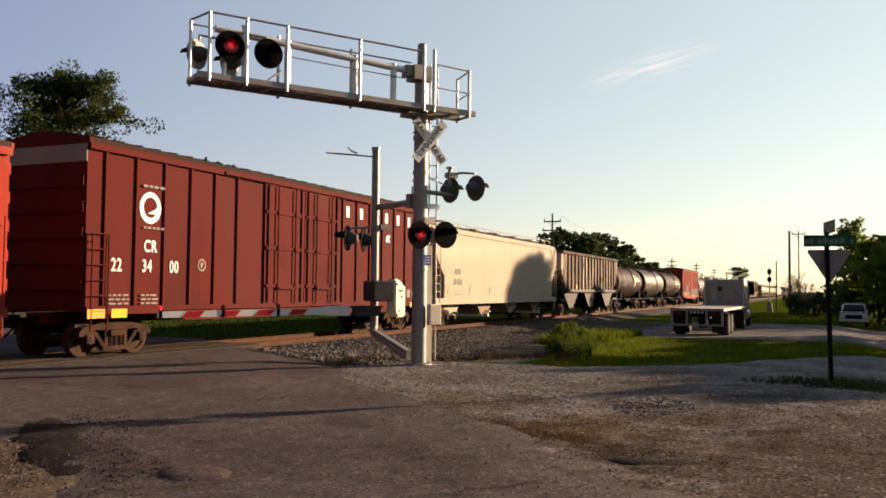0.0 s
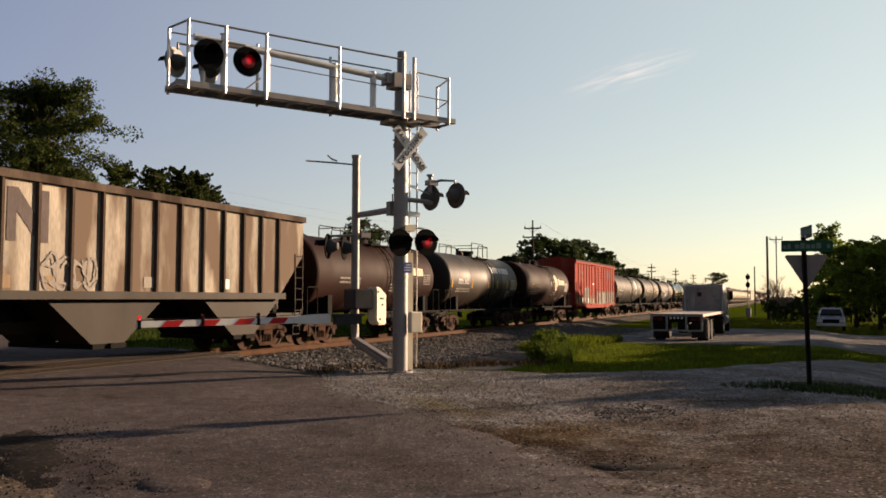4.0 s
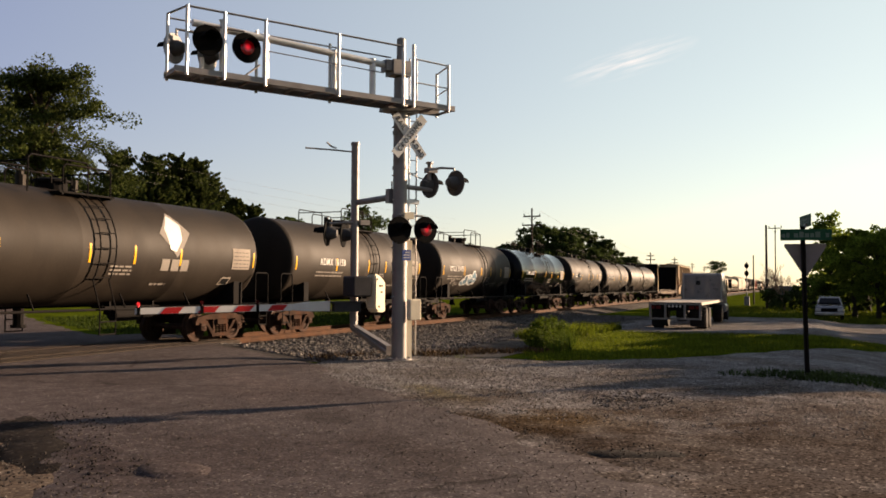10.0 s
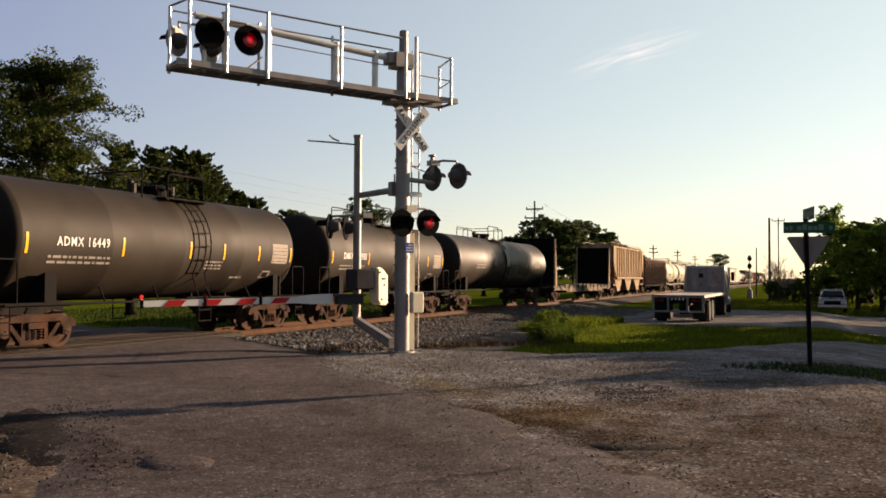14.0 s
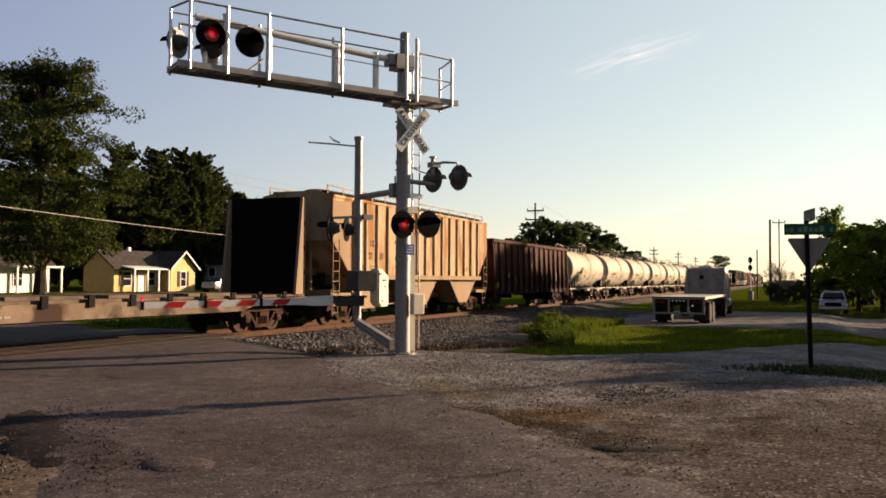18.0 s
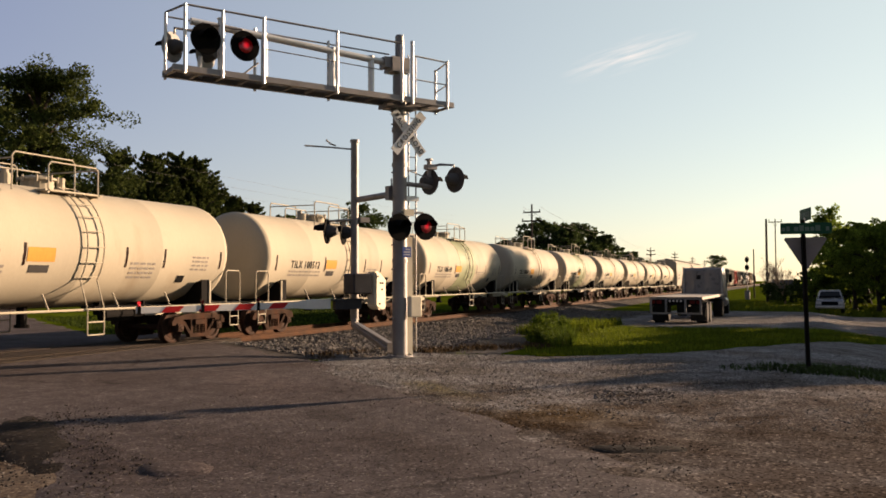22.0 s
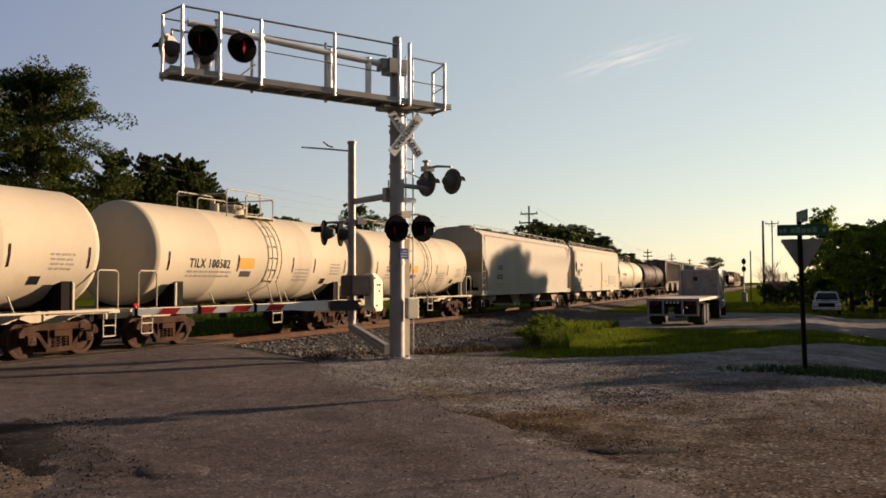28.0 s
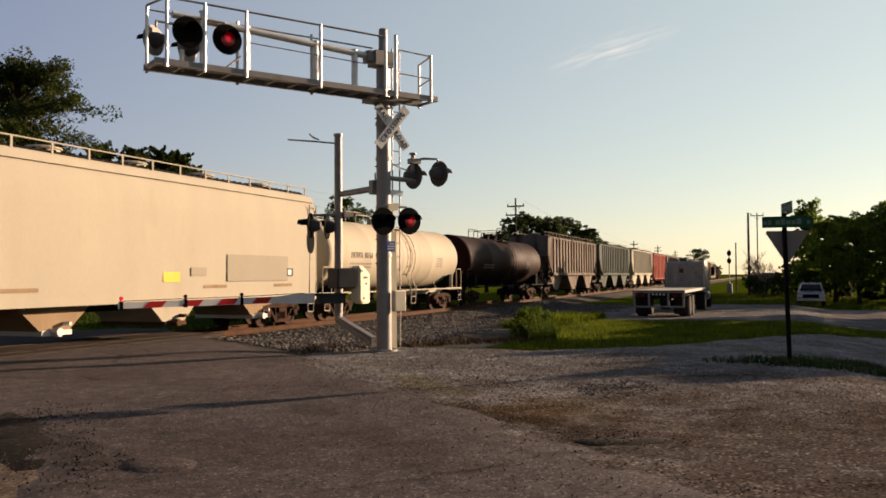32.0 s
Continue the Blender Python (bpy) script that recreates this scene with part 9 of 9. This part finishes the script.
_co, _no, _rp, _tr, _df, _mx = [_t.nodes.new(q) for q in ("ShaderNodeTexCoord", "ShaderNodeTexNoise", "ShaderNodeMapRange", "ShaderNodeBsdfTransparent", "ShaderNodeEmission", "ShaderNodeMixShader")]
_gr = _t.nodes.new("ShaderNodeTexGradient")
_gr.gradient_type = "SPHERICAL"
_mu = _t.nodes.new("ShaderNodeMath")
_mu.operation = "MULTIPLY"
_mp = _t.nodes.new("ShaderNodeMapping")
_mp.inputs["Scale"].default_value = (0.9, 2.2, 1.0)
_no.inputs["Scale"].default_value, _no.inputs["Detail"].default_value = 1.6, 5.0
_t.links.new(_co.outputs["Object"], _mp.inputs["Vector"])
_t.links.new(_mp.outputs["Vector"], _no.inputs["Vector"])
_t.links.new(_co.outputs["Object"], _gr.inputs["Vector"])
_rp.inputs["From Min"].default_value, _rp.inputs["From Max"].default_value = 0.40, 0.95
_t.links.new(_no.outputs["Fac"], _rp.inputs["Value"])
_t.links.new(_rp.outputs["Result"], _mu.inputs[0])
_t.links.new(_gr.outputs["Fac"], _mu.inputs[1])
_df.inputs["Color"].default_value, _df.inputs["Strength"].default_value = (1.0, 0.95, 0.88, 1), 0.34
_t.links.new(_mu.outputs[0], _mx.inputs["Fac"])
_t.links.new(_tr.outputs[0], _mx.inputs[1])
_t.links.new(_df.outputs[0], _mx.inputs[2])
_t.links.new(_mx.outputs[0], _t.nodes["Material Output"].inputs["Surface"])
bm = bmesh.new()
vs = [bm.verts.new((math.cos(k * math.tau / 32), math.sin(k * math.tau / 32), 0)) for k in range(32)]
bm.faces.new(vs)
cloud = tagged(part("cloud", bm, cl), "thin wispy white cloud in the evening sky", "cloud", kind="structure")
cloud.visible_shadow = False
_far = Vector((2480, 431, 652))
_ax = (Vector((2487, 296, 698)) - Vector((2457, 584, 620))).normalized()
_az = -_far.normalized()
_ay = _az.cross(_ax).normalized()
cloud.matrix_world = Matrix.Translation(_far) @ Matrix((_ax, _ay, _ax.cross(_ay))).transposed().to_4x4() @ Matrix.Diagonal((210, 48, 1, 1))


# ---- what moves ----
def motions():
    """The train rolls past, its wheels turn, and the crossing's two-faced lens discs flip over to flash in turn."""
    times = [2.0 * i for i in range(17)]
    for car, start in CARS:
        walk(car, [(t, pose(start - run(t), TRACK_Y, RAIL_Z)) for t in times])
        span = [f / FPS for f in range(0, 32 * FPS + 1) if 6.0 < start - run(f / FPS) < 44.0]
        if not span:
            continue
        first = run(span[0])
        for tr in [o for o in car.children if o.name.startswith("truck")]:
            for ws in tr.children:
                x = ws.location.x
                rows = [(t, pose(x, 0, 0.43, 0, -math.degrees((run(t) - first) / 0.43), 0)) for t in span]
                if span[0] > 0:
                    rows.insert(0, (0.0, rows[0][1]))
                if span[-1] < 32:
                    rows.append((32.0, rows[-1][1]))
                walk(ws, rows)
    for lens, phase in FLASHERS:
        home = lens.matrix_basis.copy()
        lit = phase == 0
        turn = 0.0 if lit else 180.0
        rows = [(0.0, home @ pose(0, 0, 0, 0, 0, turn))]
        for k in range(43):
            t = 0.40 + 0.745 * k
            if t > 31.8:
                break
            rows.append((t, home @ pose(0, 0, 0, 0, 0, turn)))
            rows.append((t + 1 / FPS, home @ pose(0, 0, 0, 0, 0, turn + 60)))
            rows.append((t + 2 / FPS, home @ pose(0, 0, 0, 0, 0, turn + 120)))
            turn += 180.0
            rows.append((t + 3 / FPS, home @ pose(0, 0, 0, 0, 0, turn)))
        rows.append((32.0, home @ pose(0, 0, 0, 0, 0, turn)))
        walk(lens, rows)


motions()
